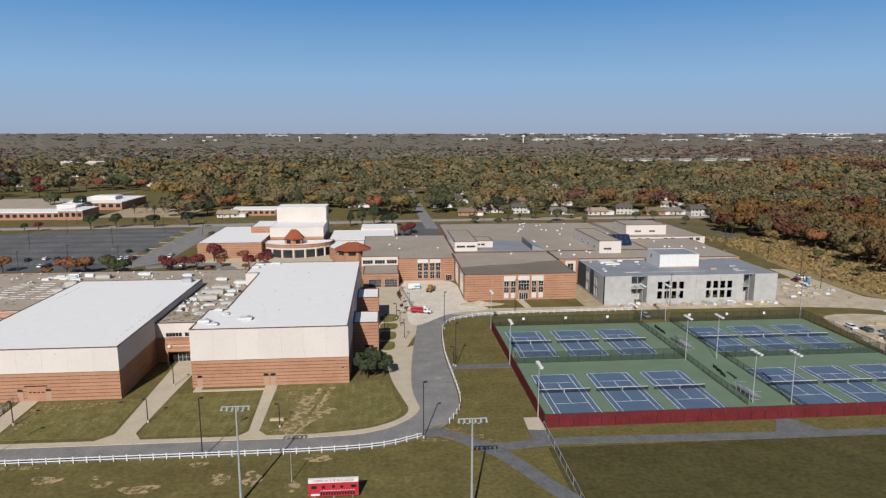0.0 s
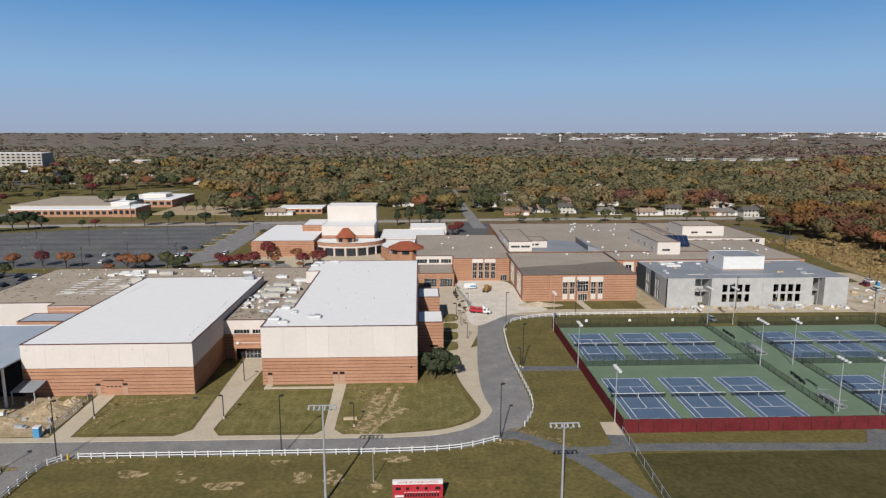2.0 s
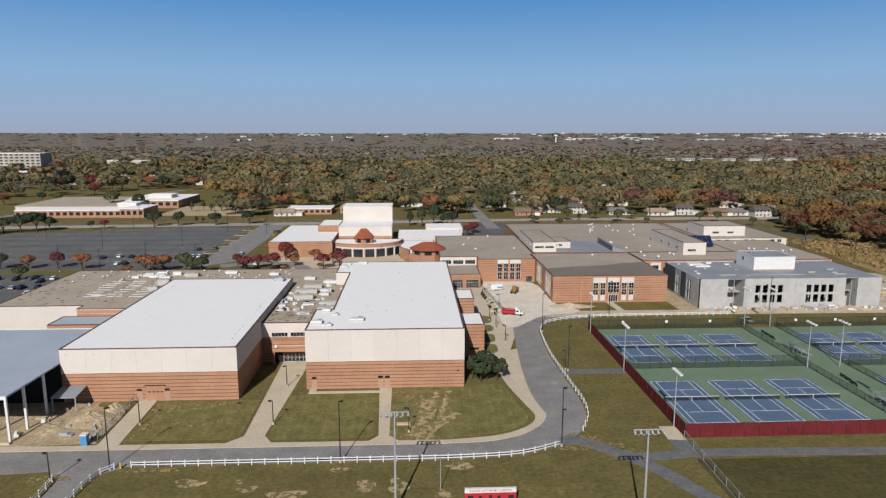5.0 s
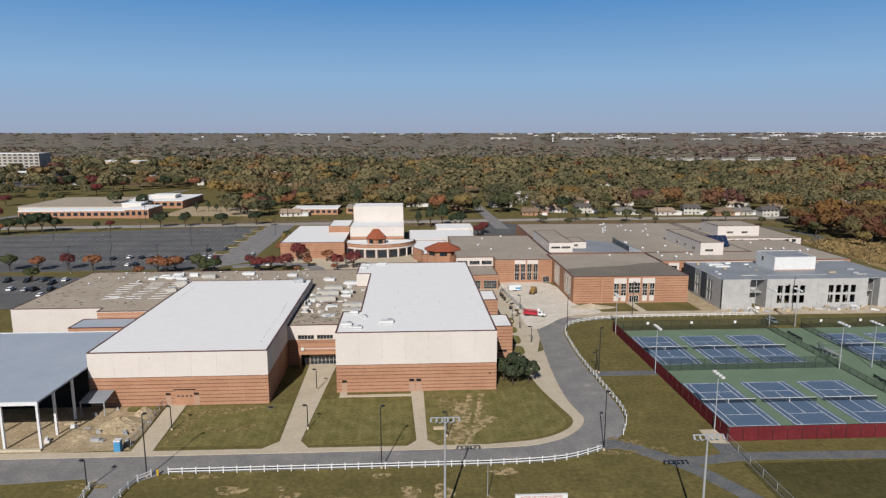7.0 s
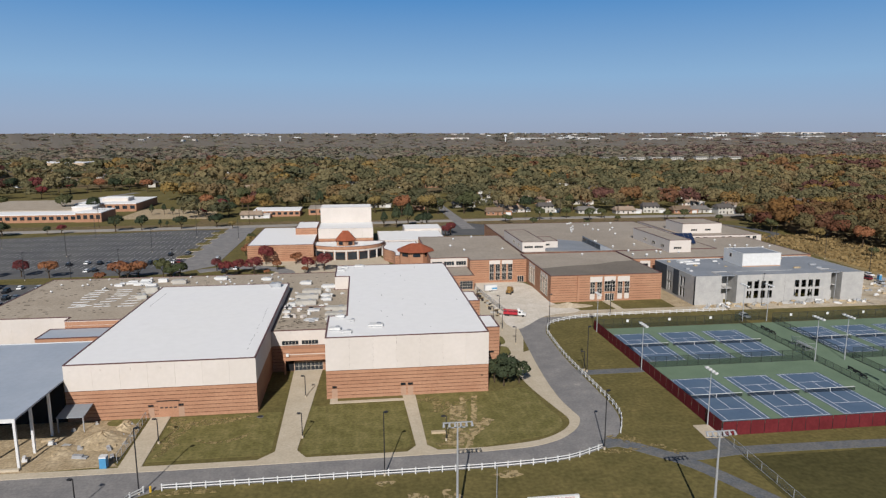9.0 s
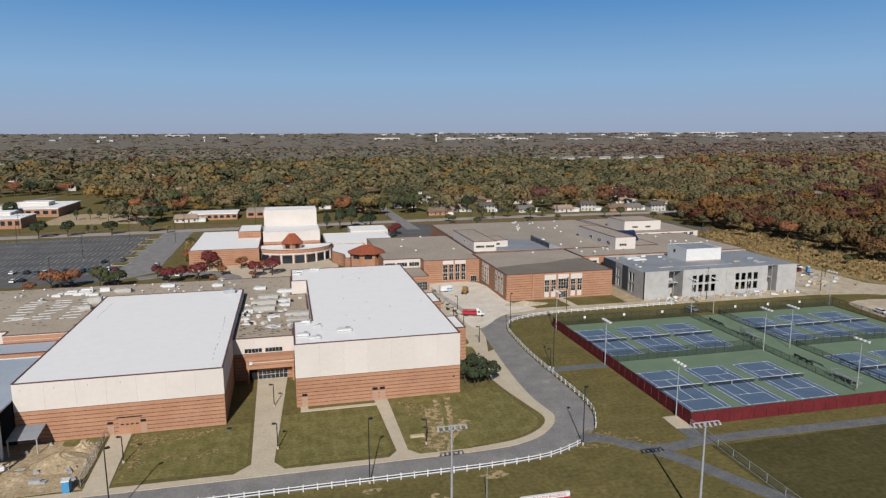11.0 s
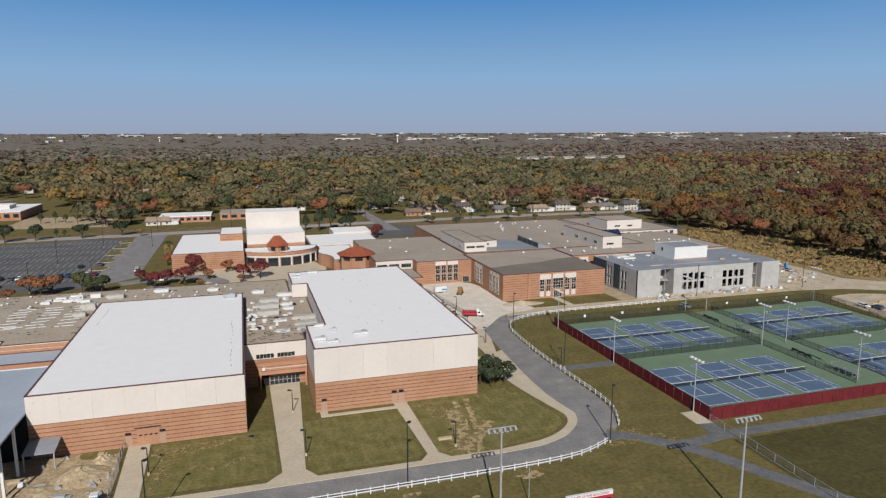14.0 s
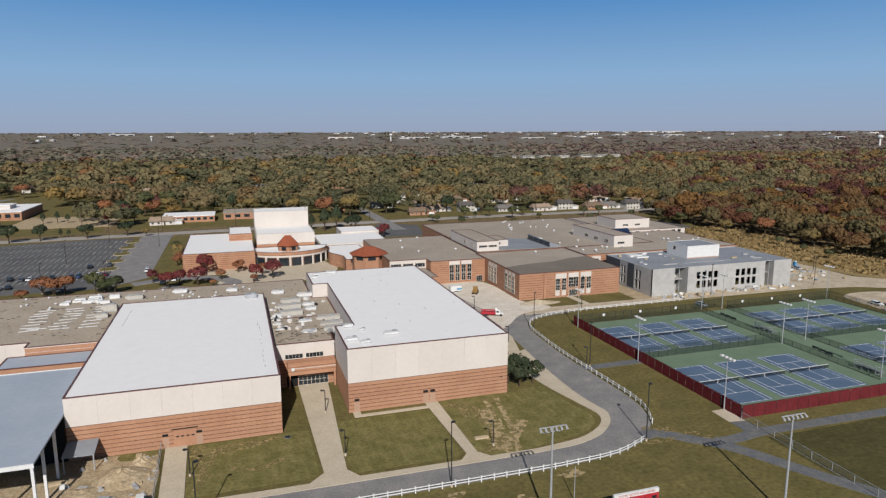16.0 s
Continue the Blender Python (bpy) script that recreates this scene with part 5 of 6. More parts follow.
for x, y, i in spots:
    z = 0.3 if y > 800 else 0.1
    m = pose(x, y, z, 0, 0, 90 + rngT.uniform(-4, 4) + 180 * rngT.randrange(2))
    if i not in parked:
        parked.add(i)
        CARS[i].matrix_basis = m
    else:
        copy_thing(CARS[i], m)
truck = empty("utility_truck", "white and red utility truck with a folded boom", "truck", (11.5, 220.5, 0.1), -22)
truck.scale = (0.82, 0.82, 0.82)
part("chassis", boxes((-4.2, 3.6, -0.6, 0.6, 0.5, 0.8)), BLACKMET, truck)
part("cab", prism([(1.7, -1.1), (3.2, -1.1), (3.7, -0.8), (3.7, 0.8), (3.2, 1.1), (1.7, 1.1)], 0.7, 2.5), WHITE, truck)
part("windscreen", boxes((3.1, 3.72, -0.85, 0.85, 1.6, 2.3), (2.0, 3.0, -1.12, 1.12, 1.6, 2.3)), GLASS, truck)
part("bonnet", boxes((3.6, 4.9, -1.0, 1.0, 0.7, 1.5)), WHITE, truck)
part("bed", boxes((-4.3, 1.6, -1.2, 1.2, 0.8, 1.7)), RED, truck, "red service body")
part("boom", boxes((-4.4, 1.8, -0.25, 0.25, 2.2, 2.6), (-3.0, -2.4, -0.3, 0.3, 1.7, 2.2)), RED, truck)
part("bucket", boxes((1.4, 2.4, -0.5, 0.5, 2.5, 3.3)), WHITE, truck)
for x in (-3.2, -2.2, 3.9):
    for y in (-1.05, 1.05):
        part("wheel", tube(bmesh.new(), (x, y - 0.15, 0.5), (x, y + 0.15, 0.5), 0.5, 0.5, 10), BLACKMET, truck)
tr = empty("office_trailer", "white site trailer with a blue stripe", "trailer", (10.5, 256.0, 0.1), 8)
tr.scale = (0.72, 0.72, 0.8)
part("body", boxes((-3.4, 3.4, -1.3, 1.3, 0.6, 3.2)), WHITE, tr)
part("stripe", boxes((0.4, 3.42, -1.34, -1.28, 1.2, 2.0)), BLUE, tr)
for x in (-0.6, 0.6):
    part("wheel", tube(bmesh.new(), (x, -1.3, 0.35), (x, 1.3, 0.35), 0.35, 0.35, 10), BLACKMET, tr)
dg = empty("digger", "yellow backhoe digger parked in the yard", "digger", (17.0, 251.0, 0.1), 60)
part("body", boxes((-1.8, 1.6, -0.9, 0.9, 0.7, 1.6), (-0.8, 0.6, -0.8, 0.8, 1.6, 2.8)), mat("machine_yellow", lin("8f7142"), None, 1.0, 0.1, 0.3, 0.5), dg)
part("arm", boxes((1.6, 4.2, -0.15, 0.15, 1.2, 1.6), (4.0, 4.4, -0.2, 0.2, 0.2, 1.6), (-3.6, -1.8, -0.15, 0.15, 1.6, 2.0)), bpy.data.materials["machine_yellow"], dg)
for x in (-1.2, 1.2):
    for y in (-0.85, 0.85):
        part("wheel", tube(bmesh.new(), (x, y - 0.2, 0.6), (x, y + 0.2, 0.6), 0.6, 0.6, 10), BLACKMET, dg)
potty = empty("portable_toilet", "blue portable toilet with a white roof", "toilet", (-87.4, 130.4, 0.1))
part("body", boxes((-0.6, 0.6, -0.6, 0.6, 0.1, 2.1)), BLUE, potty)
part("roof", boxes((-0.65, 0.65, -0.65, 0.65, 2.1, 2.35)), WHITE, potty)
potty2 = copy_thing(potty, pose(176, 254, 0.1))


# ---- lamps, poles and fences ----
def court_light(x, y, h=12.0, turn=90.0):
    p = empty("court_light", "tall grey court light pole with a lamp cross-arm", "light pole", (x, y, 0), turn, "court lights")
    part("pole", tube(bmesh.new(), (0, 0, 0), (0, 0, h), 0.14, 0.08, 8), GALV, p)
    part("crossarm", boxes((-2.0, 2.0, -0.06, 0.06, h - 0.1, h + 0.05)), GALV, p)
    for k in range(4):
        part("floodlight", prism([(-1.95 + k * 1.2, -0.45), (-1.55 + k * 1.2, -0.45), (-1.4 + k * 1.2, 0.3), (-2.1 + k * 1.2, 0.3)], h + 0.05, h + 0.4), WHITE, p)
    return p


cl = court_light(32.6, 166.2)
for x, y in ((32.6, 133.0), (81.7, 166.1), (90.8, 166.5), (84.2, 136.8), (92.8, 135.5), (32.8, 199.5), (84.2, 204.4), (92.2, 203.6), (139.4, 203.4), (140.2, 166)):
    copy_thing(cl, pose(x, y, 0, 0, 0, 90))


def stadium_light(x, y, h):
    p = empty("stadium_light", "tall galvanised stadium light pole with six lamps", "light pole", (x, y, 0), 0, "stadium lights")
    part("pole", tube(bmesh.new(), (0, 0, 0), (0, 0, h), 0.24, 0.13, 10), GALV, p)
    part("crossarm", boxes((-2.3, 2.3, -0.07, 0.07, h - 0.1, h + 0.05), (-1.6, 1.6, -0.06, 0.06, h - 0.9, h - 0.78)), GALV, p)
    for k in range(6):
        x0 = -2.2 + k * 0.88
        lamp = part("floodlight", tube(bmesh.new(), (x0, -0.15, h - 0.05), (x0, -0.6, h - 0.45), 0.12, 0.22, 10), GALV, p)
        part("lens", tube(bmesh.new(), (x0, -0.6, h - 0.45), (x0, -0.62, h - 0.47), 0.2, 0.2, 10), WHITE, lamp)
    return p


st = stadium_light(13.1, 96.4, 17.3)
copy_thing(st, pose(-25.2, 104.4, 0.0))


def street_lamp(h, arm, label):
    p = empty("street_lamp", label, "street lamp", (0, -700 - h, 0), 0, "street lamps")
    part("base", tube(bmesh.new(), (0, 0, 0), (0, 0, 0.6), 0.22, 0.22, 8), CONCRETE, p)
    part("pole", tube(bmesh.new(), (0, 0, 0.6), (0, 0, h), 0.12, 0.09, 6), BLACKMET, p)
    part("arm", boxes((-0.05, arm, -0.05, 0.05, h - 0.12, h)), BLACKMET, p)
    part("lamp_head", boxes((arm - 0.35, arm + 0.35, -0.25, 0.25, h - 0.2, h + 0.02)), BLACKMET, p)
    return p


tall = street_lamp(12.2, 0.5, "tall black car park lamp on a concrete base")
short = street_lamp(5.4, 0.6, "short black path lamp")
for k, (x, y) in enumerate(((-36, 121.0), (7.0, 125.4), (18.0, 166.6), (18.0, 201), (-78, 120), (44, 217), (101, 220), (150, 219), (-186, 355), (-194, 414), (-143, 303), (-147, 362), (-136, 411), (-157, 289), (-231, 385), (-236, 340), (-250, 410), (-180, 300), (-120, 300), (172, 240), (178, 262), (186, 300), (180, 330), (-110, 400), (60, 395), (110, 396), (150, 398))):
    m = pose(x, y, 0, 0, 0, 35.0)
    if k == 0:
        tall.matrix_basis = m
    else:
        copy_thing(tall, m)
for k, (x, y) in enumerate(((-52.0, 138), (-53.0, 159), (5.0, 191), (4.0, 205), (-23.2, 133), (-80.2, 139), (3.0, 214), (-1.0, 200), (17.5, 167.4), (8, 228), (-86.9, 116.6))):
    m = pose(x, y, 0, 0, 0, 160.0)
    if k == 0:
        short.matrix_basis = m
    else:
        copy_thing(short, m)


def utility_pole(x, y):
    p = empty("utility_pole", "wooden utility pole with cross-arm", "utility pole", (x, y, 0), 5, "utility poles")
    part("pole", tube(bmesh.new(), (0, 0, 0), (0, 0, 13.0), 0.2, 0.13, 6), BARK, p)
    part("crossarm", boxes((-1.5, 1.5, -0.08, 0.08, 11.9, 12.1)), BARK, p)
    return p


up = utility_pole(-24, 478)
POLES = [(-24, 478)]
for x, y in ((-70, 474), (-115, 470), (22, 482), (66, 485), (110, 486), (155, 485), (200, 484), (245, 481), (-160, 467), (-210, 463)):
    copy_thing(up, pose(x, y, 0, 0, 0, 3))
    POLES.append((x, y))
POLES.sort()
for off in (-1.2, 1.2):
    bm = bmesh.new()
    for (xa, ya), (xb, yb) in zip(POLES, POLES[1:]):
        for k in range(4):
            f, g = k / 4, (k + 1) / 4
            tube(bm, (xa + (xb - xa) * f + off, ya + (yb - ya) * f, 12.1 - 4 * 0.9 * f * (1 - f)), (xa + (xb - xa) * g + off, ya + (yb - ya) * g, 12.1 - 4 * 0.9 * g * (1 - g)), 0.03, 0.03, 3)
    thing("power_cable", bm, BLACKMET, "black overhead power cable between poles", "cable", "power cables")


def ranch_fence(line, label):
    f = empty("ranch_fence", label, "fence", (0, 0, 0), group="white fences")
    P = [Vector((*p, 0)) for p in line]
    post = None
    carry = 0.0
    for a, b in zip(P, P[1:]):
        run = (b - a).length
        ang = math.degrees(math.atan2(b.y - a.y, b.x - a.x))
        for z in (0.55, 1.05):
            r = part("rail", boxes((0, run + 0.02, -0.03, 0.03, z - 0.09, z + 0.09)), WHITE, f)
            r.matrix_basis = pose(a.x, a.y, 0, 0, 0, ang)
        while carry < run:
            if post is None:
                o = part("post", boxes((-0.09, 0.09, -0.09, 0.09, 0, 1.25), (-0.12, 0.12, -0.12, 0.12, 1.25, 1.31)), WHITE, f)
                post = o.data
            else:
                o = new("post", post)
                o.parent = f
            c = a + (b - a) * (carry / run)
            o.matrix_basis = pose(c.x, c.y, 0, 0, 0, ang)
            carry += 2.45
        carry -= run
    return f


ranch_fence(smooth([(-74.5, 120.9), (-27.2, 120.9), (-12.3, 121.1), (-1.4, 122.2), (6.6, 125.6)], 3), "white two-rail ranch fence along the drive")
ranch_fence(smooth([(13.0, 131.9), (15.8, 138.5), (16.8, 145.8), (16.6, 156.8), (16.2, 169.2), (16.1, 180.2), (16.9, 195.4), (17.7, 202.2), (20.9, 209.4), (28.1, 213.6), (40.3, 216.2), (86, 217.2)], 3), "white two-rail ranch fence curving along the drive")
ranch_fence([(-77.4, 120.4), (-79.2, 118.4), (-80.0, 115.0), (-80.2, 109.0), (-80.2, 98.0)], "white two-rail ranch fence by the field gate")
ranch_fence([(-86.4, 116.4), (-86.0, 112.0), (-85.8, 98.0)], "white two-rail ranch fence by the field gate")
fence("wire_fence", (32.6, 127.6), (31.6, 40.0), 1.8, "grey chain link fence running down the field", None, 4.6, CHAINFINE, GALV)
fence("wire_fence", (-85.7, 132), (-86.2, 151), 1.9, "grey chain link site fence beside the walk", None, 2.6, CHAINGREY, GALV)

# ---- scoreboard ----
sb = empty("scoreboard", "red and white field scoreboard on steel legs", "scoreboard", (-13.9, 104.2, 0))
part("panel", boxes((0, 8.5, 0, 0.4, 0.5, 3.0)), RED, sb, "red scoreboard panel")
part("header", boxes((0, 8.5, -0.02, 0.42, 3.0, 3.75)), WHITE, sb, "white header board")
for x in (1.0, 4.2, 7.4):
    part("leg", boxes((x - 0.12, x + 0.12, 0.42, 0.66, 0, 3.4)), GALV, sb)
for x, z, w, h in ((0.5, 2.0, 0.9, 0.5), (2.3, 2.0, 0.5, 0.45), (4.0, 2.1, 0.5, 0.45), (5.4, 2.0, 0.5, 0.45), (7.2, 2.0, 0.9, 0.5), (0.4, 0.7, 1.5, 0.35)):
    part("digit_window", boxes((x, x + w, -0.05, 0.0, z, z + h)), DARK if z > 1 else WHITE, sb)
for k in range(13):
    part("digit_window", boxes((2.0 + k * 0.46, 2.3 + k * 0.46, -0.05, 0.0, 0.75, 1.35)), DARK, sb)
    part("caption_bar", boxes((2.02 + k * 0.46, 2.26 + k * 0.46, -0.05, 0.0, 1.5, 1.62)), WHITE, sb)
tx = bpy.data.curves.new("header_text", "FONT")
tx.body, tx.size, tx.extrude, tx.align_x, tx.align_y = "HOME OF THE BULLDOGS", 0.58, 0.01, "CENTER", "CENTER"
tx.materials.append(RED)
txo = new("header_text", tx)
txo.parent = sb
txo.matrix_basis = pose(4.3, -0.04, 3.38, 90, 0, 0)

# ---- bleachers, benches ----
bl = empty("bleacher", "small grey aluminium bleacher on the court aisle", "bleacher", (87.4, 138.2, 0.05), 90, "bleachers")
for k in range(5):
    part("seat_plank", boxes((0, 6.4, k * 0.65, k * 0.65 + 0.3, 0.42 + k * 0.28, 0.47 + k * 0.28)), GALV, bl)
    part("foot_plank", boxes((0, 6.4, k * 0.65 + 0.32, k * 0.65 + 0.6, 0.2 + k * 0.28, 0.24 + k * 0.28)), GALV, bl)
for x in (0.3, 2.2, 4.2, 6.1):
    part("support", boxes((x - 0.05, x + 0.05, 0, 3.2, 0, 0.1), (x - 0.05, x + 0.05, 3.0, 3.1, 0, 1.6), (x - 0.05, x + 0.05, 1.6, 1.7, 0, 1.0), (x - 0.05, x + 0.05, 0.1, 0.2, 0, 0.42)), GALV, bl)
part("guard_rail", boxes((0, 6.4, 3.2, 3.25, 2.5, 2.56), (0, 6.4, 3.2, 3.25, 2.0, 2.05), (0, 0.06, 3.2, 3.26, 0, 2.56), (6.34, 6.4, 3.2, 3.26, 0, 2.56), (0, 0.05, 0.4, 3.2, 2.0, 2.06), (6.35, 6.4, 0.4, 3.2, 2.0, 2.06)), GALV, bl)
copy_thing(bl, pose(88.4, 174.6, 0.05, 0, 0, 90))
bench = empty("bench", "dark metal bench on the court aisle", "bench", (86.2, 152.5, 0.05), 90, "benches")
part("seat", boxes((0, 2.2, 0, 0.4, 0.42, 0.48)), BLACKMET, bench)
part("backrest", boxes((0, 2.2, 0.4, 0.46, 0.55, 1.0)), BLACKMET, bench)
for x in (0.2, 1.95):
    part("leg", boxes((x, x + 0.08, 0.02, 0.44, 0, 0.42)), BLACKMET, bench)
for x, y in ((86.6, 155.0), (86.8, 157.6), (86.2, 189.4), (86.2, 192.0), (86.2, 194.6)):
    copy_thing(bench, pose(x, y, 0.05, 0, 0, 90))

bol = empty("bollard", "yellow steel bollard at the fence end", "bollard", (-76.3, 120.6, 0))
part("post", tube(bmesh.new(), (0, 0, 0), (0, 0, 1.1), 0.2, 0.2, 8), mat("safety_yellow", lin("c9a12e"), None, 1.0, 0.05), bol)
part("cap", tube(bmesh.new(), (0, 0, 1.1), (0, 0, 1.2), 0.2, 0.08, 8), bpy.data.materials["safety_yellow"], bol)
grate = empty("storm_grate", "round dark storm drain cover in the lawn", "drain cover", (-62.0, 149.5, 0.07))
part("rim", tube(bmesh.new(), (0, 0, 0), (0, 0, 0.06), 0.75, 0.72, 14), PATHTAR, grate)
part("cover", tube(bmesh.new(), (0, 0, 0.06), (0, 0, 0.1), 0.6, 0.58, 14), BLACKMET, grate)
sign0 = thing("court_sign", boxes((-0.4, 0.4, -0.16, -0.1, 1.9, 2.7)), WHITE, "small white plate wired to the court fence", "sign", "court signs")
sign0.location = (44, 202.7, 0)
for x, y in ((58, 202.7), (72, 202.7), (100, 202.7), (113, 202.7), (126, 202.7)):
    copy_thing(sign0, pose(x, y, 0.0))
fp = empty("flag_pole", "slim grey metal pole standing in the grass", "pole", (-17.6, 110.4, 0))
part("shaft", tube(bmesh.new(), (0, 0, 0), (0, 0, 6.2), 0.08, 0.05, 6), GALV, fp)
part("finial", tube(bmesh.new(), (0, 0, 6.2), (0, 0, 6.35), 0.1, 0.04, 6), GALV, fp)

# ---- earth, mud and site clutter ----
def mound(x, y, rx, ry, h, m, label, seed):
    bm = bmesh.new()
    rings = []
    for i in range(7):
        f = i / 6
        ring = []
        for k in range(20):
            a = k * math.tau / 20
            wob = 1 + 0.25 * noise.noise(Vector((math.cos(a) * 1.5, math.sin(a) * 1.5, seed)))
            z = h * (1 - f) ** 1.2 * (1 + 0.3 * noise.noise(Vector((x + k, y + i, seed))))
            ring.append(bm.verts.new((x + rx * f * wob * math.cos(a), y + ry * f * wob * math.sin(a), 0.02 + max(z, 0) if i < 6 else -0.05)))
        rings.append(ring)
    for a, b in zip(rings, rings[1:]):
        for k in range(20):
            bm.faces.new((a[k], b[k], b[(k + 1) % 20], a[(k + 1) % 20]))
    bm.faces.new(rings[0])
    return thing("earth_mound", bm, m, label, "earth mound", "earth mounds")


mound(-91.8, 142.2, 5.6, 5.2, 1.9, DIRT, "pale heap of excavated earth by the shed", 1.0)
mound(-89.2, 146.6, 3.0, 3.0, 1.6, DIRT, "pale heap of excavated earth by the shed", 2.0)
mound(-98.5, 138.5, 5.0, 4.2, 0.7, DIRT, "low heap of earth by the shed", 3.0)
mound(33.5, 230.6, 8.6, 3.6, 1.3, GRAVEL, "low heap of rubble in the yard", 4.0)
sheet("ground_site", smooth([(-150, 130.8), (-90, 130.8), (-86.3, 132), (-86.4, 147), (-94, 151.5), (-150, 151.5)], 3, True), 0.09, DIRT, "bare dusty ground round the shed", "ground")
for k, (x, y, a, b) in enumerate(((-36, 118.2, 1.6, 1.0), (-30.8, 112.4, 1.6, 2.3), (-25, 112.2, 1.8, 2.4), (-17.2, 109.2, 1.2, 1.9), (-13.6, 118.6, 2.6, 1.1), (-51, 112.2, 1.6, 1.0), (-44, 110, 3.2, 1.6), (-62, 114.6, 2.6, 1.6), (-53.2, 114.8, 0.9, 0.6), (-16, 128.9, 1.0, 0.5))):
    pts = [(x + a * (1 + 0.3 * math.sin(3 * t + k)) * math.cos(t), y + b * (1 + 0.25 * math.cos(2 * t + k)) * math.sin(t)) for t in np.linspace(0, math.tau, 18, endpoint=False)]
    sheet("bare_patch", pts, 0.10, PATCH, "bare sandy patch worn in the grass", "bare earth", 0.1)
WORN = ragged(mat("worn_turf", lin("98875f"), lin("80724c"), 1.6, 0.3, 0.5, 0.95, 0.1, third=lin("9d8a66")), 1.1, 0.5)
for k, line in enumerate(([(-22, 131.5), (-20, 142), (-18.6, 150)], [(-21, 129.5), (-18.8, 138), (-17.2, 147), (-16.5, 155)], [(-19.2, 129.5), (-16.6, 139), (-15, 148), (-13.6, 155)], [(-22.5, 130.5), (-16, 137.5), (-12.8, 142)], [(-64, 150), (-72, 148.5), (-81, 147)], [(-79, 133), (-77.5, 142), (-75, 149)], [(-66, 148.4), (-73, 147), (-80, 145.5)], [(-81, 135), (-79.5, 141), (-78, 146)], [(-25, 152), (-20, 151), (-14, 153)], [(-74, 140), (-68, 138), (-63, 141)])):
    P = np.array(smooth(line, 10))
    wob = np.array([noise.noise(Vector((p[0] * 0.7, p[1] * 0.7, k))) for p in P])
    sheet("wheel_rut", ribbon(P + wob[:, None] * 0.5, 1.3 + 1.3 * (k in (0, 3)) - 0.35 * (k > 6)), 0.094 + 0.005 * k, PATCH if k < 4 else WORN, "churned earth wheel rut across the lawn", "bare earth", 0.1)
for k, (x, y, a, b) in enumerate(((-23.5, 131.5, 2.4, 1.3), (-20.5, 146, 2.0, 3.2), (-21.4, 149.5, 3.6, 2.6), (-21.6, 136, 2.0, 4.0), (-24, 154, 3.0, 1.6), (-70, 149.2, 4.5, 1.0), (-79.5, 149.4, 1.8, 1.4), (-78, 138, 1.4, 2.6), (-14.2, 140.4, 1.6, 1.0), (10.4, 130.2, 1.4, 1.0), (13.8, 129.2, 1.6, 2.2), (17.6, 125.4, 2.2, 0.9), (8.4, 124.4, 2.0, 0.8), (20.5, 122.8, 1.0, 0.8), (12.0, 124.6, 1.6, 0.7), (-88, 117.6, 4.0, 1.2), (-70, 119.8, 5.0, 0.7))):
    pts = [(x + a * (1 + 0.35 * math.sin(3 * t + k) + 0.15 * math.sin(7 * t)) * math.cos(t), y + b * (1 + 0.3 * math.cos(4 * t + k)) * math.sin(t)) for t in np.linspace(0, math.tau, 26, endpoint=False)]
    sheet("bare_patch", pts, 0.076 + 0.0025 * k, WORN, "thin worn patch in the lawn", "bare earth", 0.1)
bm = boxes((-25.8, -22.9, 136.2, 137.0, 0.1, 0.5), (-25.6, -23.1, 137.0, 137.3, 0.1, 0.35))
thing("lumber_pile", bm, mat("pale_lumber", lin("b9a78a"), None, 1.0, 0.1), "small pale lumber pile on the lawn", "lumber")
sheet("ground_gap", [(71.1, 224.2), (78.3, 224.2), (78.3, 262.2), (71.1, 262.2)], 0.11, DIRT, "bare earth strip between the buildings", "bare earth")
sheet("pavement_wing_walk", [(49.2, 224.2), (51.6, 224.2), (50.9, 235.9), (48.2, 235.9)], 0.14, CONCRETE, "concrete walk to the wing's doors", "pavement")
sheet("ground_east_lot", smooth([(145, 158), (182, 148), (196, 178), (172, 203), (150, 205), (145, 190)], 4, True), 0.10, GRAVEL, "dusty gravel storage lot beside the courts", "gravel")
rng = random.Random(31)
for k in range(150):
    if k >= 70:
        x, y = (rng.uniform(79, 146), rng.uniform(221.0, 224.8)) if k < 105 else (rng.uniform(147, 180), rng.uniform(160, 198)) if k < 130 else (rng.uniform(148, 176), rng.uniform(226, 252))
    elif k < 40:
        x, y = rng.uniform(79, 146), rng.uniform(220.8, 224.6)
    elif k < 58:
        x, y = rng.uniform(148, 176), rng.uniform(226, 252)
    else:
        x, y = rng.uniform(-104, -90), rng.uniform(133, 150)
    a, b, h = rng.uniform(0.5, 3.2), rng.uniform(0.3, 1.2), rng.uniform(0.2, 1.1)
    o = thing("site_material", boxes((0, a, 0, b, 0, h * 0.5), (0.1, a * 0.7, 0.05, b * 0.9, h * 0.5, h)), (GALV, WHITE, DIRT, TILT_GREY, bpy.data.materials["pale_lumber"])[k % 5], "stacked building material on the dusty site", "building material", "site stacks")
    o.matrix_basis = pose(x, y, 0.08, 0, 0, rng.uniform(-40, 40))
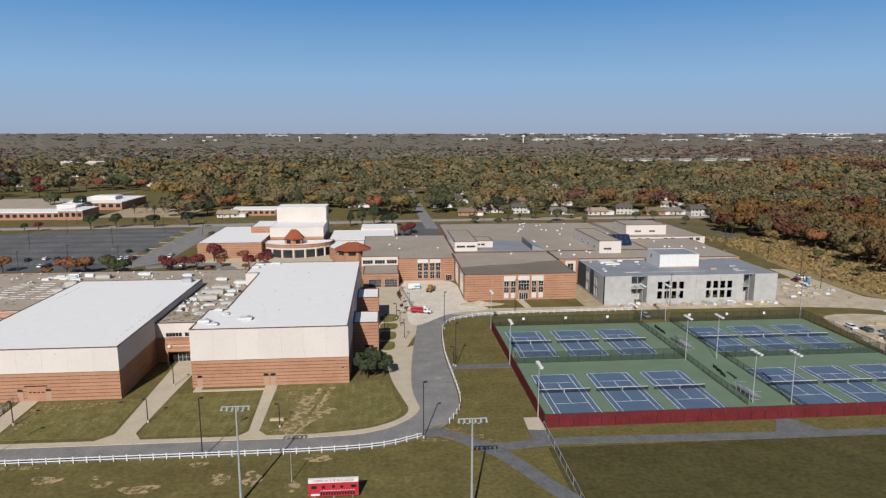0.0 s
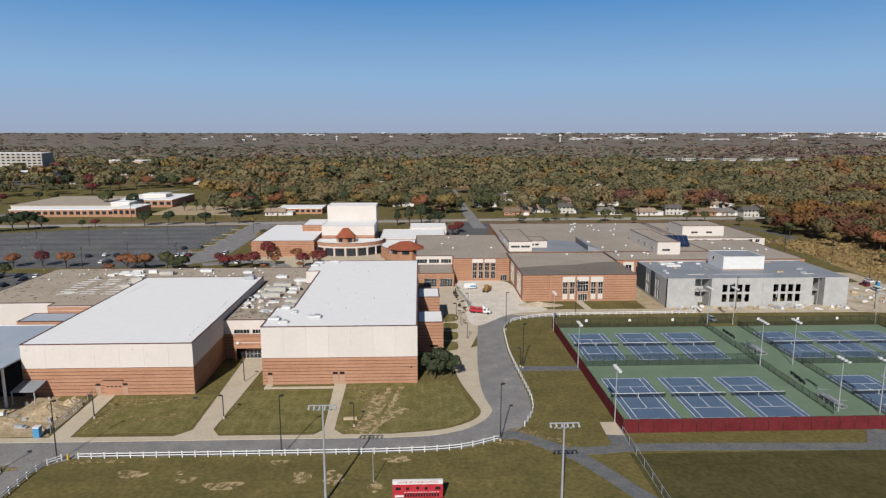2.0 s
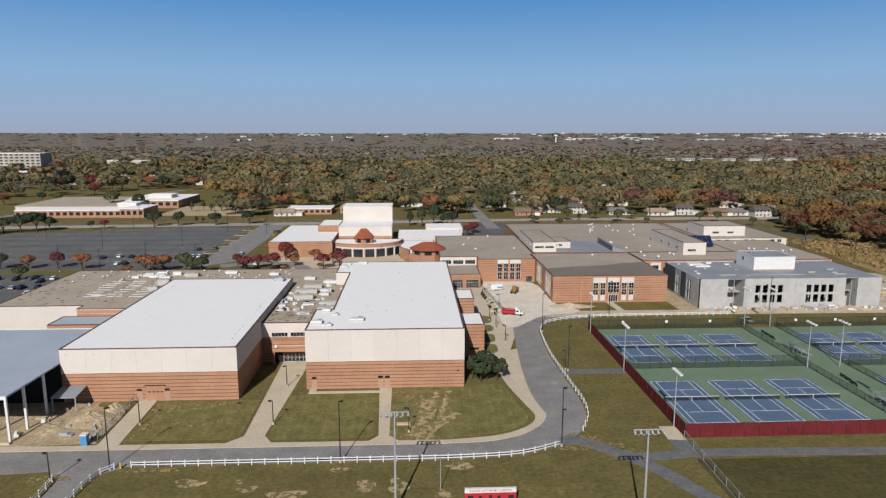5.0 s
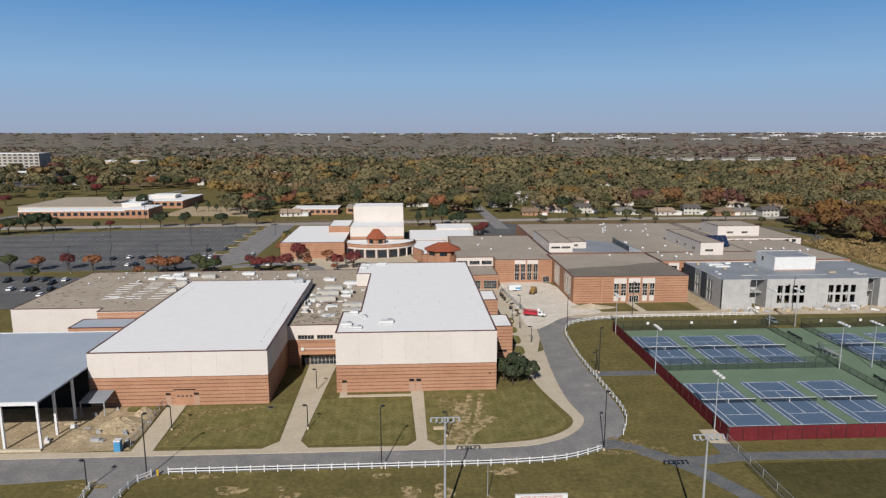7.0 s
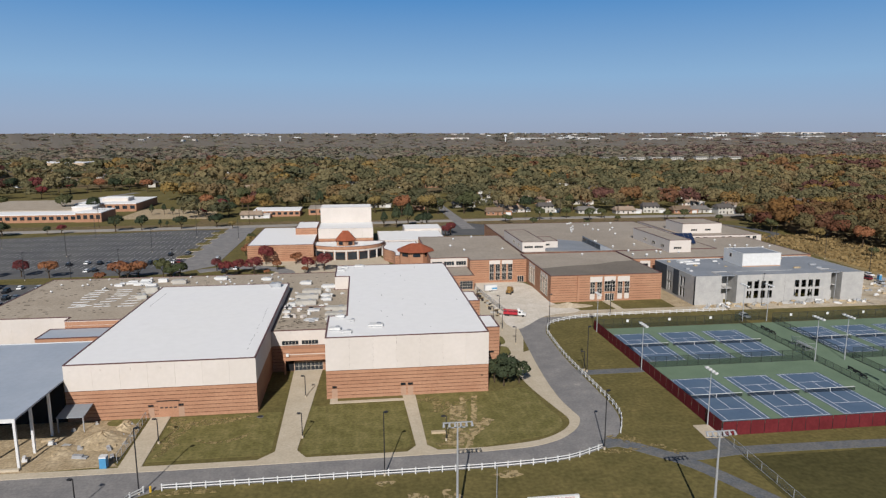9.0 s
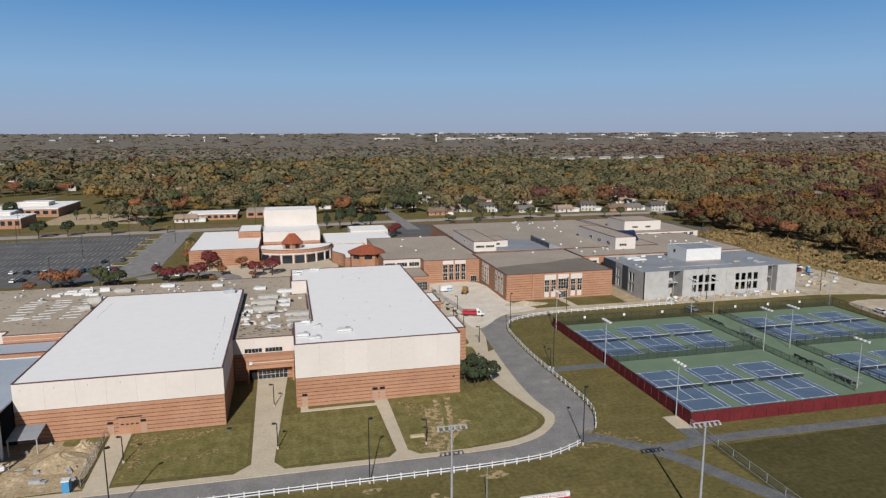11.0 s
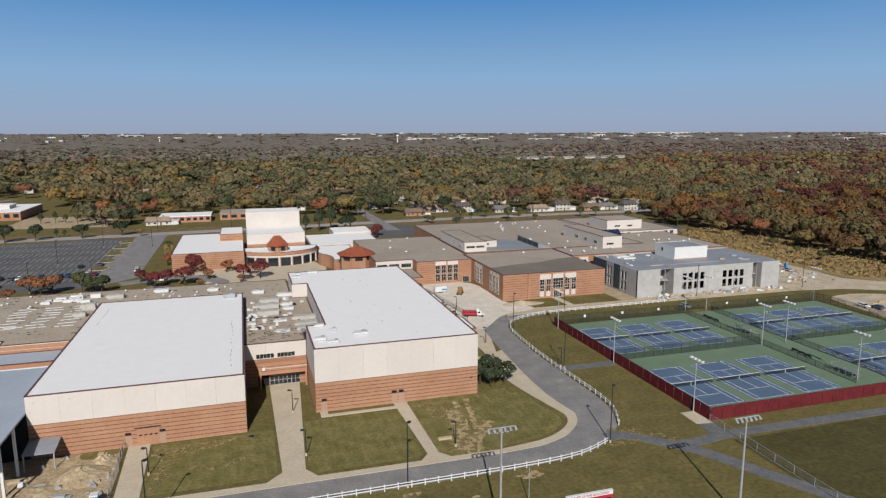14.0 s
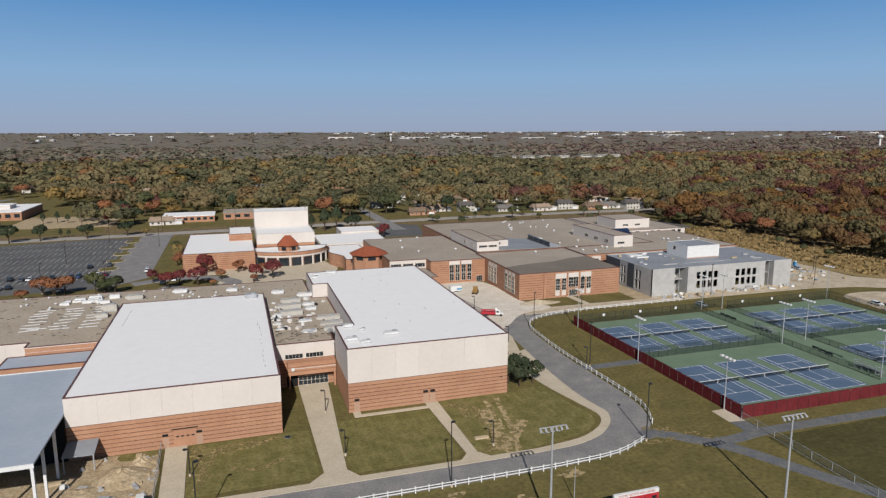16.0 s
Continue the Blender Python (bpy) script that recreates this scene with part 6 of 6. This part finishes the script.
for k in range(22):
    a, b, h = rng.uniform(0.3, 1.5), rng.uniform(0.2, 0.8), rng.uniform(0.15, 0.6)
    bm = boxes((0, a, 0, b, 0, h))
    for v in bm.verts:
        v.co += Vector((rng.uniform(-0.15, 0.15), rng.uniform(-0.12, 0.12), rng.uniform(-0.12, 0.12) if v.co.z > 0 else 0))
    o = thing("rubble_block", bm, (TILT_GREY, DIRT, GALV)[k % 3], "broken grey rubble along the site fence", "rubble", "site rubble")
    o.matrix_basis = pose(rng.uniform(-89.0, -86.6), rng.uniform(132.5, 150.5), 0.05, 0, 0, rng.uniform(0, 180))
for k in range(26):
    x, y = rng.uniform(4.4, 6.6) + 0.05 * k, 258 - 1.5 * k
    o = thing("rubble_block", boxes((0, rng.uniform(0.5, 1.8), 0, rng.uniform(0.3, 0.9), 0, rng.uniform(0.2, 0.7))), (DIRT, BARK, TILT_GREY, BLACKMET)[k % 4], "dark rubble and scrap along the yard edge", "rubble", "yard rubble")
    o.matrix_basis = pose(x, y, 0.1, 0, 0, rng.uniform(0, 180))
fence("wire_fence", (5.2, 258.0), (9.4, 221.5), 1.9, "grey chain link fence along the works yard", None, 3.0, CHAINGREY, GALV)
sheet("lawn_8", smooth([(-93, 148.8), (-88, 148.8), (-87, 151.2), (-93.4, 151.4)], 4, True), 0.125, LAWN, "weedy green strip at the gymnasium foot", "grass")
ctn = thing("site_container", boxes((0, 9, 0, 2.6, 0.1, 2.8), (0, 9, -0.05, 0, 0.3, 0.5)), WHITE, "white site container by the court fence", "container")
ctn.matrix_basis = pose(150, 170, 0.0, 0, 0, 70)
for k in range(5):
    o = thing("steel_bundle", boxes((0, 7, 0, 0.8, 0.05, 0.4), (0.4, 6.6, 0.9, 1.6, 0.05, 0.3)), GALV, "bundle of steel sections on the ground", "building material", "site stacks")
    o.matrix_basis = pose(184 + 4 * k, 196 - 3 * k, 0.08, 0, 0, -35)


# ---- houses and far buildings ----
def house(w, d, h, wall, roof, label, two=False):
    o = empty("house", label, "house", (0, -600, 0), group="houses")
    H1 = h * (1.8 if two else 1.0)
    part("wall", boxes((-w / 2, w / 2, -d / 2, d / 2, 0, H1)), wall, o)
    bm = bmesh.new()
    e, r = 0.9, d * 0.34
    v = [bm.verts.new(p) for p in ((-w / 2 - e, -d / 2 - e, H1), (w / 2 + e, -d / 2 - e, H1), (w / 2 + e, d / 2 + e, H1), (-w / 2 - e, d / 2 + e, H1), (-w / 2 - e + 1.2, 0, H1 + r), (w / 2 + e - 1.2, 0, H1 + r))]
    for f in ((0, 1, 5, 4), (1, 2, 5), (2, 3, 4, 5), (3, 0, 4), (3, 2, 1, 0)):
        bm.faces.new([v[i] for i in f])
    rf = part("roof", bm, roof, o, "shingled hip roof")
    part("chimney", boxes((w * 0.2, w * 0.2 + 0.9, 0.6, 1.4, H1 + r * 0.4, H1 + r + 0.8)), BRICK, rf)
    for s in range(2 if two else 1):
        for k in range(4):
            x = -w / 2 + w * (k + 0.5) / 4
            if s == 0 and k == 2:
                part("door", boxes((x - 0.5, x + 0.5, -d / 2 - 0.06, -d / 2, 0, 2.1)), BARK, o)
            else:
                wn_ = part("window", boxes((x - 0.75, x + 0.75, -d / 2 - 0.08, -d / 2, 0.9 + s * h, 2.2 + s * h)), MULLION, o)
                part("pane", boxes((x - 0.65, x + 0.65, -d / 2 - 0.11, -d / 2 - 0.08, 1.0 + s * h, 2.1 + s * h)), GLASS, wn_)
    g = part("garage", boxes((w / 2, w / 2 + 5.5, -d / 2 + 0.5, d / 2 - 0.5, 0, 2.7), (w / 2, w / 2 + 5.8, -d / 2 + 0.2, d / 2 - 0.2, 2.7, 2.95)), wall, o)
    part("garage_door", boxes((w / 2 + 0.8, w / 2 + 4.7, -d / 2 + 0.42, -d / 2 + 0.5, 0, 2.2)), WHITE, g)
    return o


SH = [mat("shingles_" + n, lin(c), lin(c2), 3.0, 0.12, 0.5) for n, c, c2 in (("grey", "77736e", "6b6763"), ("brown", "7d6a58", "6f5e4e"), ("dark", "55514e", "5f5a56"), ("tan", "9a8876", "8d7b69"))]
SIDING = mat("pale_siding", lin("c0bcb2"), lin("b3afa5"), 4.0, 0.05)
HOUSES = [house(13, 8, 2.8, SIDING, SH[0], "white house with grey roof"), house(14, 8.5, 2.8, BRICK, SH[1], "brick bungalow with brown hip roof"), house(12, 8, 2.8, SIDING, SH[2], "white house with dark roof", True), house(15, 8, 2.8, CREAM, SH[3], "cream bungalow with tan roof")]
placed = [(236, 479, 2), (62, 496, 1), (80, 512, 3), (104, 506, 2), (133, 496, 0), (162, 491, 3), (184, 494, 2), (206, 487, 1), (221, 488, 0), (254, 480, 0), (318, 504, 2), (270, 520, 3), (290, 500, 0), (-118, 500, 3), (8, 540, 1), (44, 552, 0), (62, 585, 2), (253, 600, 0), (190, 640, 2), (380, 630, 0), (300, 560, 1), (240, 540, 3), (150, 560, 0), (110, 590, 3)]
rng = random.Random(77)
for row in range(9):
    for k in range(34):
        x, y = -520 + k * 42 + rng.uniform(-12, 12) + row * 9, 560 + row * 62 + rng.uniform(-14, 14)
        if rng.random() < 0.62 and -0.62 * y - 20 < x < 1.3 * y - 100 and not (20 < x < 36) and not (x < -170 and y < 800):
            placed.append((x, y, rng.randrange(4)))
HOUSE_AT = []
seen = set()
for x, y, i in placed:
    m = pose(x, y, 0, 0, 0, rng.choice((0, 0, 4, -5, 90)))
    HOUSE_AT.append((x, y))
    if i not in seen:
        seen.add(i)
        HOUSES[i].matrix_basis = m
    else:
        copy_thing(HOUSES[i], m)


def far_block(name, rect, h, wall, label, storeys=0, cols=0, z0=0.0, roof=ROOFWHITE, cat="building"):
    x0, x1, y0, y1 = rect
    o = empty(name, label, cat, (x0, y0, z0), group="distant buildings")
    part("wall", boxes((0, x1 - x0, 0, y1 - y0, 0, h)), wall, o)
    part("roof", boxes((-0.3, x1 - x0 + 0.3, -0.3, y1 - y0 + 0.3, h, h + 0.5)), roof, o)
    for s in range(storeys):
        for k in range(cols):
            w = (x1 - x0) / cols
            part("window", boxes((k * w + w * 0.2, k * w + w * 0.8, -0.12, 0.0, (s + 0.35) * h / storeys, (s + 0.8) * h / storeys)), GLASS, o)
    return o


ws = far_block("low_school", (-312, -236, 494, 512), 5.2, BRICK, "low brick school with white roof", 1, 16)
far_block("low_school", (-236, -219, 492, 520), 6.4, BRICK, "taller brick end of the low school", 1, 4)
far_block("low_school", (-246, -232, 512, 526), 8.4, CREAM, "cream plant room of the low school")
far_block("low_school", (-330, -240, 526, 600), 5.0, CREAM, "broad low school block with tan roof", roof=ROOFBROWN)
far_block("low_school", (-262, -216, 556, 612), 6.0, BRICK, "brick school block with white roof", 1, 8)
far_block("low_school", (-248, -228, 575, 590), 9.0, CREAM, "cream plant room of the low school")
far_block("office_building", (-118, -84, 506, 528), 4.2, BRICK, "low brick office with flat pale roof", 1, 8)
far_block("office_building", (-78, -46, 512, 536), 4.6, BRICK, "low brick building with grey roof", 1, 5, roof=ROOFGREY)
hosp = far_block("hospital", (-660, -545, 960, 990), 33.0, mat("grey_stone_cladding", lin("aca69c"), lin("9f998f"), 9.0, 0.06), "eight-storey pale hospital block", 8, 16)
far_block("hospital_wing", (-640, -520, 930, 958), 9.0, WHITE, "low white hospital wing", 2, 14)
far_block("store", (-630, -502, 1196, 1262), 12.0, mat("tan_block", lin("b59f83"), None, 9.0, 0.05), "large tan windowless store")
far_block("clinic", (-520, -470, 1010, 1035), 7.0, WHITE, "low white clinic building", 2, 8)
rngW = random.Random(4)
for k in range(84):
    ang = rngW.uniform(9, 53) if k < 66 else rngW.uniform(-30, 9)
    r, w = rngW.uniform(3300, 4700), rngW.choice((10, 12, 16, 20, 26, 34, 60, 130))
    x, y = r * math.sin(radians(ang)), r * math.cos(radians(ang))
    far_block("warehouse", (x - w / 2, x + w / 2, y, y + 40), rngW.uniform(12, 17), (WHITE, CREAM, TILT_GREY)[k % 3], "distant pale flat-roofed commercial building", 1, 3, z0=float(rise(x, y)))
for k, (x, y) in enumerate(((424, 1262), (462, 1268), (500, 1264), (540, 1270), (582, 1266), (640, 1276), (676, 1272), (712, 1278))):
    far_block("apartment_house", (x, x + 26, y, y + 14), 13.0, SIDING, "distant pale apartment house", 3, 6, roof=SH[0])


def water_tower(x, y, h):
    o = empty("water_tower", "white water tower above the trees", "water tower", (x, y, float(rise(x, y))), group="water towers")
    part("stem", tube(bmesh.new(), (0, 0, 0), (0, 0, h), h * 0.09, h * 0.07, 10), WHITE, o)
    bm = bmesh.new()
    bmesh.ops.create_icosphere(bm, subdivisions=2, radius=h * 0.24, matrix=Matrix.Translation((0, 0, h)) @ Matrix.Diagonal((1, 1, 0.7, 1)))
    part("tank", bm, WHITE, o)
    return o


for ang, r, h in ((11.9, 3200, 35), (-7.2, 3300, 27), (13.8, 4400, 17), (49.8, 2660, 40), (-23.5, 4300, 17)):
    water_tower(r * math.sin(radians(ang)), r * math.cos(radians(ang)), h)


# ---- woods ----
def woods(name, seed, xs, ys, spacing, radius, quads, size, material, label, keep, tall=1.0, lumps=8, bias=None):
    rng = np.random.default_rng(seed)
    gx, gy = np.meshgrid(np.arange(*xs, spacing), np.arange(*ys, spacing))
    p = np.stack([gx.ravel(), gy.ravel()], 1) + rng.uniform(-0.5, 0.5, (gx.size, 2)) * spacing * 0.95
    p = p[keep(p[:, 0], p[:, 1], rng)]
    templates = [crown_template(rng, quads, size, lumps) for _ in range(10)]
    n = len(p)
    pick = rng.integers(10, size=n)
    R = rng.uniform(0.6, 1.32, n) * radius
    Hh = R * rng.uniform(0.8, 1.35, n) * tall
    a = rng.uniform(0, math.tau, n)
    out = np.empty((n, quads, 4, 3), np.float32)
    for k in range(10):
        i = np.where(pick == k)[0]
        T = templates[k][None]
        ca, sa = np.cos(a[i])[:, None, None], np.sin(a[i])[:, None, None]
        s = R[i][:, None, None]
        out[i, ..., 0] = (T[..., 0] * ca - T[..., 1] * sa) * s + p[i, 0][:, None, None]
        out[i, ..., 1] = (T[..., 0] * sa + T[..., 1] * ca) * s + p[i, 1][:, None, None]
        base = rise(p[i, 0], p[i, 1])[:, None, None]
        out[i, ..., 2] = (T[..., 2] * 0.95 + 1.0) * Hh[i][:, None, None] + base
    clump = np.array([noise.noise(Vector((x / 90, y / 90, seed))) for x, y in p]) if n < 20000 else np.zeros(n)
    tint = np.clip(rng.beta(1.25, 1.75, n) + clump * 0.4 + 0.3 * np.clip((p[:, 0] - 0.33 * p[:, 1] - 60) / 220, 0, 1), 0, 1)
    me = quads_mesh(name, out.reshape(-1, 4, 3), np.repeat(tint, quads), material)
    return tagged(new(name, me), label, "trees", kind="stuff")


OPEN = [(405, 750, 1130, 1302), (-360, 250, 60, 497), (-420, -170, 440, 640), (-330, -225, 640, 760), (20, 36, 480, 700), (-140, -20, 440, 540), (250, 262, 200, 480)]


def in_view(x, y, margin=25):
    return (x > -20 - 0.66 * y - margin) & (x < -70 + 1.33 * (y - 10) + margin)


def keep_mid(x, y, rng):
    k = in_view(x, y)
    for x0, x1, y0, y1 in OPEN:
        k &= ~((x > x0) & (x < x1) & (y > y0) & (y < y1))
    for hx, hy in HOUSE_AT:
        k &= ~((np.abs(x - hx) < 9.5) & (y > hy - 14) & (y < hy + 8))
    west = (x < -0.33 * y - 60)
    k &= ~(west & (y < 1150) & (rng.uniform(size=len(x)) < 0.66))
    return k


def keep_town(x, y, rng):
    return keep_mid(x, y, rng) & (rng.uniform(size=len(x)) < 0.8)


def keep_far(x, y, rng):
    return in_view(x, y, 60) & (rng.uniform(size=len(x)) < 0.94)


def canopy():
    """The joined tops of the far woods, gently billowing."""
    verts, faces = [], []
    rad = 1290 * (4960 / 1290) ** np.linspace(0, 1, 150)
    ang = np.radians(np.linspace(-38, 60, 330))
    for r in rad:
        step = r * 0.0052
        for a in ang:
            x, y = r * math.sin(a), r * math.cos(a)
            q = Vector((x / (2.6 * step), y / (2.6 * step), 3.0))
            z = float(rise(x, y)) + 8.0 + (1.7 + r * 0.0006) * (noise.noise(q) + 0.6 * noise.noise(q * 2.3))
            verts.append((x, y, z if r > 1300 else 0.0))
    n = len(ang)
    for i in range(len(rad) - 1):
        for k in range(n - 1):
            a = i * n + k
            faces.append((a, a + 1, a + n + 1, a + n))
    me = bpy.data.meshes.new("far_canopy")
    me.from_pydata(verts, [], faces)
    me.materials.append(HAZECANOPY)
    me.shade_smooth()
    tagged(new("far_canopy", me), "joined crowns of the far brownish woods", "trees", kind="stuff")


canopy()


def keep_east(x, y, rng):
    edge = 224 + 10 * np.sin(y / 23.0) + np.where(y < 300, (300 - y) * 0.15, 0)
    return in_view(x, y) & (x > edge) & ((y < 455) | (x > 330))


woods("woods", 3, (212, 640), (205, 500), 10.6, 7.0, 540, 0.092, REDWOODS, "dense autumn wood of rust, olive and red trees", keep_east, 0.95, 10)
woods("woods", 4, (-420, 860), (478, 640), 15.0, 8.4, 520, 0.088, WOODS, "olive and gold trees among the houses", keep_town, 0.82, 10)
woods("woods", 8, (-600, 1100), (640, 800), 15.5, 9.2, 290, 0.12, WOODS, "olive and gold suburban trees", keep_town, 0.8, 9)
woods("woods", 5, (-1000, 1750), (800, 1300), 18.0, 10.4, 104, 0.2, WOODS, "olive and gold suburban trees", keep_mid, 0.72, 8)
woods("woods", 6, (-1800, 3300), (1300, 2400), 27.0, 13.5, 36, 0.34, HAZEWOODS, "far brownish woods and suburbs", keep_far, 0.42, 8)
woods("woods", 7, (-3600, 6200), (2400, 4900), 46.0, 17.0, 16, 0.5, HAZEWOODS, "brown woods towards the horizon", keep_far, 0.26, 8)

rngR = np.random.default_rng(9)
n = 16000
px_, py_ = rngR.uniform(184, 330, n), rngR.uniform(150, 372, n)
ok = (px_ > 188 + np.clip(232 - py_, 0, 90) * 0.9) & (px_ < 236 + np.clip(300 - py_, 0, 200) * 0.55)
px_, py_ = px_[ok], py_[ok]
n = len(px_)
aa, hh, ww = rngR.uniform(0, math.tau, n), rngR.uniform(0.4, 1.1, n), rngR.uniform(0.4, 1.1, n)
Q = np.zeros((n, 4, 3))
for c, (s, z) in enumerate(((-1, 0), (1, 0), (0.7, 1), (-0.6, 0.9))):
    Q[:, c, 0] = px_ + s * ww * np.cos(aa) + z * rngR.uniform(-0.5, 0.5, n)
    Q[:, c, 1] = py_ + s * ww * np.sin(aa) + z * rngR.uniform(-0.5, 0.5, n)
    Q[:, c, 2] = 0.1 + z * hh
tagged(new("reeds", quads_mesh("reeds", Q, rngR.uniform(0, 1, n), leaf_mat("reed_blades", [(0.0, lin("9a845c")), (0.6, lin("8a7650")), (1.0, lin("756444"))], True))), "dry tan reeds in the wet strip", "reeds", kind="stuff")
